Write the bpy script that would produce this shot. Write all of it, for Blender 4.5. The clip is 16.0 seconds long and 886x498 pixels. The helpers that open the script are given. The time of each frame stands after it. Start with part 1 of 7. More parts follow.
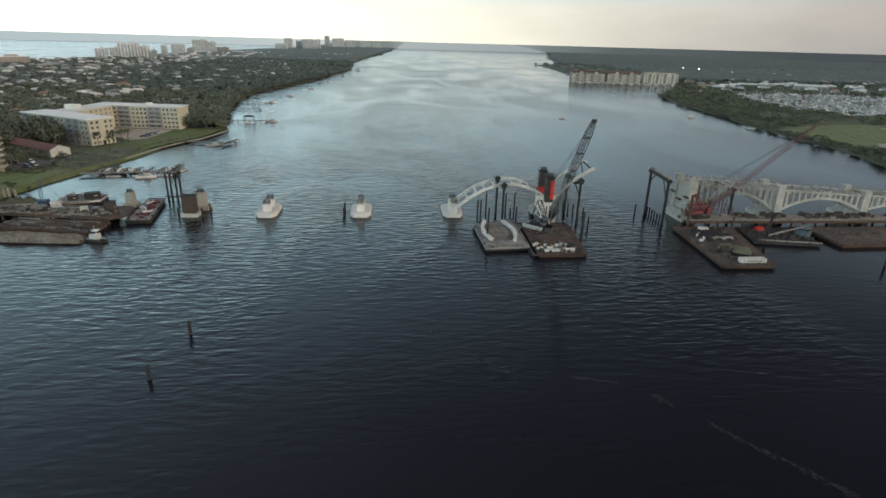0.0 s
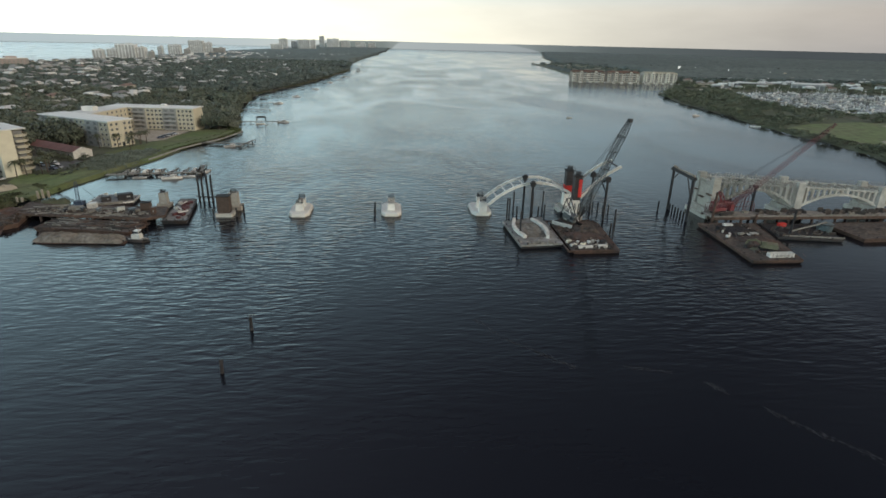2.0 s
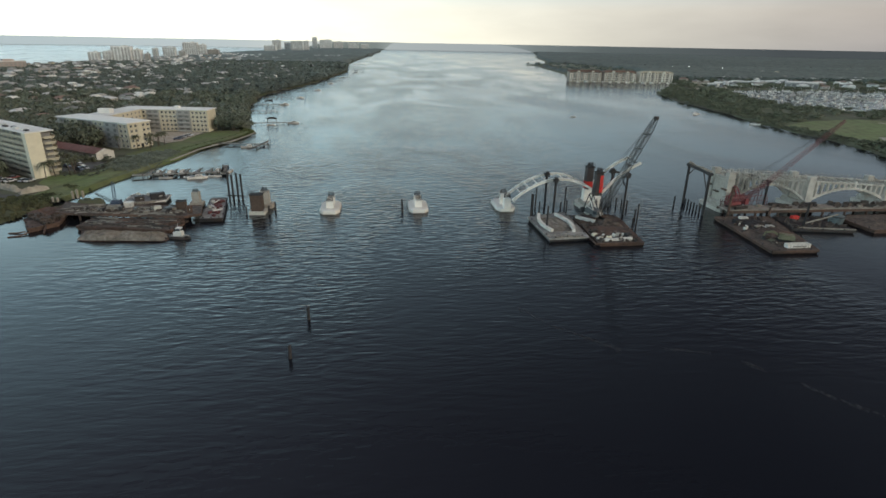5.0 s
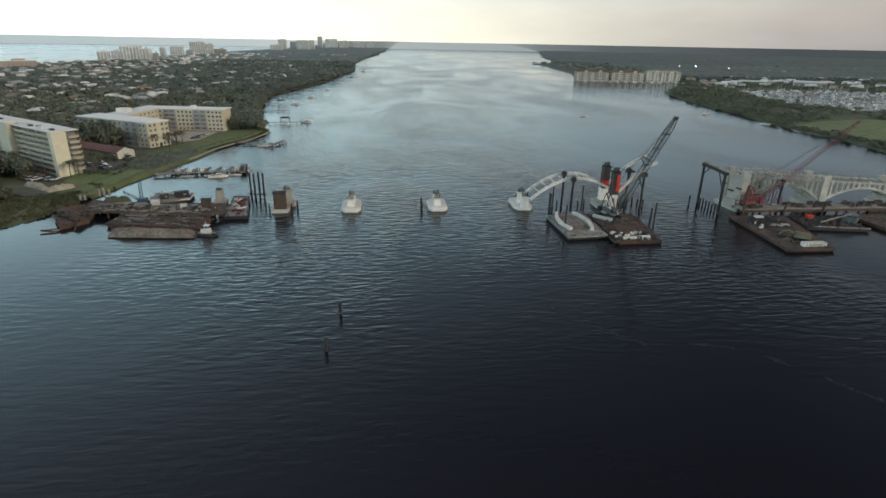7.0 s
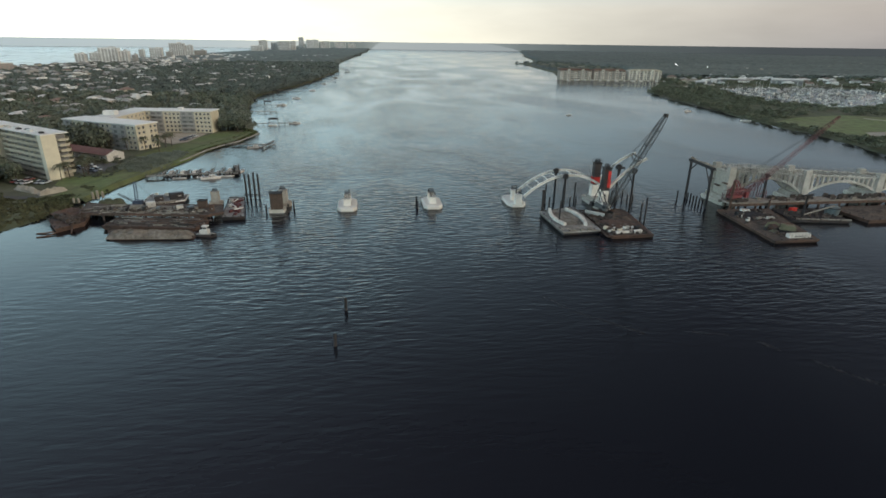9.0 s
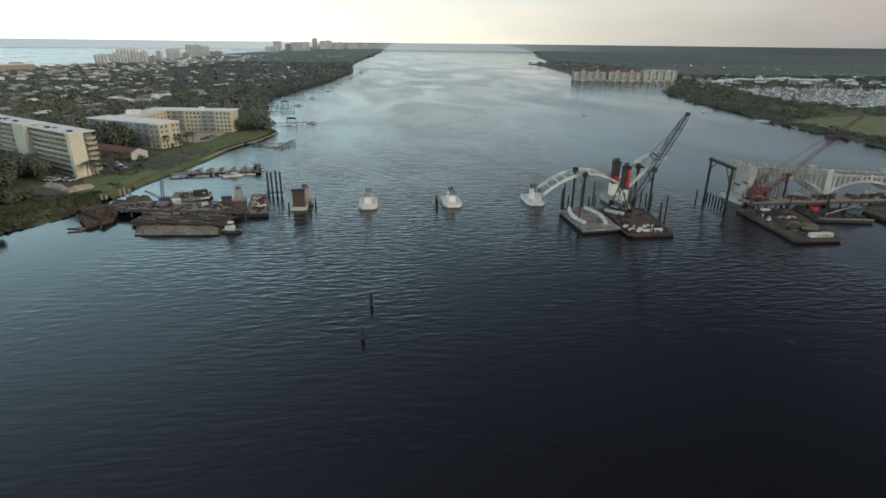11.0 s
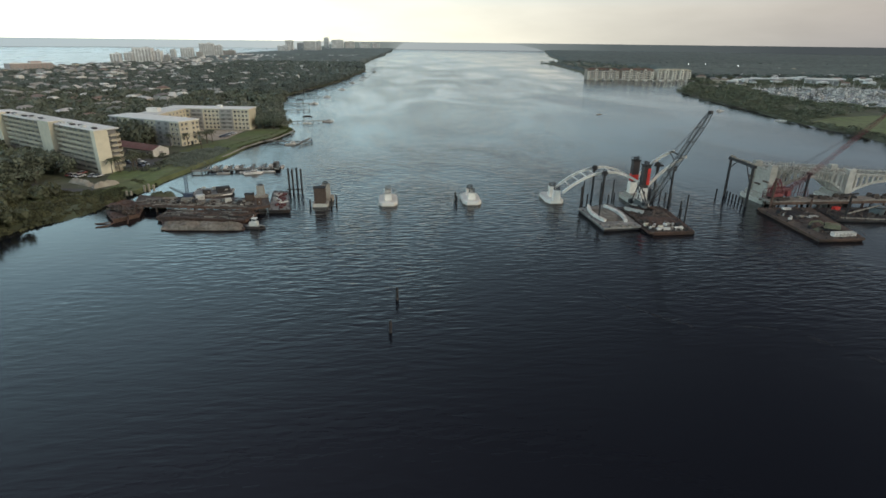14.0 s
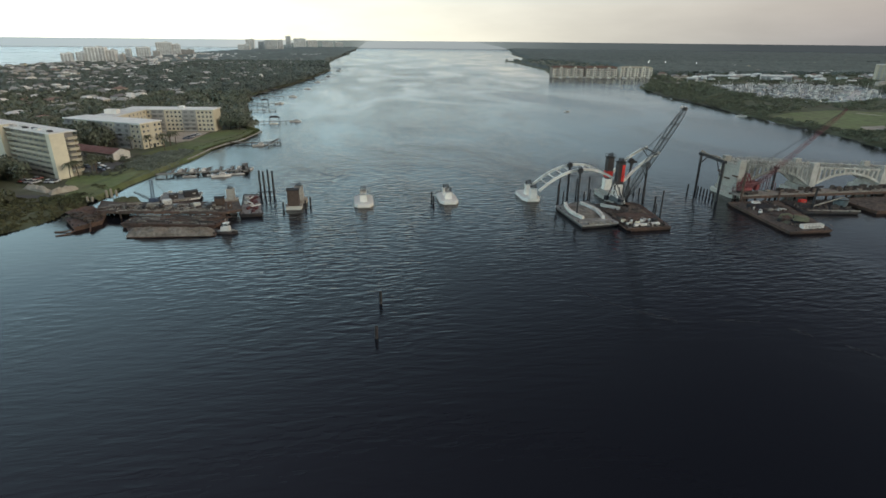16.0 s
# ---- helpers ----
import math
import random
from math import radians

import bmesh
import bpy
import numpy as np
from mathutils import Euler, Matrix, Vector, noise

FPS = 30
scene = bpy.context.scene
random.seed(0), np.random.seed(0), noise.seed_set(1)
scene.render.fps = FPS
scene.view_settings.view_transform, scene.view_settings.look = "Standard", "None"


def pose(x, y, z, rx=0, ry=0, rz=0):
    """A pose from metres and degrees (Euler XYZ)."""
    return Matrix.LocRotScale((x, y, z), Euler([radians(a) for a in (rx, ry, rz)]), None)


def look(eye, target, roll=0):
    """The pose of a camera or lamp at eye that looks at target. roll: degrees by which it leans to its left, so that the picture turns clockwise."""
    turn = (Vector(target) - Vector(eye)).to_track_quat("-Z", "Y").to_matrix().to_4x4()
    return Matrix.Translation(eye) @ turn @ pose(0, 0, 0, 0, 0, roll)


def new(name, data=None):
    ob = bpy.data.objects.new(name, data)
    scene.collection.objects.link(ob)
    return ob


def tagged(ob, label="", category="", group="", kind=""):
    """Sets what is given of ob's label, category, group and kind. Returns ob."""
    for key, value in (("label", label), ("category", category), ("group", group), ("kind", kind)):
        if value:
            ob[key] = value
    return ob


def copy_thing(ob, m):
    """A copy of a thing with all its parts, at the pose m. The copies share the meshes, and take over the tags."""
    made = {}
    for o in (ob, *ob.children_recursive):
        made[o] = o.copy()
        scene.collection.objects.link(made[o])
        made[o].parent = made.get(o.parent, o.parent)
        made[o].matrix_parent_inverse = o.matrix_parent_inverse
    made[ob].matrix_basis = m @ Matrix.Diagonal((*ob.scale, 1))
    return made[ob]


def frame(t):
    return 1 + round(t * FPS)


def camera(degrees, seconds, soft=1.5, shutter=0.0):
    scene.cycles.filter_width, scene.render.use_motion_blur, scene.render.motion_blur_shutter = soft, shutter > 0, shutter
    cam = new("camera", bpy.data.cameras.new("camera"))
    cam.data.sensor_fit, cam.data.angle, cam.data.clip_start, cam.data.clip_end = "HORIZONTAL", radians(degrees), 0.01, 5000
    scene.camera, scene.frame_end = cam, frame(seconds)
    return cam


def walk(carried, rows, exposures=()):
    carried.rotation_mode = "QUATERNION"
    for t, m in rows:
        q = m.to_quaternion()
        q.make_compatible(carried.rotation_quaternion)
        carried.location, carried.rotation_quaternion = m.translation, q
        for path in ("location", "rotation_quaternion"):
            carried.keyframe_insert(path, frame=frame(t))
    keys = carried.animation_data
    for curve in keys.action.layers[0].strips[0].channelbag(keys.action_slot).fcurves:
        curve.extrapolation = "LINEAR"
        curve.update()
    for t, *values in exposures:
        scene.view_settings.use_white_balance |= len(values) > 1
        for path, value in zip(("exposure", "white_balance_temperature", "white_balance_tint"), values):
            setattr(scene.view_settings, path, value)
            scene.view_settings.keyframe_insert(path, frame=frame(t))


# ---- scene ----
cam = camera(78.7, 16.0, soft=1.6)
PATH = [
    (0, (43.956, -179.693, 57.278), (44.133, -177.832, 56.565), 1.6),
    (0.5, (40.516, -179.963, 57.344), (40.712, -178.105, 56.631), 1.6),
    (1, (37.113, -180.941, 57.183), (37.308, -179.082, 56.47), 1.6),
    (1.5, (33.952, -181.602, 57.313), (34.147, -179.743, 56.601), 1.5),
    (2, (31.302, -182.226, 57.637), (31.498, -180.368, 56.924), 1.4),
    (2.5, (28.929, -182.858, 57.8), (29.115, -180.999, 57.086), 1.3),
    (3, (26.6, -183.855, 57.739), (26.784, -181.995, 57.026), 1.3),
    (5.3, (17.94, -187.896, 57.847), (18.162, -186.04, 57.136), 1.1),
    (5.5, (17.432, -188.133, 58.264), (17.622, -186.274, 57.551), 1.1),
    (6, (16.023, -188.654, 58.381), (16.173, -186.793, 57.666), 1.1),
    (6.5, (14.533, -189.52, 58.27), (14.742, -187.663, 57.557), 1.1),
    (7, (12.881, -190.221, 58.419), (13.087, -188.364, 57.705), 1.1),
    (7.5, (11.577, -190.792, 58.512), (11.776, -188.934, 57.798), 1.0),
    (8, (10.612, -191.452, 58.547), (10.829, -189.596, 57.832), 0.9),
    (8.5, (9.31, -192.022, 58.317), (9.558, -190.17, 57.605), 0.9),
    (8.7, (8.927, -192.345, 58.461), (9.189, -190.495, 57.748), 0.8),
    (10.8, (5.383, -194.152, 58.201), (5.624, -192.299, 57.489), 0.7),
    (11, (5.048, -194.408, 58.01), (5.269, -192.552, 57.299), 0.7),
    (11.5, (4.225, -194.695, 57.945), (4.41, -192.835, 57.233), 0.8),
    (12, (3.624, -195.189, 57.737), (3.794, -193.327, 57.026), 0.8),
    (12.5, (3.025, -195.332, 57.774), (3.232, -193.474, 57.063), 0.8),
    (13, (2.392, -195.505, 57.855), (2.623, -193.65, 57.144), 0.7),
    (13.5, (1.931, -195.752, 57.885), (2.144, -193.896, 57.172), 0.7),
    (14, (1.129, -195.626, 57.708), (1.316, -193.767, 56.994), 0.7),
    (14.5, (0.424, -195.078, 57.825), (0.594, -193.219, 57.108), 0.7),
    (15, (-0.313, -194.606, 57.641), (-0.152, -192.745, 56.924), 0.7),
    (15.5, (-1.089, -193.841, 57.487), (-0.884, -191.986, 56.77), 0.7),
    (16, (-2.096, -192.711, 57.43), (-1.794, -190.869, 56.713), 0.6),
]
walk(cam, [(t, look(eye, target, roll)) for t, eye, target, roll in PATH])

# ---- world and sun ----
world = bpy.data.worlds.new("evening_sky")
scene.world = world
world.use_nodes = True
wn, wl = world.node_tree.nodes, world.node_tree.links
wn.clear()


def wnode(kind, **kw):
    n = wn.new(kind)
    for k, v in kw.items():
        n.inputs[k].default_value = v
    return n


w_out = wn.new("ShaderNodeOutputWorld")
w_bg = wnode("ShaderNodeBackground", Strength=1.0)
w_sky = wn.new("ShaderNodeTexSky")
w_sky.sky_type = "NISHITA"
w_sky.sun_disc = False
w_sky.sun_elevation = radians(9)
w_sky.sun_rotation = radians(122)
w_sky.dust_density = 3.0
w_co = wn.new("ShaderNodeTexCoord")
w_sep = wn.new("ShaderNodeSeparateXYZ")
wl.new(w_co.outputs["Generated"], w_sep.inputs[0])
w_ramp = wn.new("ShaderNodeValToRGB")
w_ramp.color_ramp.interpolation = "EASE"
for pos, col in ((0.0, (1.66, 1.66, 1.36)), (0.05, (1.57, 1.59, 1.34)), (0.11, (1.02, 1.46, 1.60)), (0.20, (1.42, 2.07, 2.25)), (0.38, (0.75, 1.11, 1.32)), (0.68, (0.365, 0.385, 0.51)), (1.0, (0.32, 0.265, 0.34))):
    e = w_ramp.color_ramp.elements
    el = e[0] if pos == 0.0 else (e[len(e) - 1] if pos == 1.0 else e.new(pos))
    el.position, el.color = pos, (*col, 1)
wl.new(w_sep.outputs["Z"], w_ramp.inputs[0])
# darker, rosier cloud towards the west
w_map = wn.new("ShaderNodeMapRange")
for k, v in (("From Min", -0.22), ("From Max", 0.55), ("To Min", 0.0), ("To Max", 1.0)):
    w_map.inputs[k].default_value = v
wl.new(w_sep.outputs["X"], w_map.inputs["Value"])
w_west = wn.new("ShaderNodeMix")
w_west.data_type, w_west.blend_type = "RGBA", "MULTIPLY"
w_west.inputs[7].default_value = (0.372, 0.325, 0.347, 1)
w_low = wn.new("ShaderNodeMapRange")
for k, v in (("From Min", -0.40), ("From Max", 0.75), ("To Min", 0.0), ("To Max", 1.0)):
    w_low.inputs[k].default_value = v
wl.new(w_sep.outputs["X"], w_low.inputs["Value"])
wl.new(w_low.outputs[0], w_west.inputs[0])
wl.new(w_ramp.outputs[0], w_west.inputs[6])
# and heavier cloud higher up on that side
w_mapz = wn.new("ShaderNodeMapRange")
for k, v in (("From Min", 0.06), ("From Max", 0.42), ("To Min", 0.0), ("To Max", 1.0)):
    w_mapz.inputs[k].default_value = v
wl.new(w_sep.outputs["Z"], w_mapz.inputs["Value"])
w_mul = wn.new("ShaderNodeMath")
w_mul.operation = "MULTIPLY"
wl.new(w_mapz.outputs[0], w_mul.inputs[0])
wl.new(w_map.outputs[0], w_mul.inputs[1])
w_high = wn.new("ShaderNodeMix")
w_high.data_type, w_high.blend_type = "RGBA", "MULTIPLY"
w_high.inputs[7].default_value = (0.24, 0.195, 0.205, 1)
wl.new(w_mul.outputs[0], w_high.inputs[0])
wl.new(w_west.outputs[2], w_high.inputs[6])
# greyer haze along the western horizon
w_hx, w_hz, w_hm = wn.new("ShaderNodeMapRange"), wn.new("ShaderNodeMapRange"), wn.new("ShaderNodeMath")
for node, lo, hi in ((w_hx, 0.20, 0.75), (w_hz, 0.075, 0.0)):
    for k, v in (("From Min", lo), ("From Max", hi), ("To Min", 0.0), ("To Max", 1.0)):
        node.inputs[k].default_value = v
wl.new(w_sep.outputs["X"], w_hx.inputs["Value"])
wl.new(w_sep.outputs["Z"], w_hz.inputs["Value"])
w_hm.operation = "MULTIPLY"
wl.new(w_hx.outputs[0], w_hm.inputs[0])
wl.new(w_hz.outputs[0], w_hm.inputs[1])
w_haze = wn.new("ShaderNodeMix")
w_haze.data_type, w_haze.blend_type = "RGBA", "MULTIPLY"
w_haze.inputs[7].default_value = (0.60, 0.65, 0.74, 1)
wl.new(w_hm.outputs[0], w_haze.inputs[0])
wl.new(w_high.outputs[2], w_haze.inputs[6])
# soft cloud streaks
w_cm = wn.new("ShaderNodeMapping")
w_cm.inputs["Scale"].default_value = (2.2, 2.2, 9.0)
wl.new(w_co.outputs["Generated"], w_cm.inputs[0])
w_cn = wnode("ShaderNodeTexNoise", Scale=1.6, Detail=6.0, Roughness=0.55)
wl.new(w_cm.outputs[0], w_cn.inputs["Vector"])
w_cr = wn.new("ShaderNodeMapRange")
for k, v in (("From Min", 0.35), ("From Max", 0.7), ("To Min", 1.06), ("To Max", 0.90)):
    w_cr.inputs[k].default_value = v
wl.new(w_cn.outputs["Fac"], w_cr.inputs["Value"])
w_cl = wn.new("ShaderNodeVectorMath")
w_cl.operation = "SCALE"
# brighter eastern sky, low down
w_ex, w_ez, w_em = wn.new("ShaderNodeMapRange"), wn.new("ShaderNodeMapRange"), wn.new("ShaderNodeMath")
for node, lo, hi, to in ((w_ex, -0.10, -0.45, 0.40), (w_ez, 0.22, 0.10, 1.0)):
    for k, v in (("From Min", lo), ("From Max", hi), ("To Min", 0.0), ("To Max", to)):
        node.inputs[k].default_value = v
wl.new(w_sep.outputs["X"], w_ex.inputs["Value"])
wl.new(w_sep.outputs["Z"], w_ez.inputs["Value"])
w_em.operation = "MULTIPLY_ADD"
w_em.inputs[2].default_value = 1.0
wl.new(w_ex.outputs[0], w_em.inputs[0])
wl.new(w_ez.outputs[0], w_em.inputs[1])
w_east = wn.new("ShaderNodeVectorMath")
w_east.operation = "SCALE"
wl.new(w_haze.outputs[2], w_east.inputs[0])
wl.new(w_em.outputs[0], w_east.inputs["Scale"])
wl.new(w_east.outputs[0], w_cl.inputs[0])
wl.new(w_cr.outputs[0], w_cl.inputs["Scale"])
w_ns = wn.new("ShaderNodeVectorMath")
w_ns.operation = "SCALE"
w_ns.inputs["Scale"].default_value = 0.10
wl.new(w_sky.outputs[0], w_ns.inputs[0])
w_mix = wn.new("ShaderNodeMix")
w_mix.data_type = "RGBA"
w_mix.inputs[0].default_value = 0.90
wl.new(w_ns.outputs[0], w_mix.inputs[6])
wl.new(w_cl.outputs[0], w_mix.inputs[7])
wl.new(w_mix.outputs[2], w_bg.inputs["Color"])
wl.new(w_bg.outputs[0], w_out.inputs[0])

sun = new("sun", bpy.data.lights.new("sun", "SUN"))
sun.data.energy, sun.data.angle, sun.data.color = 1.6, radians(14), (1.0, 0.90, 0.74)
sun.matrix_world = look((900, -560, 420), (0, 0, 0))


# ---- materials ----
def material(name, colour, rough=0.8, metal=0.0, grain=1.5, vary=0.25, stain=None, stain_amount=0.4, bump=0.15, per="object"):
    """Two scales of variation in object space: grain, and larger stains towards another colour."""
    m = bpy.data.materials.new(name)
    m.use_nodes = True
    n, l = m.node_tree.nodes, m.node_tree.links
    b = n["Principled BSDF"]
    b.inputs["Roughness"].default_value, b.inputs["Metallic"].default_value = rough, metal
    co = n.new("ShaderNodeTexCoord")
    fine = n.new("ShaderNodeTexNoise")
    fine.inputs["Scale"].default_value, fine.inputs["Detail"].default_value = grain, 6
    big = n.new("ShaderNodeTexNoise")
    big.inputs["Scale"].default_value, big.inputs["Detail"].default_value = grain * 0.13, 4
    for t in (fine, big):
        l.new(co.outputs["Object"], t.inputs["Vector"])
    if stain is None:
        stain = tuple(c * 0.45 for c in colour)
    mix = n.new("ShaderNodeMix")
    mix.data_type = "RGBA"
    mix.inputs[6].default_value, mix.inputs[7].default_value = (*colour, 1), (*stain, 1)
    r = n.new("ShaderNodeMapRange")
    for k, v in (("From Min", 0.42), ("From Max", 0.68), ("To Min", 0.0), ("To Max", stain_amount)):
        r.inputs[k].default_value = v
    l.new(big.outputs["Fac"], r.inputs["Value"])
    l.new(r.outputs[0], mix.inputs[0])
    hs = n.new("ShaderNodeHueSaturation")
    l.new(mix.outputs[2], hs.inputs["Color"])
    g = n.new("ShaderNodeMapRange")
    for k, v in (("From Min", 0.3), ("From Max", 0.7), ("To Min", 1 - vary), ("To Max", 1 + vary)):
        g.inputs[k].default_value = v
    l.new(fine.outputs["Fac"], g.inputs["Value"])
    rnd = n.new("ShaderNodeObjectInfo") if per == "object" else n.new("ShaderNodeNewGeometry")
    mul = n.new("ShaderNodeMath")
    mul.operation = "MULTIPLY"
    rr = n.new("ShaderNodeMapRange")
    spread = 0.12 if per == "object" else 0.20
    rr.inputs["To Min"].default_value, rr.inputs["To Max"].default_value = 1 - spread, 1 + spread
    l.new(rnd.outputs["Random" if per == "object" else "Random Per Island"], rr.inputs["Value"])
    l.new(rr.outputs[0], mul.inputs[0])
    l.new(g.outputs[0], mul.inputs[1])
    l.new(mul.outputs[0], hs.inputs["Value"])
    l.new(hs.outputs[0], b.inputs["Base Color"])
    if bump:
        bp = n.new("ShaderNodeBump")
        bp.inputs["Strength"].default_value, bp.inputs["Distance"].default_value = bump, 0.1
        l.new(fine.outputs["Fac"], bp.inputs["Height"])
        l.new(bp.outputs[0], b.inputs["Normal"])
    return m


def ramp_material(name, colours, rough=0.85, grain=0.8):
    """A colour of its own for each object, picked from a few, with grain on it."""
    m = material(name, (0.5, 0.5, 0.5), rough, grain=grain)
    n, l = m.node_tree.nodes, m.node_tree.links
    info = next(x for x in n if x.bl_idname == "ShaderNodeObjectInfo")
    cr = n.new("ShaderNodeValToRGB")
    cr.color_ramp.interpolation = "CONSTANT"
    e = cr.color_ramp.elements
    while len(e) < len(colours):
        e.new(0.5)
    for i, c in enumerate(colours):
        e[i].position, e[i].color = i / len(colours), (*c, 1)
    l.new(info.outputs["Random"], cr.inputs[0])
    mix = next(x for x in n if x.bl_idname == "ShaderNodeMix")
    l.new(cr.outputs[0], mix.inputs[6])
    mix.inputs[7].default_value = (0.16, 0.15, 0.13, 1)
    return m


M = {}
M["concrete"] = material("concrete", (0.50, 0.48, 0.42), 0.85, grain=1.2, vary=0.12, stain=(0.27, 0.25, 0.2))
M["bridge_white"] = material("bridge_white", (0.45, 0.435, 0.39), 0.75, grain=0.6, vary=0.2, stain=(0.26, 0.245, 0.20), stain_amount=0.7)
M["new_concrete"] = material("new_concrete", (0.37, 0.35, 0.305), 0.85, grain=0.9, vary=0.18, stain=(0.27, 0.245, 0.20), stain_amount=0.6)
M["old_concrete"] = material("old_concrete", (0.34, 0.31, 0.26), 0.9, grain=0.8, vary=0.25, stain=(0.16, 0.12, 0.09))
M["brown_form"] = material("brown_form", (0.085, 0.058, 0.043), 0.8, grain=1.0, vary=0.25, stain=(0.07, 0.05, 0.04))
M["rust"] = material("rust", (0.105, 0.062, 0.044), 0.85, grain=0.9, vary=0.35, stain=(0.05, 0.038, 0.032), stain_amount=0.8)
M["rust_deck"] = material("rust_deck", (0.104, 0.080, 0.063), 0.9, grain=0.9, vary=0.5, stain=(0.055, 0.042, 0.034), stain_amount=0.9)
M["grey_deck"] = material("grey_deck", (0.30, 0.29, 0.265), 0.9, grain=0.6, vary=0.3, stain=(0.10, 0.09, 0.075), stain_amount=0.8)
M["spoil"] = material("spoil", (0.225, 0.20, 0.165), 0.95, grain=0.9, vary=0.4, stain=(0.11, 0.09, 0.068), stain_amount=0.8, bump=0.5)
M["hull_dark"] = material("hull_dark", (0.035, 0.034, 0.034), 0.6, grain=1.0, vary=0.3, stain=(0.09, 0.05, 0.03))
M["steel_dark"] = material("steel_dark", (0.030, 0.030, 0.032), 0.65, 0.3, grain=1.0, vary=0.3, stain=(0.07, 0.05, 0.04))
M["timber"] = material("timber", (0.026, 0.024, 0.023), 0.9, grain=1.5, vary=0.3)
M["planks"] = material("planks", (0.24, 0.22, 0.185), 0.9, grain=1.0, vary=0.3)
M["white_paint"] = material("white_paint", (0.66, 0.64, 0.59), 0.55, grain=1.2, vary=0.15, stain=(0.38, 0.34, 0.28), stain_amount=0.6)
M["white_rib"] = material("white_rib", (0.64, 0.62, 0.56), 0.7, grain=0.6, vary=0.18, stain=(0.42, 0.40, 0.34), stain_amount=0.6)
M["black_form"] = material("black_form", (0.040, 0.033, 0.032), 0.6, grain=1.0, vary=0.3)
M["red_form"] = material("red_form", (0.62, 0.035, 0.025), 0.55, grain=1.0, vary=0.15)
M["red_crane"] = material("red_crane", (0.18, 0.030, 0.035), 0.55, grain=1.0, vary=0.25)
M["dull_red"] = material("dull_red", (0.13, 0.04, 0.038), 0.7, grain=1.0, vary=0.3)
M["trestle_deck"] = material("trestle_deck", (0.29, 0.265, 0.228), 0.9, grain=0.7, vary=0.3, stain=(0.2, 0.17, 0.14), stain_amount=0.7)
M["crane_grey"] = material("crane_grey", (0.125, 0.137, 0.14), 0.5, 0.2, grain=1.0, vary=0.2)
M["blue_crane"] = material("blue_crane", (0.045, 0.062, 0.10), 0.5, grain=1.0, vary=0.2)
M["yellow"] = material("yellow_plant", (0.155, 0.145, 0.085), 0.6, grain=1.0, vary=0.25)
M["drum_teal"] = material("drum_teal", (0.15, 0.185, 0.19), 0.5, 0.2, grain=1.0, vary=0.25)
M["red_boom"] = material("red_boom", (0.17, 0.06, 0.06), 0.6, grain=1.0, vary=0.25)
M["foam"] = material("foam", (0.044, 0.046, 0.050), 0.9, grain=2.0, vary=0.2, bump=0)
M["glass_dark"] = material("glass_dark", (0.035, 0.042, 0.05), 0.15, grain=0.5, vary=0.2, bump=0)
M["stucco_yellow"] = material("stucco_yellow", (0.61, 0.55, 0.41), 0.9, grain=0.4, vary=0.06, stain=(0.5, 0.44, 0.31))
M["stucco_grey"] = material("stucco_grey", (0.36, 0.35, 0.325), 0.9, grain=0.4, vary=0.1)
M["stucco_cream"] = material("stucco_cream", (0.62, 0.57, 0.44), 0.9, grain=0.4, vary=0.07, stain=(0.46, 0.42, 0.33))
M["stucco_tan"] = material("stucco_tan", (0.46, 0.41, 0.31), 0.9, grain=0.4, vary=0.08)
M["white_roof"] = material("white_roof", (0.74, 0.72, 0.67), 0.85, grain=0.25, vary=0.08, stain=(0.52, 0.50, 0.46))
M["red_roof"] = material("red_roof", (0.19, 0.095, 0.08), 0.9, grain=0.4, vary=0.2)
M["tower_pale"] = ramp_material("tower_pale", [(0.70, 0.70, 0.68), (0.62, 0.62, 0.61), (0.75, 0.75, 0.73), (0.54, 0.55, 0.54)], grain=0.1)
M["tower_pink"] = material("tower_pink", (0.46, 0.385, 0.355), 0.9, grain=0.1, vary=0.1)
M["condo_cream"] = material("condo_cream", (0.74, 0.70, 0.60), 0.9, grain=0.2, vary=0.06)
# Wall colour darkened: shade between the pale bays is put into it.
M["condo_shade"] = material("condo_shade", (0.34, 0.29, 0.235), 0.9, grain=0.3, vary=0.2)
M["condo_red"] = material("condo_red", (0.15, 0.085, 0.062), 0.85, grain=0.3, vary=0.1)
M["house_wall"] = ramp_material("house_wall", [(0.6, 0.57, 0.5), (0.5, 0.45, 0.36), (0.66, 0.66, 0.62), (0.4, 0.36, 0.3)])
M["house_roof"] = ramp_material("house_roof", [(0.24, 0.225, 0.20), (0.40, 0.385, 0.36), (0.15, 0.125, 0.105), (0.30, 0.28, 0.25), (0.60, 0.59, 0.565), (0.19, 0.175, 0.165), (0.22, 0.15, 0.12)])
M["boat_white"] = ramp_material("boat_white", [(0.78, 0.73, 0.66), (0.58, 0.545, 0.50), (0.72, 0.67, 0.59), (0.36, 0.34, 0.31)], rough=0.7)
M["leaf"] = material("leaf", (0.112, 0.130, 0.090), 0.65, grain=0.3, vary=0.25, stain=(0.075, 0.084, 0.060), stain_amount=0.8, bump=0, per="island")
M["leaf_olive"] = material("leaf_olive", (0.088, 0.096, 0.053), 0.65, grain=0.3, vary=0.3, stain=(0.062, 0.070, 0.034), stain_amount=0.8, bump=0, per="island")
M["leaf_scrub"] = material("leaf_scrub", (0.118, 0.126, 0.078), 0.7, grain=0.2, vary=0.3, stain=(0.075, 0.086, 0.048), stain_amount=0.8, bump=0, per="island")
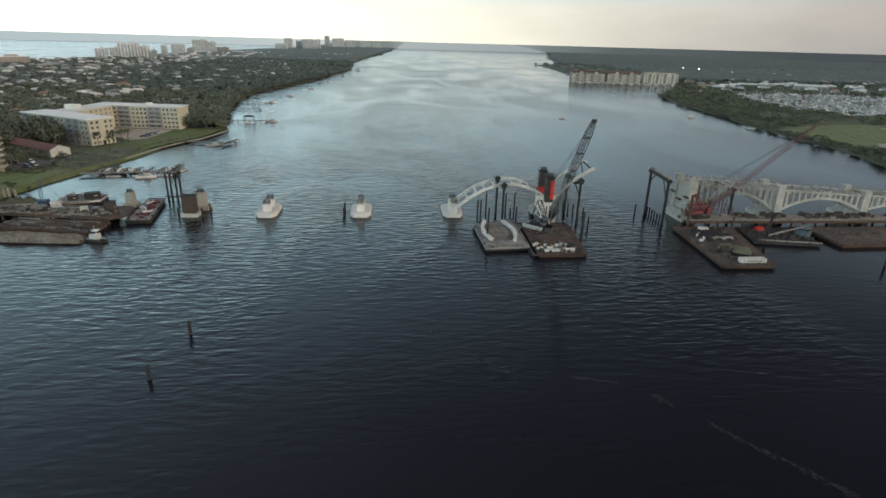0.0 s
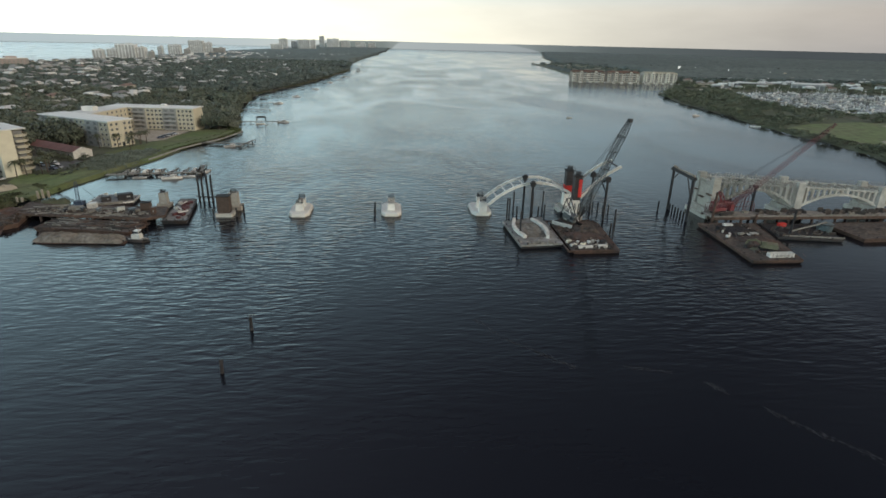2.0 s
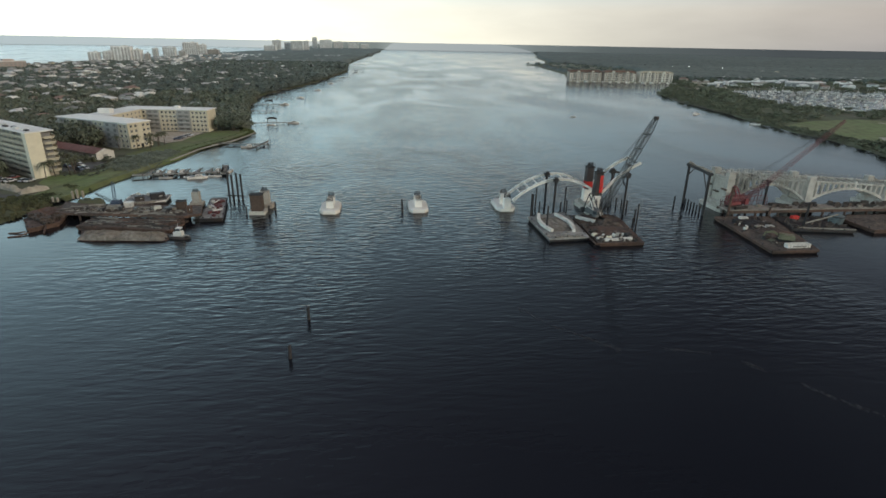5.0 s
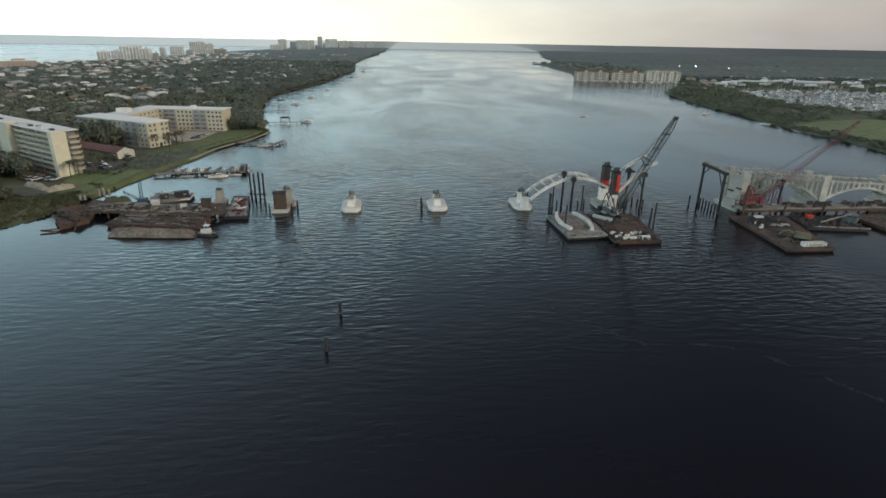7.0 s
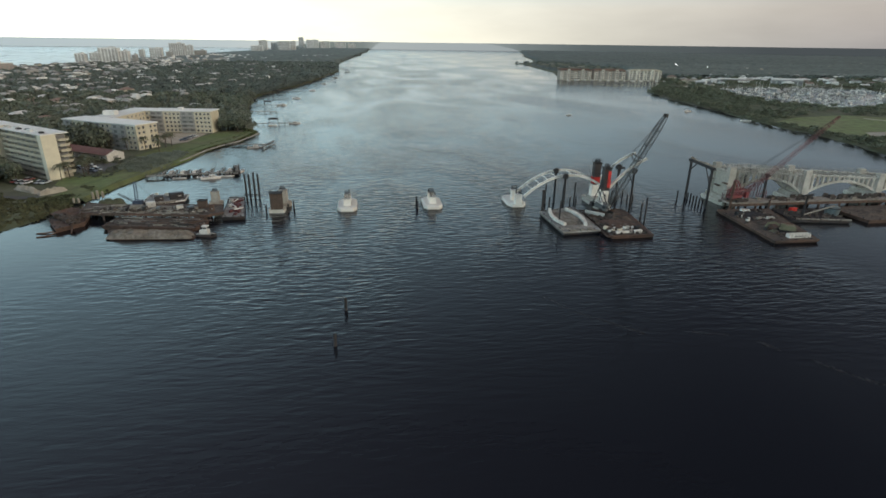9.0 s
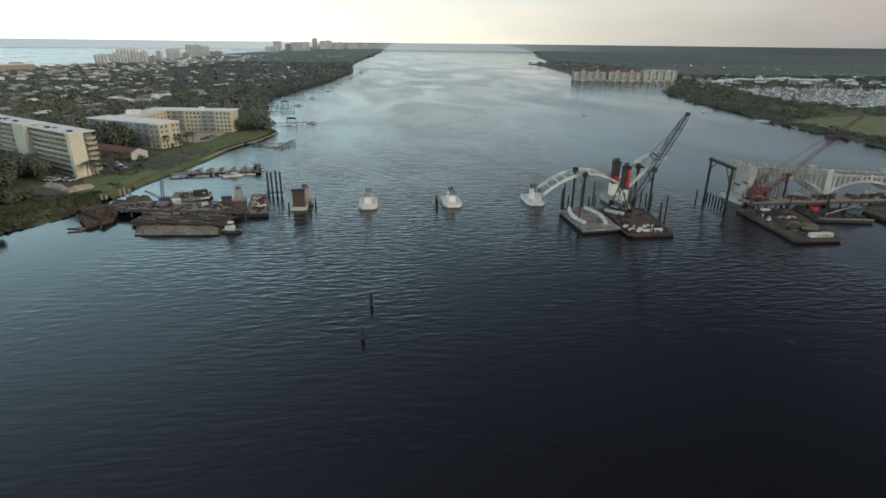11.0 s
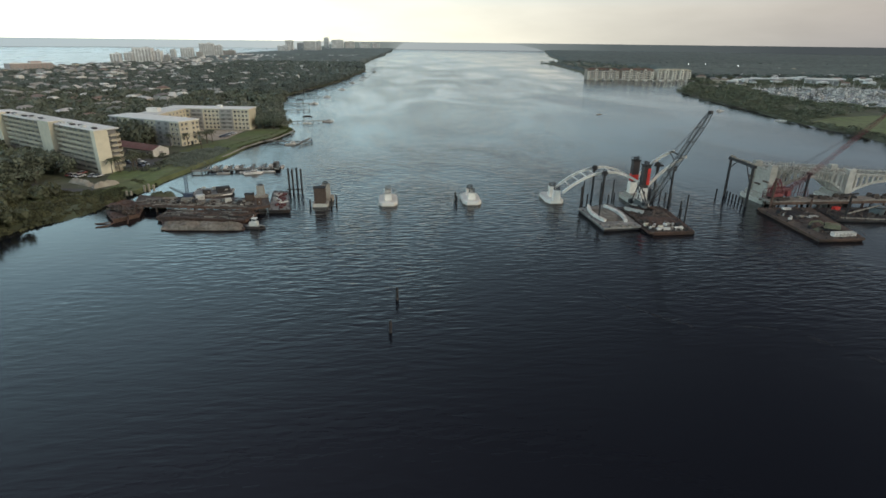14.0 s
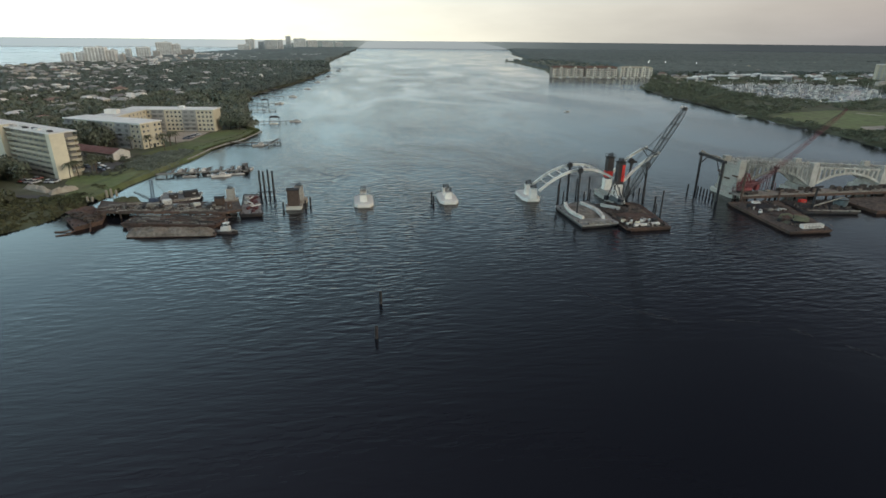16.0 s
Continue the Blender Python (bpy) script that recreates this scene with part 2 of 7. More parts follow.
M["leaf_shrub"] = material("leaf_shrub", (0.165, 0.195, 0.155), 0.7, grain=0.2, vary=0.3, stain=(0.11, 0.13, 0.10), stain_amount=0.8, bump=0, per="island")
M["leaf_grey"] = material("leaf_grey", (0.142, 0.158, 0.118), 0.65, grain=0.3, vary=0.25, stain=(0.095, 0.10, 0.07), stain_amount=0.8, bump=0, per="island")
M["tussock"] = material("tussock", (0.058, 0.068, 0.032), 0.9, grain=0.2, vary=0.3, stain=(0.125, 0.115, 0.06), stain_amount=0.8, bump=0, per="island")
M["pier_white"] = material("pier_white", (0.76, 0.73, 0.66), 0.85, grain=1.0, vary=0.1, stain=(0.52, 0.49, 0.42))
# Grey for doors and openings; their inner shade is put into the colour.
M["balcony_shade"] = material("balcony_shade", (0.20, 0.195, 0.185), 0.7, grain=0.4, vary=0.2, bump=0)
M["litter"] = material("litter", (0.075, 0.058, 0.048), 0.9, grain=0.7, vary=0.5, stain=(0.05, 0.045, 0.04), stain_amount=0.9, bump=0, per="island")
M["gallery_wall"] = material("gallery_wall", (0.33, 0.29, 0.225), 0.85, grain=0.5, vary=0.15)
M["lawn_tuft"] = material("lawn_tuft", (0.105, 0.130, 0.048), 0.9, grain=0.2, vary=0.3, stain=(0.15, 0.14, 0.075), stain_amount=0.7, bump=0, per="island")
M["pale_litter"] = material("pale_litter", (0.42, 0.38, 0.32), 0.9, grain=0.7, vary=0.4, stain=(0.16, 0.13, 0.1), stain_amount=0.9, bump=0, per="island")
M["rough_grass"] = material("rough_grass", (0.125, 0.158, 0.060), 0.95, grain=0.2, vary=0.3, stain=(0.14, 0.145, 0.07), stain_amount=0.7)
# Paler, bluer leaf colour for far woods: distance haze is put into it.
M["leaf_hazed"] = material("leaf_hazed", (0.118, 0.140, 0.120), 0.8, grain=0.05, vary=0.25, stain=(0.088, 0.106, 0.092), stain_amount=0.8, bump=0, per="island")
M["bark"] = material("bark", (0.10, 0.08, 0.06), 0.95, grain=2.0, vary=0.3)
M["lawn"] = material("lawn", (0.125, 0.165, 0.056), 0.95, grain=0.35, vary=0.2, stain=(0.16, 0.15, 0.08), stain_amount=0.7)
M["asphalt"] = material("asphalt", (0.10, 0.102, 0.096), 0.95, grain=0.6, vary=0.2, stain=(0.12, 0.115, 0.105))
M["sand"] = material("sand", (0.40, 0.36, 0.29), 0.95, grain=0.4, vary=0.2, stain=(0.24, 0.21, 0.16))
M["car_paint"] = ramp_material("car_paint", [(0.7, 0.7, 0.7), (0.05, 0.05, 0.06), (0.3, 0.31, 0.33), (0.2, 0.05, 0.045), (0.10, 0.12, 0.18), (0.75, 0.74, 0.7)], rough=0.35)
M["tyre"] = material("tyre", (0.02, 0.02, 0.02), 0.9)


def lamp_material():
    m = bpy.data.materials.new("lamp_glow")
    m.use_nodes = True
    b = m.node_tree.nodes["Principled BSDF"]
    b.inputs["Emission Color"].default_value, b.inputs["Emission Strength"].default_value = (1, 0.95, 0.85, 1), 22
    return m


M["lamp_glow"] = lamp_material()


def water_material(name, colour, heave, rough):
    m = bpy.data.materials.new(name)
    m.use_nodes = True
    n, l = m.node_tree.nodes, m.node_tree.links
    b = n["Principled BSDF"]
    b.inputs["Base Color"].default_value = (*colour, 1)
    b.inputs["IOR"].default_value = 1.33
    co = n.new("ShaderNodeTexCoord")

    def layer(sx, sy, turn, scale, detail, dist=0.0):
        mp = n.new("ShaderNodeMapping")
        mp.inputs["Scale"].default_value = (sx, sy, 1)
        mp.inputs["Rotation"].default_value = (0, 0, radians(turn))
        l.new(co.outputs["Object"], mp.inputs[0])
        t = n.new("ShaderNodeTexNoise")
        t.inputs["Scale"].default_value, t.inputs["Detail"].default_value, t.inputs["Distortion"].default_value = scale, detail, dist
        l.new(mp.outputs[0], t.inputs["Vector"])
        return t.outputs["Fac"]

    # wind patches: slicks and ruffled water
    patch = layer(1.0, 0.45, 24, 0.013, 5, 0.9)
    pr = n.new("ShaderNodeMapRange")
    for k, v in (("From Min", 0.40), ("From Max", 0.60), ("To Min", 0.34), ("To Max", 1.05)):
        pr.inputs[k].default_value = v
    l.new(patch, pr.inputs["Value"])
    swell = layer(0.45, 1.0, 12, 0.30, 2, 0.5)
    train = layer(0.36, 1.0, -9, 0.58, 1.6, 0.5)
    cross = layer(0.33, 1.0, 9, 0.66, 1.3, 0.5)
    ripple = layer(0.24, 1.0, -6, 0.8, 1.5, 0.5)
    chop = layer(1.0, 1.0, 9, 1.5, 2, 0.3)
    add = None
    for src, amount in ((swell, 0.6), (train, 1.9), (cross, 1.6), (ripple, 0.40), (chop, 0.18)):
        mu = n.new("ShaderNodeMath")
        mu.operation = "MULTIPLY"
        mu.inputs[1].default_value = amount
        l.new(src, mu.inputs[0])
        if add is None:
            add = mu.outputs[0]
        else:
            ad = n.new("ShaderNodeMath")
            l.new(add, ad.inputs[0])
            l.new(mu.outputs[0], ad.inputs[1])
            add = ad.outputs[0]
    sc = n.new("ShaderNodeMath")
    sc.operation = "MULTIPLY"
    l.new(add, sc.inputs[0])
    l.new(pr.outputs[0], sc.inputs[1])
    # sheltered water to the south lies smoother
    sp_ = n.new("ShaderNodeVectorMath")
    sp_.operation = "DOT_PRODUCT"
    sp_.inputs[1].default_value = (0.9, 0.6, 0.0)
    l.new(co.outputs["Object"], sp_.inputs[0])
    ca = n.new("ShaderNodeMapRange")
    for k, v in (("From Min", -100.0), ("From Max", -15.0), ("To Min", 0.14), ("To Max", 1.0)):
        ca.inputs[k].default_value = v
    l.new(sp_.outputs["Value"], ca.inputs["Value"])
    sy_ = n.new("ShaderNodeSeparateXYZ")
    l.new(co.outputs["Object"], sy_.inputs[0])
    cy_ = n.new("ShaderNodeMapRange")
    for k, v in (("From Min", -110.0), ("From Max", -10.0), ("To Min", 0.11), ("To Max", 1.0)):
        cy_.inputs[k].default_value = v
    l.new(sy_.outputs["Y"], cy_.inputs["Value"])
    cm_ = n.new("ShaderNodeMath")
    cm_.operation = "MINIMUM"
    l.new(ca.outputs[0], cm_.inputs[0])
    l.new(cy_.outputs[0], cm_.inputs[1])
    # smoother again above the bridge
    above = n.new("ShaderNodeMapRange")
    for k, v in (("From Min", 35.0), ("From Max", 140.0), ("To Min", 1.0), ("To Max", 0.58)):
        above.inputs[k].default_value = v
    l.new(sy_.outputs["Y"], above.inputs["Value"])
    ab_ = n.new("ShaderNodeMath")
    ab_.operation = "MULTIPLY"
    l.new(cm_.outputs[0], ab_.inputs[0])
    l.new(above.outputs[0], ab_.inputs[1])
    cm_ = ab_
    # and calm in the lee of the east bank
    lee = n.new("ShaderNodeMapRange")
    for k, v in (("From Min", -80.0), ("From Max", 0.0), ("To Min", 0.10), ("To Max", 1.0)):
        lee.inputs[k].default_value = v
    l.new(sy_.outputs["X"], lee.inputs["Value"])
    # which ends up the river, where the wind reaches both banks
    open_ = n.new("ShaderNodeMapRange")
    for k, v in (("From Min", 200.0), ("From Max", 480.0), ("To Min", 0.0), ("To Max", 1.0)):
        open_.inputs[k].default_value = v
    l.new(sy_.outputs["Y"], open_.inputs["Value"])
    le_ = n.new("ShaderNodeMath")
    le_.operation = "MAXIMUM"
    l.new(lee.outputs[0], le_.inputs[0])
    l.new(open_.outputs[0], le_.inputs[1])
    # calm too among the moored barges on the west side
    west = n.new("ShaderNodeMapRange")
    for k, v in (("From Min", 96.0), ("From Max", 146.0), ("To Min", 1.0), ("To Max", 0.14)):
        west.inputs[k].default_value = v
    l.new(sy_.outputs["X"], west.inputs["Value"])
    lw_ = n.new("ShaderNodeMath")
    lw_.operation = "MINIMUM"
    l.new(le_.outputs[0], lw_.inputs[0])
    l.new(west.outputs[0], lw_.inputs[1])
    far_ = n.new("ShaderNodeMapRange")
    for k, v in (("From Min", 180.0), ("From Max", 700.0), ("To Min", 0.0), ("To Max", 1.0)):
        far_.inputs[k].default_value = v
    l.new(sy_.outputs["Y"], far_.inputs["Value"])
    still = n.new("ShaderNodeMapRange")
    for k, v in (("From Min", 150.0), ("From Max", 300.0), ("To Min", 1.0), ("To Max", 0.10)):
        still.inputs[k].default_value = v
    l.new(sy_.outputs["X"], still.inputs["Value"])
    fs_ = n.new("ShaderNodeMath")
    fs_.operation = "MULTIPLY"
    l.new(far_.outputs[0], fs_.inputs[0])
    l.new(still.outputs[0], fs_.inputs[1])
    far_ = fs_
    fw_ = n.new("ShaderNodeMath")
    fw_.operation = "MAXIMUM"
    l.new(lw_.outputs[0], fw_.inputs[0])
    l.new(far_.outputs[0], fw_.inputs[1])
    fm_ = n.new("ShaderNodeMath")
    fm_.operation = "MAXIMUM"
    l.new(cm_.outputs[0], fm_.inputs[0])
    l.new(far_.outputs[0], fm_.inputs[1])
    cl_ = n.new("ShaderNodeMath")
    cl_.operation = "MINIMUM"
    l.new(fm_.outputs[0], cl_.inputs[0])
    l.new(fw_.outputs[0], cl_.inputs[1])
    s2 = n.new("ShaderNodeMath")
    s2.operation = "MULTIPLY"
    l.new(sc.outputs[0], s2.inputs[0])
    l.new(cl_.outputs[0], s2.inputs[1])
    sc = s2
    bp = n.new("ShaderNodeBump")
    bp.inputs["Strength"].default_value, bp.inputs["Distance"].default_value = 1.0, heave
    l.new(sc.outputs[0], bp.inputs["Height"])
    l.new(bp.outputs[0], b.inputs["Normal"])
    rr = n.new("ShaderNodeMapRange")
    for k, v in (("From Min", 0.3), ("From Max", 0.7), ("To Min", rough), ("To Max", rough + 0.09)):
        rr.inputs[k].default_value = v
    l.new(patch, rr.inputs["Value"])
    l.new(rr.outputs[0], b.inputs["Roughness"])
    return m


M["water"] = water_material("river_water", (0.0095, 0.0110, 0.0150), 0.28, 0.11)
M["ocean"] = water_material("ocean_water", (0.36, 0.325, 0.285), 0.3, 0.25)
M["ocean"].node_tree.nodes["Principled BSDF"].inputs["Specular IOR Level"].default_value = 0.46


# ---- builders ----
def part(name, bm, mat, parent=None, label=""):
    me = bpy.data.meshes.new(name)
    bm.to_mesh(me)
    bm.free()
    me.materials.append(M[mat])
    ob = new(name, me)
    ob.parent = parent
    if label:
        ob["label"] = label
    return ob


def thing(name, label, category, m=None, group="", kind=""):
    ob = new(name)
    ob.empty_display_size = 0.5
    if m is not None:
        ob.matrix_basis = m
    return tagged(ob, label, category, group, kind)


def solo(name, bm, mat, label, category, m=None, group="", kind=""):
    ob = part(name, bm, mat)
    if m is not None:
        ob.matrix_basis = m
    return tagged(ob, label, category, group, kind)


def cube(bm, x, y, z, sx, sy, sz, rz=0.0, taper=1.0):
    """A block with its base centre at x, y, z."""
    c, s = math.cos(radians(rz)), math.sin(radians(rz))
    v = []
    for k, (w, dz) in enumerate(((1.0, 0.0), (taper, sz))):
        for dx, dy in ((-1, -1), (1, -1), (1, 1), (-1, 1)):
            px, py = dx * sx / 2 * w, dy * sy / 2 * w
            v.append(bm.verts.new((x + c * px - s * py, y + s * px + c * py, z + dz)))
    for f in ((3, 2, 1, 0), (4, 5, 6, 7), (0, 1, 5, 4), (1, 2, 6, 5), (2, 3, 7, 6), (3, 0, 4, 7)):
        bm.faces.new([v[i] for i in f])
    return bm


def tube(bm, a, b, r0, r1=None, n=8, caps=True):
    a, b = Vector(a), Vector(b)
    r1 = r0 if r1 is None else r1
    d = (b - a).normalized()
    u = d.orthogonal().normalized()
    w = d.cross(u)
    rings = []
    for p, r in ((a, r0), (b, r1)):
        rings.append([bm.verts.new(p + r * (math.cos(6.28318 * i / n) * u + math.sin(6.28318 * i / n) * w)) for i in range(n)])
    for i in range(n):
        bm.faces.new((rings[0][i], rings[0][(i + 1) % n], rings[1][(i + 1) % n], rings[1][i]))
    if caps:
        bm.faces.new(rings[0][::-1])
        bm.faces.new(rings[1])
    return bm


def prism(bm, pts, z0, z1, inset=1.0):
    """An upright prism over a plan outline; inset scales its top about the outline's centre."""
    cx, cy = sum(p[0] for p in pts) / len(pts), sum(p[1] for p in pts) / len(pts)
    lo = [bm.verts.new((x, y, z0)) for x, y in pts]
    hi = [bm.verts.new((cx + (x - cx) * inset, cy + (y - cy) * inset, z1)) for x, y in pts]
    n = len(pts)
    for i in range(n):
        bm.faces.new((lo[i], lo[(i + 1) % n], hi[(i + 1) % n], hi[i]))
    bm.faces.new(lo[::-1])
    bm.faces.new(hi)
    bmesh.ops.recalc_face_normals(bm, faces=bm.faces[:])
    return bm


def sweep(bm, pts, w, h):
    """A rectangular bar (w across, h high) along points in a vertical plane."""
    rings = []
    for i, p in enumerate(pts):
        p = Vector(p)
        a, b = Vector(pts[max(i - 1, 0)]), Vector(pts[min(i + 1, len(pts) - 1)])
        d = (b - a).normalized()
        side = d.cross(Vector((0, 0, 1)))
        side = side.normalized() if side.length > 1e-4 else Vector((1, 0, 0))
        up = side.cross(d).normalized()
        rings.append([bm.verts.new(p + side * sx * w / 2 + up * sz * h / 2) for sx, sz in ((-1, -1), (1, -1), (1, 1), (-1, 1))])
    for r, s in zip(rings, rings[1:]):
        for i in range(4):
            bm.faces.new((r[i], r[(i + 1) % 4], s[(i + 1) % 4], s[i]))
    bm.faces.new(rings[0][::-1])
    bm.faces.new(rings[-1])
    bmesh.ops.recalc_face_normals(bm, faces=bm.faces[:])
    return bm


def lattice(bm, a, b, w0, w1, bays, r=0.12):
    """A four-chord lattice boom from a to b."""
    a, b = Vector(a), Vector(b)
    d = (b - a).normalized()
    u = d.cross(Vector((0, 0, 1))).normalized()
    v = u.cross(d)
    corner = []
    for i in range(bays + 1):
        f = i / bays
        w = w0 + (w1 - w0) * f
        if f < 0.12:
            w *= 0.4 + 5 * f
        if f > 0.9:
            w *= 1 - 4 * (f - 0.9)
        p = a.lerp(b, f)
        corner.append([p + u * sx * w / 2 + v * sz * w / 2 for sx, sz in ((-1, -1), (1, -1), (1, 1), (-1, 1))])
    for i in range(bays):
        for k in range(4):
            tube(bm, corner[i][k], corner[i + 1][k], r, n=4, caps=False)
            tube(bm, corner[i][k], corner[i + 1][(k + 1) % 4], r * 0.6, n=3, caps=False)
            tube(bm, corner[i + 1][k], corner[i + 1][(k + 1) % 4], r * 0.6, n=3, caps=False)
    return bm


def B():
    return bmesh.new()


rng = random.Random(4)
nrg = np.random.RandomState(7)

# ---- ground, river and sea ----
LEFT_LAND = [(-150, -600), (-145, -150), (-130, -60), (-120, -28), (-112, -12), (-103, 2), (-99.5, 22), (-96.5, 46), (-92.5, 62), (-87.5, 84), (-84.5, 98), (-81, 122), (-75.5, 138), (-69.5, 150),
             (-65, 170), (-63.5, 183), (-66, 195), (-74, 214), (-87, 270), (-100, 345), (-105, 394), (-112, 445), (-102, 495), (-84, 600), (-68, 710), (-58, 870), (-46, 985), (-56, 1181), (-62, 1360),
             (-52, 1696), (-14, 2332), (20, 3156), (90, 5700), (430, 18000), (1100, 40000), (300, 40000), (-300, 18000), (-560, 5700), (-600, 4000), (-700, 2000), (-735, 900), (-790, -600)]
RIGHT_LAND = [(330, -600), (312, -100), (308, 40), (315, 99), (321, 126), (327, 170), (329, 210), (334, 240), (345, 300), (357, 400), (375, 480), (392, 535), (408, 552), (425, 575),
              (470, 640), (520, 715), (528, 738), (346, 758), (350, 775), (372, 850), (410, 975), (428, 1080), (436, 1152), (476, 1440), (472, 1560), (560, 1660), (640, 1900), (699, 2187), (762, 2484), (1014, 3418), (1388, 4868), (1825, 6742), (3098, 12629), (4709, 20194), (8600, 40000), (60000, 40000), (60000, -600)]
MARINA = [(452, 350), (494, 330), (560, 335), (640, 390), (715, 468), (765, 560), (704, 618), (660, 600), (604, 606), (534, 590), (498, 536), (470, 458)]


def signed(px, py, poly):
    """Distance to an outline, positive inside."""
    best, inside = np.full(px.shape, 1e9), np.zeros(px.shape, bool)
    for (ax, ay), (bx, by) in zip(poly, poly[1:] + poly[:1]):
        dx, dy = bx - ax, by - ay
        t = np.clip(((px - ax) * dx + (py - ay) * dy) / (dx * dx + dy * dy), 0, 1)
        best = np.minimum(best, np.hypot(px - ax - t * dx, py - ay - t * dy))
        if ay != by:
            cross = ((ay > py) != (by > py)) & (px < ax + (py - ay) * dx / dy)
            inside ^= cross
    return np.where(inside, best, -best)


def land(px, py):
    px, py = np.asarray(px, float), np.asarray(py, float)
    return np.minimum(np.maximum(signed(px, py, LEFT_LAND), signed(px, py, RIGHT_LAND)), -signed(px, py, MARINA))


def ground_height(px, py):
    d = land(px, py)
    d = d + 2.0 * np.sin(px * 0.21 + 1.3 * np.sin(py * 0.11)) * (np.abs(d) < 40)
    return np.where(d > 0, np.minimum(1.5, 0.05 + d * 0.22), np.maximum(-3, d * 0.25))


def mesh_object(name, verts, faces, mat):
    me = bpy.data.meshes.new(name)
    me.from_pydata(verts.tolist() if hasattr(verts, "tolist") else verts, [], faces.tolist() if hasattr(faces, "tolist") else faces)
    me.materials.append(M[mat])
    return new(name, me)


def ground_material():
    m = material("ground", (0.085, 0.098, 0.052), 0.95, grain=0.12, vary=0.3, stain=(0.12, 0.11, 0.085), stain_amount=0.7)
    n, l = m.node_tree.nodes, m.node_tree.links
    # pale beach along the sea and a muddy river bank
    co = next(x for x in n if x.bl_idname == "ShaderNodeTexCoord")
    sep = n.new("ShaderNodeSeparateXYZ")
    l.new(co.outputs["Object"], sep.inputs[0])
    beach = n.new("ShaderNodeMapRange")
    for k, v in (("From Min", -640), ("From Max", -690), ("To Min", 0.0), ("To Max", 1.0)):
        beach.inputs[k].default_value = v
    l.new(sep.outputs["X"], beach.inputs["Value"])
    hs = next(x for x in n if x.bl_idname == "ShaderNodeHueSaturation")
    mix = n.new("ShaderNodeMix")
    mix.data_type = "RGBA"
    mix.inputs[7].default_value = (0.45, 0.42, 0.36, 1)
    l.new(beach.outputs[0], mix.inputs[0])
    l.new(hs.outputs[0], mix.inputs[6])
    l.new(mix.outputs[2], n["Principled BSDF"].inputs["Base Color"])
    return m


M["ground"] = ground_material()
gx = np.unique(np.r_[-60000, -20000, np.linspace(-7000, -950, 9), np.linspace(-880, -190, 56), np.linspace(-185, -40, 50), np.linspace(-20, 290, 9), np.linspace(298, 640, 70), np.linspace(655, 1500, 30), np.linspace(1600, 7000, 14), 12000, 25000, 60000])
gy = np.unique(np.r_[np.linspace(-600, -100, 14), np.linspace(-92, 300, 100), np.linspace(307, 1000, 80), np.linspace(1020, 2500, 40), np.linspace(2600, 5650, 20), 7000, 9000, 12000, 18000, 28000, 40000, 60000])
GX, GY = np.meshgrid(gx, gy)
GZ = ground_height(GX, GY)
GZ += np.where(GZ > 1, 0.12 * np.sin(GX * 0.13) * np.sin(GY * 0.09), 0)
idx = np.arange(GX.size).reshape(GX.shape)
ground = mesh_object("ground", np.c_[GX.ravel(), GY.ravel(), GZ.ravel()], np.c_[idx[:-1, :-1].ravel(), idx[:-1, 1:].ravel(), idx[1:, 1:].ravel(), idx[1:, :-1].ravel()], "ground")
tagged(ground, "low green and sandy land along a wide river", "ground", kind="structure")

# the two waters meet under the land between them
water = mesh_object("water", [(-400, -600, 0), (60000, -600, 0), (60000, 60000, 0), (-400, 60000, 0)], [(0, 1, 2, 3)], "water")
tagged(water, "dark rippled water of a wide river", "water", kind="structure")
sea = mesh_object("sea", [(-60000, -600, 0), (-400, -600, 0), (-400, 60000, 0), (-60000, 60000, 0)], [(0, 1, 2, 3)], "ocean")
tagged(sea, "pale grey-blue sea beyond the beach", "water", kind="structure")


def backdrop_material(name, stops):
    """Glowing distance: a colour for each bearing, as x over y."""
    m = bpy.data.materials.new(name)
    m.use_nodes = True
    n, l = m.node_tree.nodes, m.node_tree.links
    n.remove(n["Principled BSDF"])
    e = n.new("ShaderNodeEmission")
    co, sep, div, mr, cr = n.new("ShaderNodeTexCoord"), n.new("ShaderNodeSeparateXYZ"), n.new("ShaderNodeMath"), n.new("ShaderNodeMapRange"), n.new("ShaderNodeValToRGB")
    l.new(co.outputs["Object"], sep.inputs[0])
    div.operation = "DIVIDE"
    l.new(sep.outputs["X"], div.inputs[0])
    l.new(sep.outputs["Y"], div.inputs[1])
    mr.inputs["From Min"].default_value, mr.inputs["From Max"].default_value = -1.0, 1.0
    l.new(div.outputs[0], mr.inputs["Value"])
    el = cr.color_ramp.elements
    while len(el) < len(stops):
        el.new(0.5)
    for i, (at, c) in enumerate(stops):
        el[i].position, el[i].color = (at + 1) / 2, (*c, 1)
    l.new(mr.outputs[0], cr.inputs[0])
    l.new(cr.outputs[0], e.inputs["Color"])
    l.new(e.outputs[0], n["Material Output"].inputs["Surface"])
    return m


# Haze and reflected sky are put into these emission colours, bearing by bearing.
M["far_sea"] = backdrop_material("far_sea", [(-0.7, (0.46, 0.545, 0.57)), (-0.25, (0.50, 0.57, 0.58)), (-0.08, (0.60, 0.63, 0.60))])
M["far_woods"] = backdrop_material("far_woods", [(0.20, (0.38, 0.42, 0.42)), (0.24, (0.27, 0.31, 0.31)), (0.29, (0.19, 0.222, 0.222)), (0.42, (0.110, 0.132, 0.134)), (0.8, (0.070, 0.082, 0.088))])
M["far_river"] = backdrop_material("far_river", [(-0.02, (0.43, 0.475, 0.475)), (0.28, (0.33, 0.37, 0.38))])
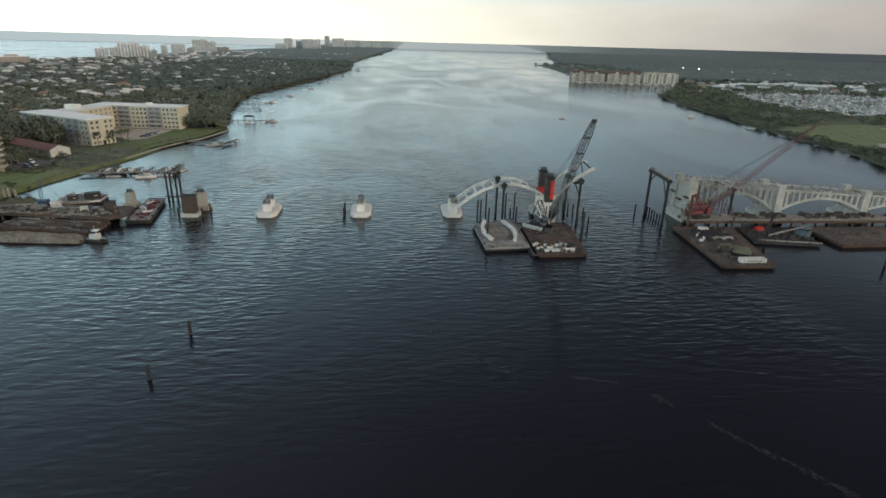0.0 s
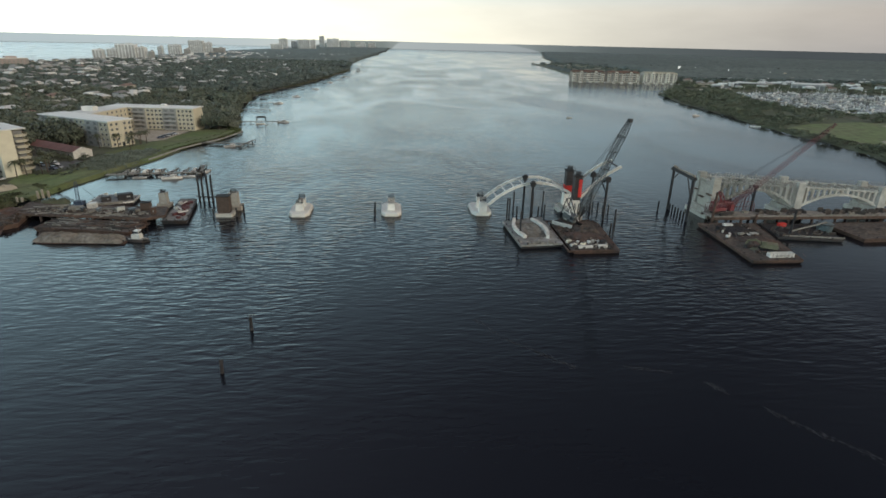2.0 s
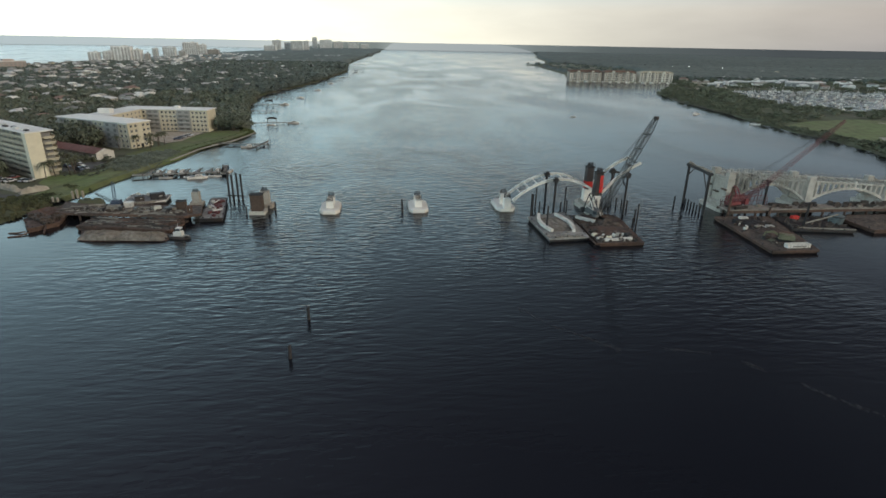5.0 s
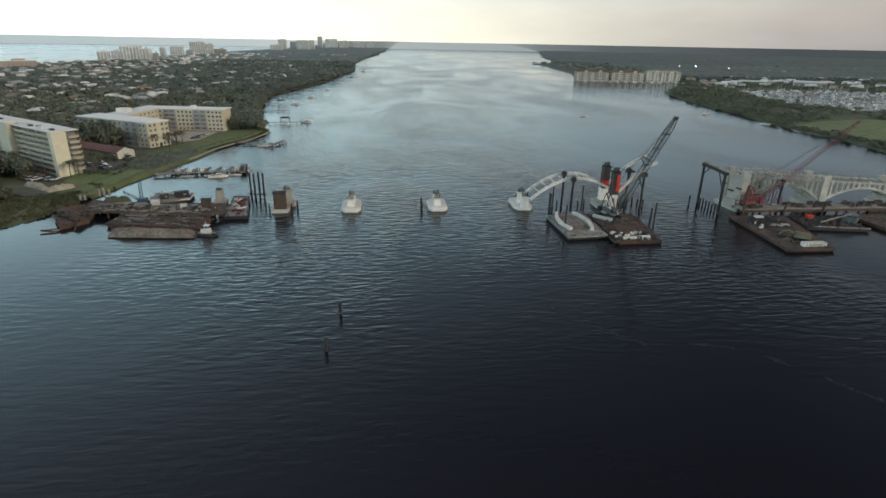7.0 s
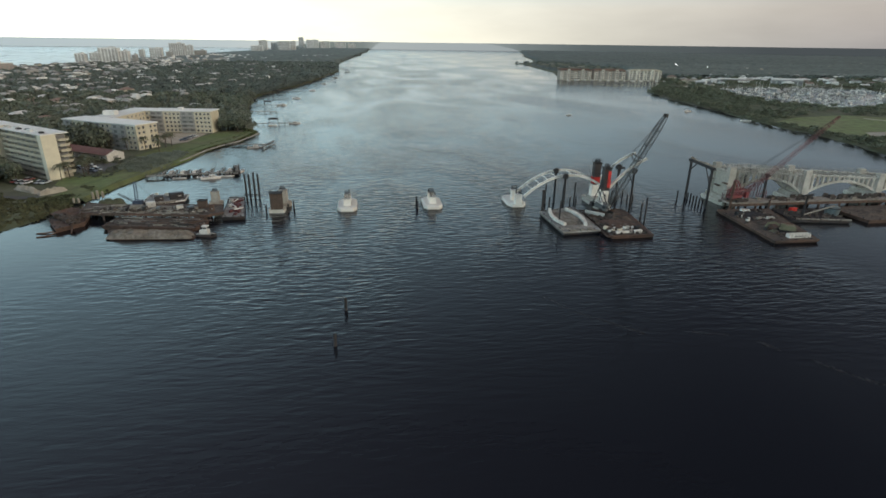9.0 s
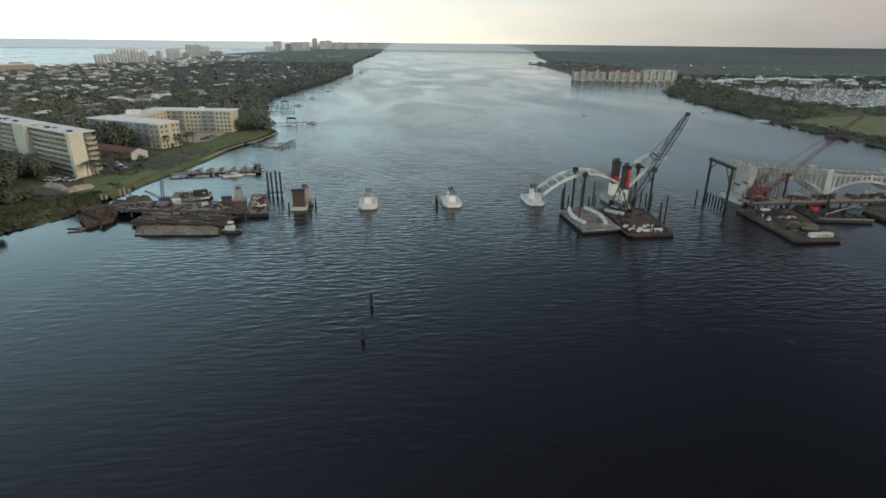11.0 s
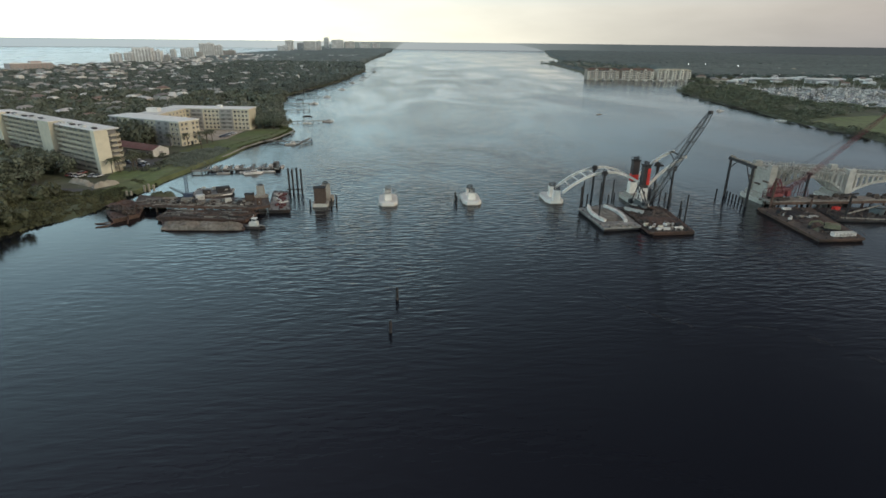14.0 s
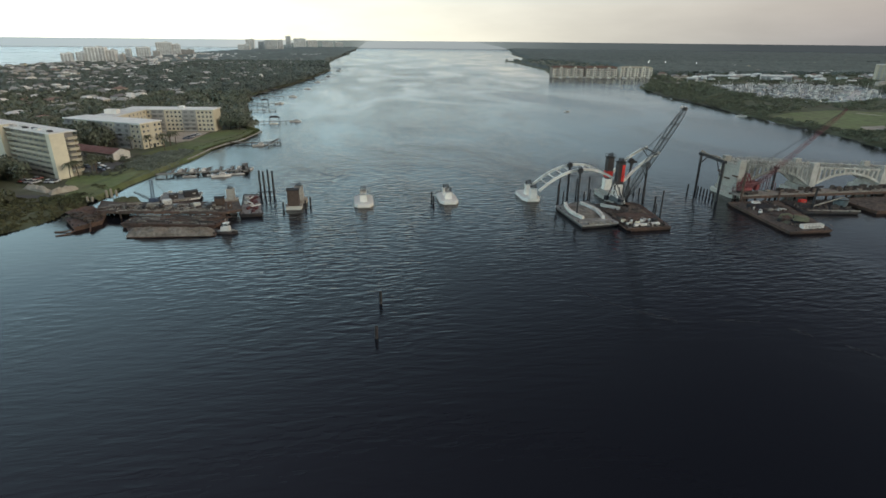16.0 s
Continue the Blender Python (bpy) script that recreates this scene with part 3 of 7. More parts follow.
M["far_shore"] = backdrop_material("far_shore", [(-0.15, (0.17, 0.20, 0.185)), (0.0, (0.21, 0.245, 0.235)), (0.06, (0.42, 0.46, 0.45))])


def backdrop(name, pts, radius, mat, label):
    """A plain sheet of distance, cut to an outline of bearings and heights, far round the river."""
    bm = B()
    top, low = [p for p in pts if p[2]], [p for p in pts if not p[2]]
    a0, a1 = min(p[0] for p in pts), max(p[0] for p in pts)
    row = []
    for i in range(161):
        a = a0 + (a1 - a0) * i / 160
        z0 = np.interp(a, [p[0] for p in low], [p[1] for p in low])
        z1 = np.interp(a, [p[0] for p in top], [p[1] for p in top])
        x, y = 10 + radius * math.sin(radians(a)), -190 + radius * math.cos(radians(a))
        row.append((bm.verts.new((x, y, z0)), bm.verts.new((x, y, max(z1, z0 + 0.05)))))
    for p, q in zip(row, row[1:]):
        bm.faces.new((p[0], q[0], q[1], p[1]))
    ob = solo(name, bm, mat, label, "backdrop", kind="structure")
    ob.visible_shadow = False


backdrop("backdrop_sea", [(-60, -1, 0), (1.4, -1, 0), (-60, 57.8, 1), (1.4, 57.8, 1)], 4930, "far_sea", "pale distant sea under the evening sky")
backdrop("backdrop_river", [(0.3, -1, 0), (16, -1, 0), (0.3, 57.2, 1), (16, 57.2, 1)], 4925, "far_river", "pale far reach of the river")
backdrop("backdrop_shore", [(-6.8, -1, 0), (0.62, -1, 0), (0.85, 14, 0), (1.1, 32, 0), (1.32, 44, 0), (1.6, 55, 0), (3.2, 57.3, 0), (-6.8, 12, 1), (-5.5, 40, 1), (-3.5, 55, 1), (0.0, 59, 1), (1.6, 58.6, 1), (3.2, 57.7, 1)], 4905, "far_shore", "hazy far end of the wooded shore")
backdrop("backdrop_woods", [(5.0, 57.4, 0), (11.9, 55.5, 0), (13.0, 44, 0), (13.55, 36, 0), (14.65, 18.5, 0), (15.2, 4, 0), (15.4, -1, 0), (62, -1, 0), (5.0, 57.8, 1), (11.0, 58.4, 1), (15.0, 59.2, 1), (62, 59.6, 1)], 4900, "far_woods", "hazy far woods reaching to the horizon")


# ---- trees ----
def icosa():
    bm = B()
    bmesh.ops.create_icosphere(bm, subdivisions=1, radius=1)
    v = np.array([p.co[:] for p in bm.verts])
    f = np.array([[p.index for p in face.verts] for face in bm.faces])
    bm.free()
    return v, f


ICO_V, ICO_F = icosa()


def woods(name, spots, flakes, mat, label, core=0.72, s0=0.14, s1=0.32):
    """Many crowns joined: spots of x, y, base z, radius, height; each an uneven core with leaf clumps on it."""
    vs, fs, base = [], [], 0
    for x, y, z, r, h in spots:
        k = core * nrg.uniform(0.75, 1.1, len(ICO_V))[:, None]
        v = ICO_V * k * (r, r, h * 0.42) + (x, y, z + h * 0.55)
        vs.append(v)
        fs.append(np.c_[ICO_F, ICO_F[:, 2]] + base)
        base += len(v)
        d = nrg.normal(size=(flakes, 3))
        d /= np.linalg.norm(d, axis=1)[:, None]
        d[:, 2] = np.abs(d[:, 2]) * 1.1 - 0.25
        lobe = 0.85 + 0.2 * np.sin(3 * np.arctan2(d[:, 1], d[:, 0]) + x) + nrg.uniform(-0.12, 0.14, flakes)
        c = d * lobe[:, None] * (r, r, h * 0.45) + (x, y, z + h * 0.55)
        s = r * nrg.uniform(s0, s1, flakes)[:, None]
        n = d + 0.7 * nrg.normal(size=(flakes, 3))
        n /= np.linalg.norm(n, axis=1)[:, None]
        u = np.cross(n, nrg.normal(size=(flakes, 3)))
        u /= np.linalg.norm(u, axis=1)[:, None]
        w = np.cross(n, u)
        q = np.stack([c + u * s, c + w * s * 0.8, c - u * s * 0.9, c - w * s], 1).reshape(-1, 3)
        vs.append(q)
        fs.append(np.arange(4 * flakes).reshape(-1, 4) + base)
        base += len(q)
    v, f = np.concatenate(vs), np.concatenate(fs)
    tri = f[:, 2] == f[:, 3]
    ob = mesh_object(name, v, f[~tri].tolist() + f[tri][:, :3].tolist(), mat)
    return tagged(ob, label, "trees", kind="stuff")


KEEP_CLEAR = []


def clear(poly):
    KEEP_CLEAR.append(poly)


def blocked(x, y, margin=0.0):
    b = np.zeros(np.shape(x), bool)
    for poly in KEEP_CLEAR:
        b |= signed(np.asarray(x, float), np.asarray(y, float), poly) > -margin
    return b


def scatter(count, x0, x1, y0, y1, shore, margin=4.0):
    x, y = nrg.uniform(x0, x1, count), nrg.uniform(y0, y1, count)
    ok = (land(x, y) > shore) & ~blocked(x, y, margin)
    return x[ok], y[ok]


# plots kept free of trees
clear([(-172, 142), (-112, 106), (-98, 134), (-86, 176), (-88, 198), (-150, 208)])  # yellow flats
clear([(-222, 128), (-130, 44), (-108, 60), (-205, 146)])                       # cream tower
clear([(-160, 112), (-120, 84), (-128, 72), (-118, 58), (-104, 70), (-104, 92), (-150, 126)])  # low red-roofed hall and its cars
clear([(-140, 50), (-116, 52), (-100, 30), (-122, 22), (-142, 34)])             # sandy yard
clear([(-112, 60), (-90, 62), (-82, 98), (-78, 122), (-66, 150), (-60, 178), (-66, 188), (-88, 178), (-104, 134), (-108, 100)])  # lawn
clear([(344, 150), (357, 132), (376, 144), (474, 234), (437, 258), (376, 242), (338, 217), (340, 184)])  # field
clear([(432, 570), (440, 560), (502, 602), (496, 614)])  # bare ground behind the point
clear([(400, 900), (470, 1090), (500, 1400), (520, 1660), (640, 1640), (700, 1300), (600, 1020), (480, 850)])  # open flats up the shore
clear([(520, 735), (345, 755), (350, 790), (525, 775)])                         # river flats

# ---- the bridge under construction ----
def arc(x0, z0, xm, zm, x1, z1, y, n=20):
    """Points of a parabola through three places, at a fixed y."""
    pts = []
    for i in range(n + 1):
        x = x0 + (x1 - x0) * i / n
        z = z0 * (x - xm) * (x - x1) / ((x0 - xm) * (x0 - x1)) + zm * (x - x0) * (x - x1) / ((xm - x0) * (xm - x1)) + z1 * (x - x0) * (x - xm) / ((x1 - x0) * (x1 - xm))
        pts.append((x, y, z))
    return pts


NEAR, FAR = -2.0, 6.8


def rebar(x, y, z, sx, sy, h, parent, name="rebar_cage"):
    bm = B()
    for i in range(5):
        for j in range(4):
            if 0 < i < 4 and 0 < j < 3:
                continue
            px, py = x + (i / 4 - 0.5) * sx, y + (j / 3 - 0.5) * sy
            tube(bm, (px, py, z), (px, py, z + h + rng.uniform(-0.5, 0.3)), 0.07, n=4)
    for k in range(3):
        zz = z + h * (0.25 + 0.25 * k)
        for a, b in (((-1, -1), (1, -1)), ((1, -1), (1, 1)), ((1, 1), (-1, 1)), ((-1, 1), (-1, -1))):
            tube(bm, (x + a[0] * sx / 2, y + a[1] * sy / 2, zz), (x + b[0] * sx / 2, y + b[1] * sy / 2, zz), 0.05, n=3)
    return tagged(part(name, bm, "steel_dark", parent, "dark steel reinforcing bars"), kind="stuff")


def river_pier(x, label, high=False):
    p = thing("bridge_pier", label, "bridge pier", pose(x, 0, 0), "piers in the river")
    out = [(-2.2, 0), (2.2, 0), (3.5, 2.2), (3.5, 12.0), (2.2, 14.2), (-2.2, 14.2), (-3.5, 12.0), (-3.5, 2.2)]
    bm = prism(B(), out, -1.5, 1.15)
    part("footing", bm, "pier_white", p, "pale cast footing with a pointed nose")
    part("footing_cap", prism(B(), [(a * 0.96, 7.1 + (b - 7.1) * 0.97) for a, b in out], 1.15, 1.45, 0.95), "pier_white", p)
    bm = B()
    for i in range(8):
        a, b = out[i], out[(i + 1) % 8]
        tube(bm, (a[0], a[1], 0.1), (b[0], b[1], 0.1), 0.18, n=5)
    part("waterline_stain", bm, "old_concrete", p, "weed-dark band at the waterline")
    for y in ((0.6, 6.8) if high else (4.4, 10.4)):
        top = 5.0 if high else 3.7
        part("pedestal", cube(B(), 0, y, 1.4, 2.7, 2.4, top - 1.4, taper=0.86), "pier_white", p)
        part("pedestal_cap", cube(B(), 0, y, top, 2.5, 2.3, 0.3), "pier_white", p)
        rebar(0, y, top + 0.3, 1.9, 1.7, 1.7, p)
    return p


river_pier(0, "pale concrete bridge pier with two rebar-topped pedestals in the river")
river_pier(32.04, "pale concrete bridge pier with rebar starters, timber piles beside it")
river_pier(64.43, "pale concrete bridge pier carrying the foot of an arch", True)


def boxed_pier(x, y, label, size=1.0):
    """An older pier whose near column is still shuttered in brown."""
    p = thing("bridge_pier", label, "bridge pier", pose(x, y, 0) @ Matrix.Scale(size, 4), "piers in the river")
    part("footing", prism(B(), [(-2.6, 0), (2.6, 0), (2.9, 0.8), (2.9, 4.6), (-2.9, 4.6), (-2.9, 0.8)], -1, 1.2), "concrete", p)
    part("column_form", cube(B(), 0, 2.2, 1.2, 4.0, 3.2, 5.8), "brown_form", p, "brown shuttering round the column")
    for k in range(3):
        part("form_waler", cube(B(), 0, 2.2, 2.2 + 1.8 * k, 4.16, 3.36, 0.16), "brown_form", p)
    bm = cube(B(), 0, 2.2, 7.0, 4.6, 3.8, 0.2)
    part("work_platform", bm, "timber", p)
    bm = B()
    for sx in (-1, 1):
        for sy in (-1, 1):
            tube(bm, (sx * 2.2, 2.2 + sy * 1.8, 7.2), (sx * 2.2, 2.2 + sy * 1.8, 8.1), 0.06, n=4)
    for sy in (-1, 1):
        tube(bm, (-2.2, 2.2 + sy * 1.8, 8.05), (2.2, 2.2 + sy * 1.8, 8.05), 0.05, n=4)
    for sx in (-1, 1):
        tube(bm, (sx * 2.2, 0.4, 8.05), (sx * 2.2, 4.0, 8.05), 0.05, n=4)
    part("platform_rail", bm, "steel_dark", p)
    return p


def white_column(x, y, label, size=1.0):
    p = thing("bridge_column", label, "bridge column", pose(x, y, 0) @ Matrix.Scale(size, 4), "piers in the river")
    part("footing", prism(B(), [(-2.6, -2), (2.6, -2), (3, 0), (2.6, 2.4), (-2.6, 2.4), (-3, 0)], -1, 1.5), "old_concrete", p)
    part("shaft", cube(B(), 0, 0, 1.5, 3.2, 3.0, 4.3, taper=0.9), "new_concrete", p)
    part("shaft_cap", cube(B(), 0, 0, 5.8, 3.1, 2.9, 0.4), "new_concrete", p)
    rebar(0, 0, 6.1, 1.6, 1.6, 1.6, p)
    return p


boxed_pier(-25.2, 1.0, "bridge pier boxed in brown shuttering on a pale footing")
white_column(-23.9, 11.0, "pale concrete column with a rebar top behind the shuttering")
boxed_pier(-50.6, 1.0, "short bridge pier boxed in rusty brown shuttering", 0.72)
white_column(-49.2, 14.2, "pale concrete column with a small rebar top near the barge", 0.85)

# main-span pier with shuttered pylons
mp = thing("pylon_pier", "pale pier with two tall pylons in black and red shuttering", "bridge pier", pose(96.3, 0, 0))
part("footing", prism(B(), [(-2.2, -7.0), (2.2, -7.0), (3.0, -5), (3.0, 9), (2.2, 11), (-2.2, 11), (-3.0, 9), (-3.0, -5)], -1.5, 1.4), "concrete", mp)
part("pile_cap", prism(B(), [(-2.0, -6.4), (2.0, -6.4), (2.0, 8), (-2.0, 8)], 1.4, 3.0, 0.96), "new_concrete", mp)
for y in (-4.6, 4.6):
    part("pedestal", cube(B(), -0.2, y, 3.0, 2.9, 2.8, 4.4, taper=0.93), "pier_white", mp)
    f = part("pylon_form", cube(B(), 0, y, 7.4, 2.5, 2.5, 8.2), "black_form", mp, "black shuttering round the pylon")
    if y < 0:
        part("red_panel", cube(B(), 1.32, y, 8.6, 0.2, 2.2, 6.2), "red_form", f, "bright red shuttering panel")
        part("red_panel", cube(B(), 0.7, y - 1.32, 8.6, 1.1, 0.2, 6.2), "red_form", f, "bright red shuttering panel")
    else:
        part("red_panel", cube(B(), 0, y - 1.32, 8.0, 2.4, 0.2, 2.4), "red_form", f, "bright red shuttering panel")
        part("red_panel", cube(B(), -1.32, y, 8.0, 0.2, 2.2, 2.4), "red_form", f, "bright red shuttering panel")
    for k in range(5):
        part("form_waler", cube(B(), 0, y, 10.6 + 1.2 * k, 2.64, 2.64, 0.14), "steel_dark", f)
    part("work_platform", cube(B(), 0, y, 15.8, 3.2, 3.0, 0.2), "timber", mp)
    bm = B()
    for sx in (-1, 0, 1):
        for sy in (-1, 1):
            tube(bm, (sx * 1.5, y + sy * 1.4, 16.0), (sx * 1.5, y + sy * 1.4, 17.0), 0.06, n=4)
    for sy in (-1, 1):
        tube(bm, (-1.5, y + sy * 1.4, 17.0), (1.5, y + sy * 1.4, 17.0), 0.05, n=4)
        tube(bm, (-1.5 * sy, y - 1.4, 17.0), (-1.5 * sy, y + 1.4, 17.0), 0.05, n=4)
    part("platform_rail", bm, "steel_dark", mp)
    rebar(0, y, 16.0, 1.4, 1.4, 1.4, mp)

# first arch, from the river pier to the pylons
ar = thing("arch_span", "pair of white concrete arch ribs spanning pier to pylon", "arch", pose(0, 0, 0))
for y in (NEAR, FAR):
    part("arch_rib", sweep(B(), arc(65.8, 4.9, 81.5, 12.7, 95.0, 9.0, y), 1.0, 0.85), "white_rib", ar)
for x, z in ((69, 7.4), (72, 9.4), (75, 10.9), (78, 12.0), (84.5, 12.7), (87.5, 12.3), (90.5, 11.4)):
    part("cross_strut", tube(B(), (x, NEAR, z), (x, FAR, z), 0.22, n=6), "white_rib", ar)
bm = B()
for y in (NEAR, FAR):
    for i in range(12):
        x = 68 + 2.2 * i
        z = arc(65.8, 4.9, 81.5, 12.7, 95.0, 9.0, y, 27)[int((x - 65.8) / 29.2 * 27)][2]
        tube(bm, (x, y, z + 0.6), (x, y, z + 1.5), 0.06, n=4)
tagged(part("starter_bar", bm, "steel_dark", ar), kind="stuff")

ar2 = thing("arch_half", "unfinished white arch ribs rising from the pylons", "arch", pose(0, 0, 0))
for y, xe in ((NEAR - 2.2, 111.5), (FAR, 112.5)):
    part("arch_rib", sweep(B(), arc(98.0, 8.0, 105.5, 15.4, xe, 19.0, y, 14), 0.95, 0.85), "white_rib", ar2)
for a_, b_, r_ in (((110.5, NEAR - 2.2, 18.6), (111.2, FAR, 18.9), 0.3), ((107.5, NEAR - 2.2, 16.9), (110.5, FAR, 18.6), 0.2)):
    part("cross_strut", tube(B(), a_, b_, r_, n=6), "steel_dark", ar2, "dark temporary strut between the ribs")


def support_tower(x, y, h, label, cap=True, brace=0.0):
    p = thing("support_tower", label, "support tower", pose(x, y, 0), "temporary supports")
    bm = tube(B(), (0, 0, -2), (0, 0, h), 0.40, 0.40, 10)
    part("pile_leg", bm, "steel_dark", p)
    for k in range(3):
        part("pile_collar", tube(B(), (0, 0, h * (0.2 + 0.28 * k)), (0, 0, h * (0.2 + 0.28 * k) + 0.35), 0.5, n=10), "steel_dark", p)
    if cap:
        bm = cube(B(), 0, 0, h - 0.2, 1.5, 1.5, 0.8)
        cube(bm, 0, 0, h + 0.6, 2.0, 1.0, 0.6)
        cube(bm, 0, 0, h + 1.2, 0.9, 1.7, 0.45)
        part("jacking_head", bm, "steel_dark", p, "dark jacking head under the rib")
    if brace:
        bm = tube(B(), (0, 0, h - 4.5), (brace, 1.5, h - 0.2), 0.22, n=6)
        cube(bm, brace * 0.5, 0.6, h - 0.3, abs(brace) * 1.5 + 1.2, 1.0, 0.7)
        part("head_brace", bm, "steel_dark", p)
    return p


support_tower(80.3, 5.4, 12.2, "dark steel pile tower with jacking head under an arch rib")
support_tower(81.0, -3.4, 12.0, "dark steel pile tower with jacking head under an arch rib")
support_tower(105.6, 5.0, 13.4, "dark steel pile tower propping the half arch", True, 1.6)
support_tower(107.0, -5.0, 14.0, "dark steel pile tower propping the half arch", True, -1.6)

gt = thing("support_gantry", "dark steel portal with two pile legs over the channel", "gantry", pose(0, 0, 0))
GA, GB = (137.8, 8.2), (136.6, -7.8)
for gx_, gy_ in (GA, GB):
    part("pile_leg", tube(B(), (gx_, gy_, -2), (gx_, gy_, 15.2), 0.5, n=10), "steel_dark", gt)
    part("leg_cap", cube(B(), gx_, gy_, 15.0, 1.6, 1.6, 0.8), "steel_dark", gt)
bm = sweep(B(), [(GA[0], GA[1] + 1.0, 15.6), (GB[0], GB[1] - 1.0, 15.6)], 0.9, 1.1)
part("cross_beam", bm, "steel_dark", gt)
part("knee_brace", tube(B(), (GA[0], GA[1], 11.6), (GA[0] - 0.3, GA[1] - 4.6, 15.2), 0.22, n=6), "steel_dark", gt)
part("knee_brace", tube(B(), (GB[0], GB[1], 8.6), (GB[0] + 0.3, GB[1] + 4.6, 15.2), 0.22, n=6), "steel_dark", gt)
for k in range(9):
    yy = GB[1] + (GA[1] - GB[1]) * k / 8
    part("beam_packing", cube(B(), GB[0] + (GA[0] - GB[0]) * k / 8, yy, 16.15, 0.7, 0.7, rng.uniform(0.25, 0.8)), "planks", gt)

gt2 = thing("support_gantry", "dark steel portal under the first finished arch", "gantry", pose(0, 0, 0))
for gx_, gy_ in ((162.0, 7.0), (162.6, -4.6)):
    part("pile_leg", tube(B(), (gx_, gy_, -2), (gx_, gy_, 11.6), 0.45, n=8), "steel_dark", gt2)
part("cross_beam", sweep(B(), [(162.0, 8, 11.9), (162.6, -5.6, 11.9)], 0.9, 0.9), "steel_dark", gt2)
part("knee_brace", tube(B(), (162.6, -4.6, 7.5), (162.4, -1, 11.6), 0.2, n=6), "steel_dark", gt2)
part("knee_brace", tube(B(), (162, 7, 7.5), (162.2, 3.5, 11.6), 0.2, n=6), "steel_dark", gt2)

# finished arches running to the west bank
br = thing("arch_bridge", "pale concrete arch bridge with open spandrels, unfinished at its end", "bridge", pose(0, 0, 0))
PX = [148.0, 181.0, 214.5, 248.0, 281.5, 315.0]
RN, RF = -3.2, 6.2


def deck_z(x):
    return 13.2 - 0.058 * (x - 148.0)


for i, x in enumerate(PX):
    top = deck_z(x) + 1.6
    part("footing", prism(B(), [(x - 2.6, -5.0), (x + 2.6, -5.0), (x + 3.2, -3), (x + 3.2, 8), (x + 2.6, 9.4), (x - 2.6, 9.4), (x - 3.2, 8), (x - 3.2, -3)], -1.5, 1.4), "concrete", br)
    part("footing_block", prism(B(), [(x - 2.2, -4.4), (x + 2.2, -4.4), (x + 2.2, 7.6), (x - 2.2, 7.6)], 1.4, 3.4, 0.95), "new_concrete", br)
    for y in (RN, RF):
        part("pylon", cube(B(), x, y, 3.2, 2.9, 2.2, top - 3.2, taper=0.92), "bridge_white", br)
        part("pylon_head", cube(B(), x, y, top, 2.7, 2.05, 0.25), "bridge_white", br)
    bm = cube(B(), x, (RN + RF) / 2, top - 2.8, 1.3, RF - RN, 1.0)
    part("cap_beam", bm, "new_concrete", br)
    part("web_wall", cube(B(), x, (RN + RF) / 2, 3.3, 1.5, RF - RN - 2.0, (top - 6.6) if i else (top - 6.2)), "concrete", br, "cast wall between the pylons")
for y, z in ((-3.2, 8.4), (1.5, 6.6), (6.2, 8.4)):
    part("form_bracket", cube(B(), 146.2, y, z, 0.9, 2.6, 0.5), "brown_form", br, "brown timber bracket left on the pier face")
for a, b in zip(PX, PX[1:]):
    xm = (a + b) / 2
    za, zb = 4.4, 4.2
    zm = deck_z(xm) - 1.9
    for y in (RN, RF):
        pts = arc(a + 1.6, za, xm, zm, b - 1.6, zb, y, 22)
        part("arch_rib", sweep(B(), pts, 1.2, 0.85), "bridge_white", br)
        for k in range(13):
            x = a + 3.0 + (b - a - 6.0) * k / 12
            j = (x - a - 1.6) / (b - a - 3.2) * 22
            z = pts[int(j)][2] * (1 - j % 1) + pts[min(int(j) + 1, 22)][2] * (j % 1)
            hgt = deck_z(x) - 0.3 - z
            hgt += rng.uniform(0.0, 1.1)
            if hgt > 0.3:
                part("spandrel_column", cube(B(), x, y, z, 0.72, 0.9, hgt), "bridge_white", br)
        part("edge_beam", sweep(B(), [(a + 1.8, y, deck_z(a)), (b - 1.8, y, deck_z(b))], 1.0, 0.45), "bridge_white", br)
    for k in range(8):
        x = a + 3.0 + (b - a - 6.0) * k / 7
        part("cross_beam", cube(B(), x, (RN + RF) / 2, deck_z(x) - 0.35, 0.5, RF - RN, 0.55), "new_concrete", br)
    bm = B()
    for y in (RN, RF):
        for k in range(34):
            x = a + 1.9 + (b - a - 3.8) * k / 33
            tube(bm, (x, y, deck_z(x) + 0.3), (x, y, deck_z(x) + rng.uniform(0.9, 2.0)), 0.08, n=4)
    tagged(part("starter_bar", bm, "planks", br, "thin upright bars along the deck edge"), kind="stuff")

bm = B()
pts = arc(149.6, 4.4, 164.5, deck_z(164.5) - 1.9, 179.4, 4.2, RN, 22)
for y in (RN - 0.75, (RN + RF) / 2, RF + 0.75):
    for k in range(24):
        x = 150.6 + 28.0 * k / 23
        z = np.interp(x, [p[0] for p in pts], [p[2] for p in pts])
        tube(bm, (x, y, z - 0.3), (x, y, deck_z(x) + rng.uniform(0.8, 2.4)), 0.13, n=5)
    tube(bm, (150.6, y, deck_z(150.6) + 1.0), (178.6, y, deck_z(178.6) + 1.0), 0.1, n=5)
tagged(part("falsework_post", bm, "bridge_white", br, "close-set pale scaffold posts over the first arch"), kind="stuff")

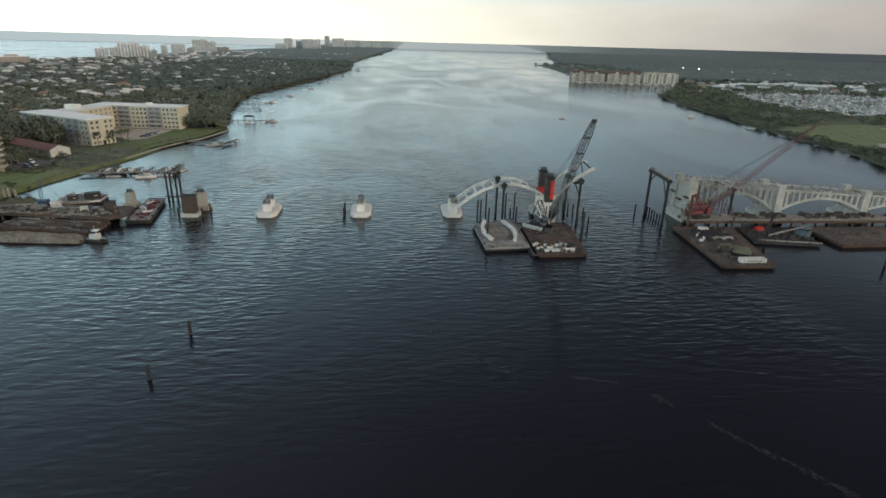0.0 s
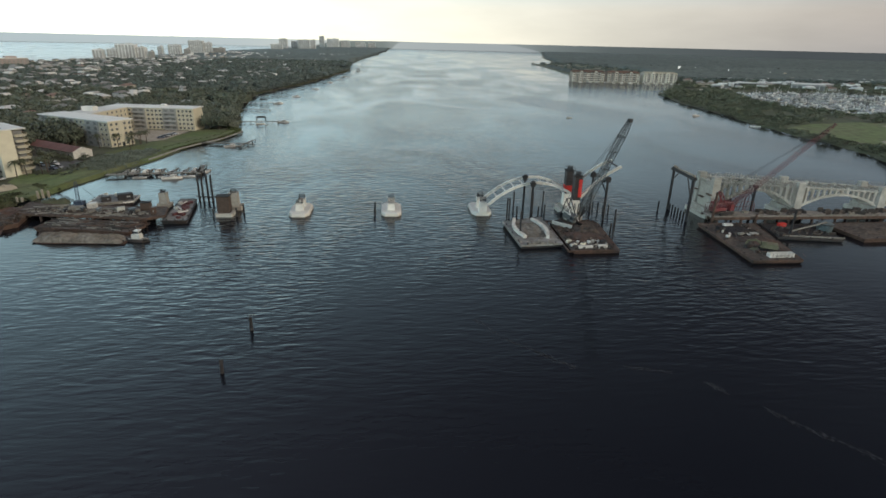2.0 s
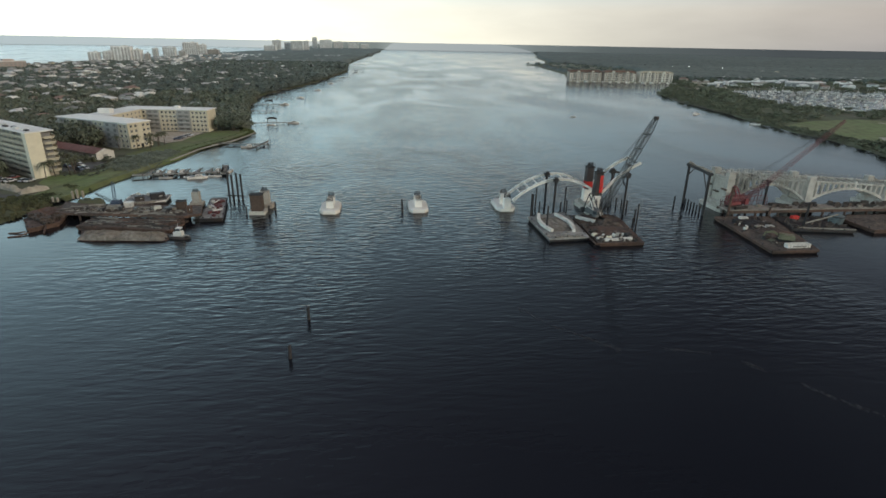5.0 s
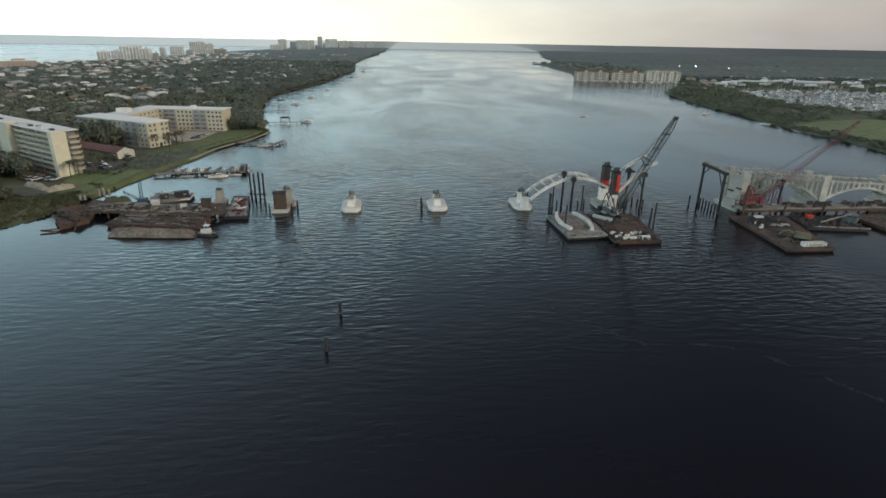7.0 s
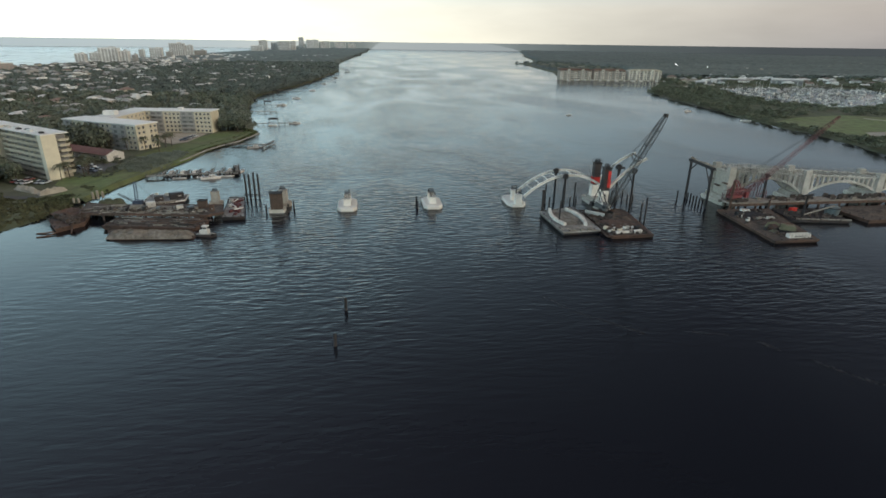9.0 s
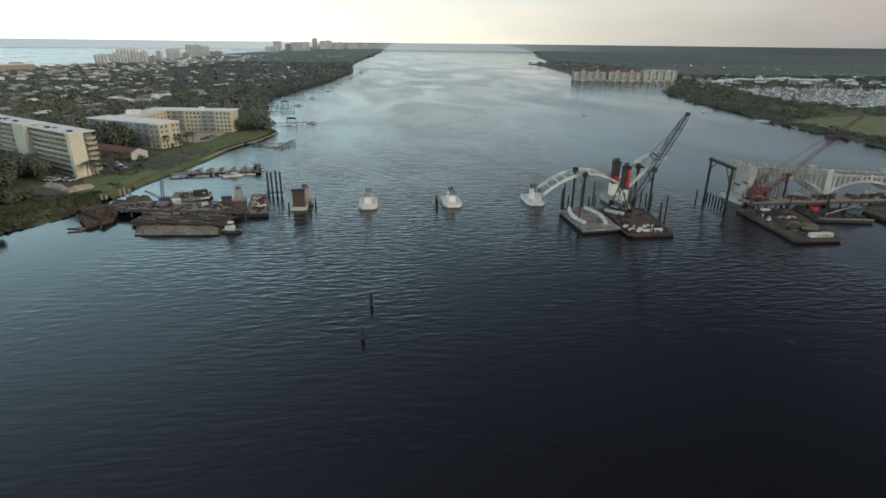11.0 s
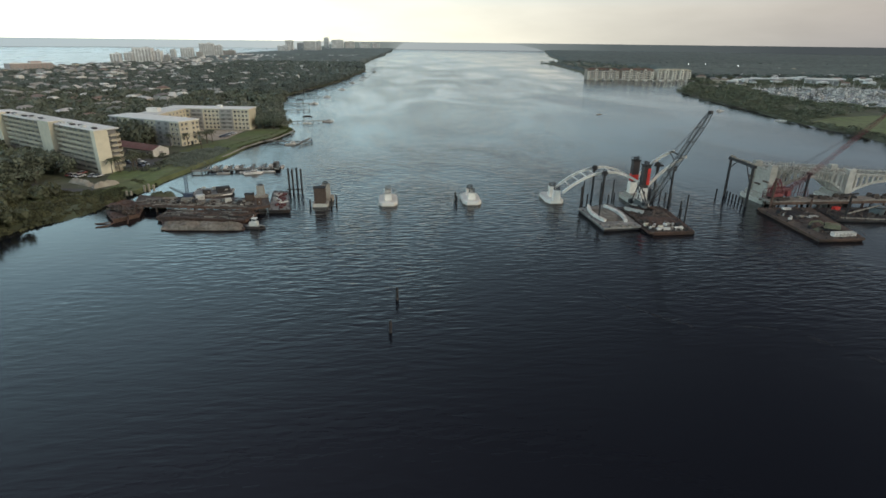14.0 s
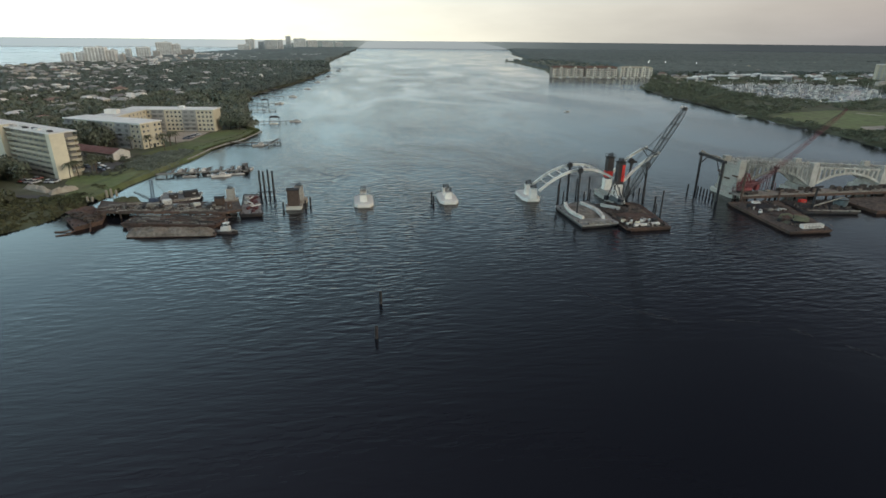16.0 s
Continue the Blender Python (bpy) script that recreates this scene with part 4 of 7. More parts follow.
# ---- work trestle and plant on the west side ----
ts = thing("work_trestle", "long timber-decked work trestle on dark steel piles", "trestle", pose(0, 0, 0))
part("deck", sweep(B(), [(143.5, -8.6, 2.75), (320, -8.6, 2.75)], 6.4, 0.5), "trestle_deck", ts)
part("edge_girder", sweep(B(), [(143.5, -11.95, 2.3), (320, -11.95, 2.3)], 0.4, 0.9), "rust", ts)
part("edge_girder", sweep(B(), [(143.5, -5.25, 2.3), (320, -5.25, 2.3)], 0.4, 0.9), "rust", ts)
for k in range(20):
    for y in (-11.3, -5.9):
        part("trestle_leg", tube(B(), (146 + 9 * k, y, -2), (146 + 9 * k, y, 2.4), 0.4, n=8), "rust", ts)
bm = B()
x = 168.0
while x < 312:
    L_ = rng.uniform(2.0, 9.0)
    cube(bm, x + L_ / 2, -11.4, 3.0, L_, 0.25, rng.uniform(0.15, 0.4))
    x += L_ + rng.uniform(0.2, 5.0)
tagged(part("kerb_timber", bm, "planks", ts), kind="stuff")
bm = B()
for k in range(16):
    cube(bm, rng.uniform(158, 300), rng.uniform(-10.5, -7), 3.0, rng.uniform(0.8, 4), rng.uniform(0.4, 1.6), rng.uniform(0.2, 0.9), rng.uniform(-20, 20))
tagged(part("building_material", bm, "planks"), "stacks of timber and steel on the trestle deck", "materials", kind="stuff")
bm = B()
for k in range(120):
    x = rng.choice((rng.uniform(163, 182), rng.uniform(186, 215), rng.uniform(220, 312)))
    cube(bm, x, rng.uniform(-10.5, -5.8), 3.0, rng.uniform(0.5, 3.2), rng.uniform(0.2, 1.0), rng.uniform(0.2, 1.5), rng.uniform(-30, 30), rng.uniform(0.6, 1.0))
for k in range(60):
    x, y = rng.uniform(159.5, 178.5), rng.uniform(-27, -16)
    cube(bm, x, y, 0.86, rng.uniform(0.5, 3.0), rng.uniform(0.2, 0.8), rng.uniform(0.15, 0.9), rng.uniform(0, 180), rng.uniform(0.6, 1.0))
tagged(part("trestle_scrap", bm, "litter"), "dark steel and scrap heaped along the trestle and raft", "scrap", kind="stuff")


def pile(x, y, h, label="dark timber pile standing in the river", mat="timber", r=0.42, lean=0.0):
    bm = tube(B(), (0, 0, -2), (lean * h, lean * 0.4 * h, h), r, r * 0.92, 8)
    p = thing("mooring_pile", label, "pile", pose(x, y, 0), "piles in the river")
    part("shaft", bm, mat, p)
    part("pile_cap", tube(B(), (lean * h, lean * 0.4 * h, h), (lean * h, lean * 0.4 * h, h + 0.18), r * 1.12, r * 0.6, 8), "steel_dark", p)
    part("wet_band", tube(B(), (0, 0, -0.5), (lean * 0.6, 0, 0.6), r * 1.05, r * 1.03, 8), "hull_dark", p)
    return p


pile(2.0, -78.3, 3.0, "dark timber channel pile standing alone in open water", r=0.36)
pile(0.3, -94.1, 2.7, "dark reddish timber channel pile standing alone in open water", "black_form", r=0.36, lean=0.02)
for x, y, h in ((-39.7, 22.5, 9.8), (-38.1, 22.0, 9.6), (-36.4, 22.4, 10.2), (-34.6, 21.6, 9.9)):
    pile(x, y, h, "tall dark steel pile in a row of four", "steel_dark", 0.4)
pr_ = thing("pile_walings", "steel walings tying the row of four piles", "waling", pose(0, 0, 0))
part("waling", sweep(B(), [(-40.6, 22.0, 1.6), (-33.8, 21.4, 1.6)], 0.4, 0.4), "steel_dark", pr_)
for x, y, h in ((71.9, -5.9, 8.2), (73.6, -2.0, 7.0), (76.6, 5.0, 7.6), (84.8, -4.0, 10.2), (83.8, 5.2, 7.2), (72.6, -23.0, 8.8), (77.2, 1.6, 3.2), (84.0, -2.2, 4.0), (86.0, -3.0, 5.0), (101.0, -28.0, 10.6), (103.0, -21.5, 4.0)):
    pile(x, y, h, "dark steel spud pile holding a barge", "steel_dark", 0.3)
for k in range(6):
    pile(105.5 + 1.3 * k, 12.5 - 1.9 * k, 2.6 + 0.3 * (k % 2), "short dark fender pile in a row", "timber", 0.3)
for k in range(6):
    pile(137.4 - 0.1 * k, 6.0 - 2.2 * k, 2.4 + 0.3 * (k % 2), "short dark fender pile in a row", "timber", 0.3)
for x, y, h in ((109.4, -9.8, 3.2), (132.8, 6.0, 3.4), (26.2, 8.4, 3.0), (26.2, 3.0, 2.8), (-19.6, 6.0, 3.0), (-28.9, 2.2, 2.6), (-21.0, 1.8, 3.0), (185.5, -46.5, 4.0)):
    pile(x, y, h, r=0.32)
pile(143.2, -12.6, 11.8, "rust-red spud pile beside the red crane", "rust", 0.45)
pile(159.5, -12.6, 4.0, "rust-red spud pile by the trestle", "rust", 0.4)


def barge(name, corners, deck_mat, hull_mat, label, top=1.1, coaming=0.35, strake=None):
    """A flat barge over four plan corners: hull with raked ends, deck plates, coaming and bollards."""
    p = thing(name, label, "barge", pose(0, 0, 0), "barges")
    part("hull", prism(B(), [((x - sum(c[0] for c in corners) / 4) * 0.94 + sum(c[0] for c in corners) / 4, (y - sum(c[1] for c in corners) / 4) * 0.94 + sum(c[1] for c in corners) / 4) for x, y in corners], -1.0, top, 1 / 0.94), hull_mat, p)
    cx, cy = sum(c[0] for c in corners) / 4, sum(c[1] for c in corners) / 4
    inner = [(cx + (x - cx) * 0.97, cy + (y - cy) * 0.97) for x, y in corners]
    part("deck", prism(B(), inner, top + 0.004, top + 0.08), deck_mat, p)
    n = len(corners)
    for i in range(n):
        a, b = corners[i], corners[(i + 1) % n]
        part("rubbing_strake", sweep(B(), [(a[0], a[1], top - 0.1), (b[0], b[1], top - 0.1)], 0.35, coaming + 0.2), strake or hull_mat, p)
        for f in (0.15, 0.5, 0.85):
            x, y = inner[i][0] + (inner[(i + 1) % n][0] - inner[i][0]) * f, inner[i][1] + (inner[(i + 1) % n][1] - inner[i][1]) * f
            part("bollard", tube(B(), (x, y, top + 0.08), (x, y, top + 0.6), 0.16, 0.22, 8), "steel_dark", p)
    return p


def heap(name, cx, cy, z, sx, sy, h, mat, label, turn=0.0, category="spoil"):
    """An uneven mound."""
    bm = B()
    n, m = 26, 14
    grid = []
    for i in range(n + 1):
        row = []
        for j in range(m + 1):
            u, v = i / n * 2 - 1, j / m * 2 - 1
            e = max(0.0, (1 - u ** 6) * (1 - v ** 4))
            zz = h * e * (0.65 + 0.5 * noise.noise((u * 3.1 + cx, v * 2.3 + cy, 0.3)) + 0.25 * noise.noise((u * 9 + cx, v * 7, 2.1)))
            c, s = math.cos(radians(turn)), math.sin(radians(turn))
            x, y = u * sx / 2, v * sy / 2
            row.append(bm.verts.new((cx + c * x - s * y, cy + s * x + c * y, z + max(0.02, zz))))
        grid.append(row)
    for i in range(n):
        for j in range(m):
            bm.faces.new((grid[i][j], grid[i + 1][j], grid[i + 1][j + 1], grid[i][j + 1]))
    return solo(name, bm, mat, label, category)


# barges below the arch
BA = [(70.6, -33.2), (83.8, -31.9), (84.2, -5.4), (69.8, -10.2)]
barge("deck_barge", BA, "grey_deck", "hull_dark", "grey flat barge with stone-grey deck and dark hull", 1.2, 0.35, "grey_deck")
heap("gravel_mound", 77.0, -18.8, 1.28, 7.4, 15.0, 0.8, "spoil", "low heap of grey rubble on the barge deck", 0, "rubble")
for cx, side, y0, y1 in ((72.4, -1, -26.8, -9.0), (81.4, 1, -27.4, -9.0)):
    pts = []
    for i in range(15):
        f = i / 14
        pts.append((cx + side * 3.0 * (math.sin(math.pi * (0.18 + 0.70 * f)) - 0.8) - side * 0.2, y0 + (y1 - y0) * f, 1.8))
    solo("arch_segment", sweep(B(), pts, 1.0, 1.0), "white_rib", "curved white arch segment lying on the barge deck", "arch segment", group="arch segments")
bm = B()
for k in range(7):
    cube(bm, 73.5 + 1.3 * k, -31.6 + rng.uniform(-0.4, 0.4), 1.28, 1.2, 1.6, rng.uniform(0.2, 0.6), rng.uniform(-15, 15))
tagged(part("deck_timber", bm, "planks"), "loose timber mats on the barge", "timber", kind="stuff")

BB = [(83.9, -37.8), (98.3, -37.5), (101.2, -12.0), (100.4, -9.0), (84.8, -9.0)]
barge("crane_barge", BB, "rust_deck", "rust", "rust-brown crane barge littered with gear", 1.0)

# crawler crane with a long lattice boom
cr = thing("crawler_crane", "pale grey crawler crane with a long lattice boom", "crane", pose(92.6, -13.0, 1.08, 0, 0, -70))
for s in (-1, 1):
    bm = prism(B(), [(-3.6, s * 2.2 - 0.5), (3.6, s * 2.2 - 0.5), (3.6, s * 2.2 + 0.5), (-3.6, s * 2.2 + 0.5)], 0.0, 1.1)
    bmesh.ops.bevel(bm, geom=bm.edges[:], offset=0.25, segments=2, affect="EDGES")
    t_ = part("track", bm, "steel_dark", cr)
    bm = B()
    for k in range(12):
        cube(bm, -3.3 + 0.6 * k, s * 2.2, 1.06, 0.36, 1.1, 0.12)
    part("track_shoe", bm, "rust", t_)
part("turntable", tube(B(), (0, 0, 1.0), (0, 0, 1.6), 1.5, n=16), "steel_dark", cr)
bm = cube(B(), -1.2, 0.4, 1.6, 5.4, 2.8, 1.9)
bmesh.ops.bevel(bm, geom=bm.edges[:], offset=0.15, segments=2, affect="EDGES")
part("machinery_house", bm, "crane_grey", cr, "grey machinery house")
bm = B()
for s in (-1, 1):
    tube(bm, (2.2, s * 1.3, 1.5), (-1.2, s * 1.0, 6.2), 0.17, n=6)
    tube(bm, (-3.4, s * 1.3, 3.2), (-1.2, s * 1.0, 6.2), 0.14, n=6)
    tube(bm, (0.8, s * 1.2, 3.4), (-3.0, s * 1.2, 4.2), 0.12, n=6)
tube(bm, (-1.2, -1.0, 6.2), (-1.2, 1.0, 6.2), 0.16, n=6)
part("back_frame", bm, "white_paint", cr, "pale raking struts behind the cab")
part("counterweight", cube(B(), -4.7, 0.0, 1.5, 1.3, 3.6, 1.6), "steel_dark", cr)
bm = cube(B(), 2.6, -1.6, 1.7, 1.9, 1.3, 2.2, taper=0.9)
cb_ = part("cab", bm, "crane_grey", cr)
part("cab_window", cube(B(), 3.5, -1.6, 2.6, 0.18, 1.1, 1.0), "glass_dark", cb_)
part("cab_window", cube(B(), 2.6, -2.23, 2.6, 1.4, 0.1, 1.0), "glass_dark", cb_)
bm = B()
for s in (-1, 1):
    tube(bm, (1.8, s * 0.9, 1.8), (-2.6, s * 0.8, 8.4), 0.2, n=6)
    tube(bm, (-3.8, s * 1.4, 3.6), (-2.6, s * 0.8, 8.4), 0.16, n=6)
tube(bm, (-2.6, -0.9, 8.4), (-2.6, 0.9, 8.4), 0.2, n=6)
part("mast_gantry", bm, "steel_dark", cr)
for dx, dy, hh in ((0.6, 2.6, 7.6), (-0.8, 3.2, 6.6), (-2.6, 3.4, 6.0), (1.6, 3.6, 5.2), (-4.2, 2.8, 5.2), (2.6, 2.2, 6.8)):
    part("pile_lead", tube(B(), (dx * 0.3, 2.4, 1.0), (dx * 1.25, dy, hh), 0.2, n=6), "steel_dark", cr, "dark lead leaning on the crane")
M4 = cr.matrix_basis.inverted()
FOOT, TIP = M4 @ Vector((96.2, -11.0, 3.6)), M4 @ Vector((95.8, -40.4, 39.3))
bm = lattice(B(), FOOT, TIP, 1.9, 1.5, 34, 0.10)
bo_ = part("boom", bm, "crane_grey", cr, "grey lattice boom")
part("boom_head", cube(B(), TIP.x, TIP.y, TIP.z - 0.5, 1.0, 0.9, 1.0), "steel_dark", bo_)
bm = B()
for f_ in (0.55, 0.72, 0.86):
    p_ = FOOT.lerp(TIP, f_)
    cube(bm, p_.x, p_.y, p_.z - 0.2, 1.4, 1.4, 0.3)
part("boom_splice", bm, "steel_dark", bo_)
bm = B()
for s in (-0.6, 0.6):
    tube(bm, (-2.6, s, 8.4), (TIP.x, TIP.y + s * 0.5, TIP.z), 0.05, n=4)
part("pendant_line", bm, "steel_dark", cr)


def box_item(name, x, y, z, sx, sy, sz, mat, label, category, turn=0.0, group=""):
    """A bevelled case with a lid, feet and a vent."""
    p = thing(name, label, category, pose(x, y, z, 0, 0, turn), group)
    bm = cube(B(), 0, 0, 0.12, sx, sy, sz - 0.12)
    bmesh.ops.bevel(bm, geom=bm.edges[:], offset=0.06, segments=1, affect="EDGES")
    part("case", bm, mat, p)
    part("lid", cube(B(), 0, 0, sz, sx * 0.98, sy * 0.98, 0.08), mat, p)
    for s in (-1, 1):
        part("skid", cube(B(), 0, s * sy * 0.36, 0, sx * 0.95, 0.18, 0.14), "steel_dark", p)
    part("vent", cube(B(), sx * 0.2, -sy / 2 - 0.02, sz * 0.45, sx * 0.22, 0.05, sz * 0.2), "stucco_grey", p)
    return p


def tank_item(x, y, z, r, length, mat, label, turn=0.0):
    p = thing("storage_tank", label, "tank", pose(x, y, z, 0, 0, turn))
    bm = tube(B(), (-length / 2, 0, r + 0.2), (length / 2, 0, r + 0.2), r, n=16)
    bmesh.ops.bevel(bm, geom=[e for e in bm.edges if len(e.link_faces) == 2 and any(len(f.verts) > 4 for f in e.link_faces)], offset=r * 0.3, segments=2, affect="EDGES")
    part("shell", bm, mat, p)
    for s in (-1, 1):
        part("saddle", cube(B(), s * length * 0.3, 0, 0, 0.3, r * 1.6, r * 0.7), "steel_dark", p)
    part("manhole", tube(B(), (0, 0, 2 * r + 0.1), (0, 0, 2 * r + 0.4), 0.25, n=10), "steel_dark", p)
    return p


solo("steel_beam", sweep(B(), [(86.4, -12.2, 1.7), (88.4, -15.0, 1.7), (91.4, -17.4, 1.6)], 0.9, 1.1), "white_rib", "white box beam lying on the barge deck", "beam")
heap("scrap_mound", 146.0, -21.5, 1.09, 12.0, 8.0, 0.9, "steel_dark", "dark heap of cable and scrap on the barge", 25, "scrap")
box_item("generator", 89.6, -35.8, 1.09, 4.6, 0.9, 0.8, "white_paint", "long white generator box on the crane barge", "generator", 3)
box_item("compressor", 95.0, -35.6, 1.09, 2.8, 1.0, 0.9, "white_paint", "white compressor box on the crane barge", "compressor", 5)
tank_item(86.2, -34.2, 1.09, 0.42, 2.0, "white_paint", "white rounded tank on the crane barge", 40)
tank_item(89.4, -34.2, 1.09, 0.5, 1.8, "stucco_cream", "small cream tank on the crane barge", 10)
tank_item(91.9, -32.4, 1.09, 0.55, 1.6, "white_paint", "small white tank on the crane barge", 75)
box_item("tool_chest", 86.0, -31.0, 1.09, 1.7, 0.9, 0.8, "stucco_cream", "cream tool chest on the crane barge", "tool chest", 25)
box_item("winch_box", 96.2, -33.0, 1.09, 1.8, 1.6, 1.4, "steel_dark", "dark winch box on the crane barge", "winch", 15)
for k in range(9):
    box_item("gear_case", 86.0 + 1.25 * k + rng.uniform(-0.4, 0.4), -32.6 + rng.uniform(-1.6, 2.4), 1.09, rng.uniform(0.6, 1.4), rng.uniform(0.5, 0.9), rng.uniform(0.4, 0.9), rng.choice(("white_paint", "concrete", "planks", "stucco_cream", "rust")), "small pale gear case among barge clutter", "case", rng.uniform(0, 90), "gear cases on the barge")
for k in range(10):
    box_item("gear_case", 139.5 + 1.3 * k + rng.uniform(-0.5, 0.5), -24.0 - 0.8 * k + rng.uniform(-2.5, 2.5), 1.09, rng.uniform(0.6, 1.6), rng.uniform(0.5, 1.0), rng.uniform(0.4, 0.9), rng.choice(("white_paint", "concrete", "steel_dark", "rust", "rust", "brown_form")), "small gear case on the brown barge", "case", rng.uniform(0, 90), "gear cases on the barge")
heap("scrap_mound", 93.2, -26.0, 1.09, 11.0, 12.0, 0.9, "rust", "tangled heap of rusty scrap and chain on deck", 10, "scrap")
heap("debris_mound", 95.5, -19.0, 1.09, 8.0, 7.0, 1.6, "rust_deck", "brown heap of timber debris below the crane", 0, "debris")
bm = B()
for k in range(26):
    x, y = rng.uniform(85.5, 98), rng.uniform(-37, -16)
    a = rng.uniform(0, 3.14)
    L_ = rng.uniform(1.5, 5)
    tube(bm, (x, y, 1.3), (x + L_ * math.cos(a) * 0.4, y + L_ * math.sin(a), 1.3 + rng.uniform(0, 0.5)), rng.uniform(0.08, 0.2), n=5)
tagged(part("loose_steel", bm, "rust"), "loose rusty pipes and bars on the barge", "scrap", kind="stuff")

# barge by the west arches
BC = [(135.4, -47.6), (150.6, -47.8), (158.5, -14.2), (138.0, -13.2)]
barge("deck_barge", BC, "rust_deck", "rust", "long rust-brown barge with scattered plant", 1.0)
sk = thing("open_skip", "long white steel skip with a dark inside at the barge's end", "skip", pose(145.6, -44.8, 1.09))
for s in (-1, 1):
    part("side_wall", cube(B(), 0, s * 0.8, 0, 7.6, 0.14, 1.25), "white_paint", sk)
    part("end_wall", cube(B(), s * 3.73, 0, 0, 0.14, 1.46, 1.25), "white_paint", sk)
part("skip_floor", cube(B(), 0, 0, 0.02, 7.3, 1.45, 0.2), "hull_dark", sk, "dark floor of the skip")
for k in range(6):
    part("side_rib", cube(B(), -3.0 + 1.2 * k, -0.9, 0, 0.14, 0.1, 1.2), "stucco_grey", sk)
part("stripe", cube(B(), 0.2, -0.885, 0.45, 4.6, 0.03, 0.22), "hull_dark", sk, "dark stripe along the side")

exc = thing("excavator", "yellow-green excavator parked on the brown barge", "excavator", pose(144.6, -40.2, 1.09, 0, 0, 150))
for s in (-1, 1):
    bm = cube(B(), 0, s * 1.2, 0, 4.4, 0.7, 0.95)
    bmesh.ops.bevel(bm, geom=bm.edges[:], offset=0.22, segments=2, affect="EDGES")
    part("track", bm, "tyre", exc)
part("turntable", tube(B(), (0, 0, 0.8), (0, 0, 1.2), 1.0, n=12), "steel_dark", exc)
part("engine_house", cube(B(), -0.9, 0.1, 1.2, 3.4, 2.8, 1.4, taper=0.93), "yellow", exc)
c_ = part("cab", cube(B(), 1.2, 0.8, 1.2, 1.5, 1.2, 1.9, taper=0.9), "yellow", exc)
part("cab_window", cube(B(), 1.95, 0.8, 1.9, 0.1, 1.0, 1.0), "glass_dark", c_)
part("boom", sweep(B(), [(1.4, -0.5, 1.8), (3.4, -0.5, 2.9), (5.4, -0.5, 2.4)], 0.6, 0.6), "yellow", exc)
part("dipper", sweep(B(), [(5.3, -0.5, 2.5), (5.9, -0.5, 1.0)], 0.45, 0.5), "yellow", exc)
part("bucket", cube(B(), 5.8, -0.5, 0.0, 1.0, 1.2, 1.1, taper=0.8), "steel_dark", exc)
heap("yellow_tarp", 141.8, -39.0, 1.09, 2.4, 2.8, 0.7, "yellow", "crumpled yellow tarpaulin over stores on deck", 20, "tarpaulin")
box_item("site_cabin", 146.2, -17.2, 1.09, 3.0, 1.3, 1.1, "white_paint", "small white site cabin on the barge", "cabin", -8)
tank_item(139.3, -28.5, 1.09, 0.55, 1.2, "white_paint", "small white tank near the barge's edge", 30)
box_item("crate", 145.8, -25.6, 1.09, 2.4, 1.0, 0.7, "planks", "pale crate among deck scrap", "crate", 20)
box_item("crate", 149.4, -26.8, 1.09, 2.4, 1.6, 1.0, "concrete", "grey crate among deck scrap", "crate", -12)
box_item("crate", 141.8, -20.5, 1.09, 2.6, 2.0, 1.2, "steel_dark", "dark steel crate on the barge", "crate", 8)
heap("scrap_mound", 147.5, -31.5, 1.09, 11.0, 9.0, 1.0, "rust", "heap of rusty scrap and cable on the barge", 15, "scrap")
heap("scrap_mound", 143.0, -35.0, 1.09, 7.0, 5.0, 0.5, "rust_deck", "brown debris heap on the barge", -10, "scrap")
bm = B()
for k in range(30):
    f, g = rng.random(), rng.random()
    x, y = 137 + 17 * f, -46 + 30 * g
    a = rng.uniform(0, 3.14)
    L_ = rng.uniform(1.5, 5)
    tube(bm, (x, y, 1.3), (x + L_ * math.cos(a) * 0.4, y + L_ * math.sin(a) * 0.6, 1.3 + rng.uniform(0, 0.4)), rng.uniform(0.08, 0.2), n=5)
tagged(part("loose_steel", bm, "rust"), "loose rusty pipes and bars on the barge", "scrap", kind="stuff")

bm = B()
for k in range(150):
    f, g = rng.random(), rng.random()
    x, y = 139.5 + 9.0 * f + 5.5 * g, -46 + 31 * g
    cube(bm, x, y, 1.08, rng.uniform(0.4, 2.4), rng.uniform(0.25, 0.9), rng.uniform(0.15, 0.8), rng.uniform(0, 180), rng.uniform(0.7, 1.0))
for k in range(110):
    cube(bm, rng.uniform(85.5, 98), rng.uniform(-36.5, -13), 1.08, rng.uniform(0.4, 2.2), rng.uniform(0.25, 0.8), rng.uniform(0.15, 0.8), rng.uniform(0, 180), rng.uniform(0.7, 1.0))
tagged(part("deck_litter", bm, "litter"), "dark offcuts, chain and scrap on the barge decks", "scrap", kind="stuff")
bm = B()
for k in range(70):
    g = rng.random()
    cube(bm, 140.5 + 8.0 * rng.random() + 5.5 * g, -45 + 29 * g, 1.08, rng.uniform(0.2, 1.2), rng.uniform(0.15, 0.5), rng.uniform(0.15, 0.5), rng.uniform(0, 180), rng.uniform(0.7, 1.0))
for k in range(60):
    cube(bm, rng.uniform(85.5, 98), rng.uniform(-36.5, -26), 1.08, rng.uniform(0.2, 1.1), rng.uniform(0.15, 0.5), rng.uniform(0.15, 0.6), rng.uniform(0, 180), rng.uniform(0.7, 1.0))
for k in range(26):
    x = rng.uniform(-86, -48)
    cube(bm, x, -1.0 - 0.15 * (x + 90) + rng.uniform(1.0, 8.0), 2.55, rng.uniform(0.2, 1.3), rng.uniform(0.15, 0.6), rng.uniform(0.15, 0.6), rng.uniform(0, 180), rng.uniform(0.7, 1.0))
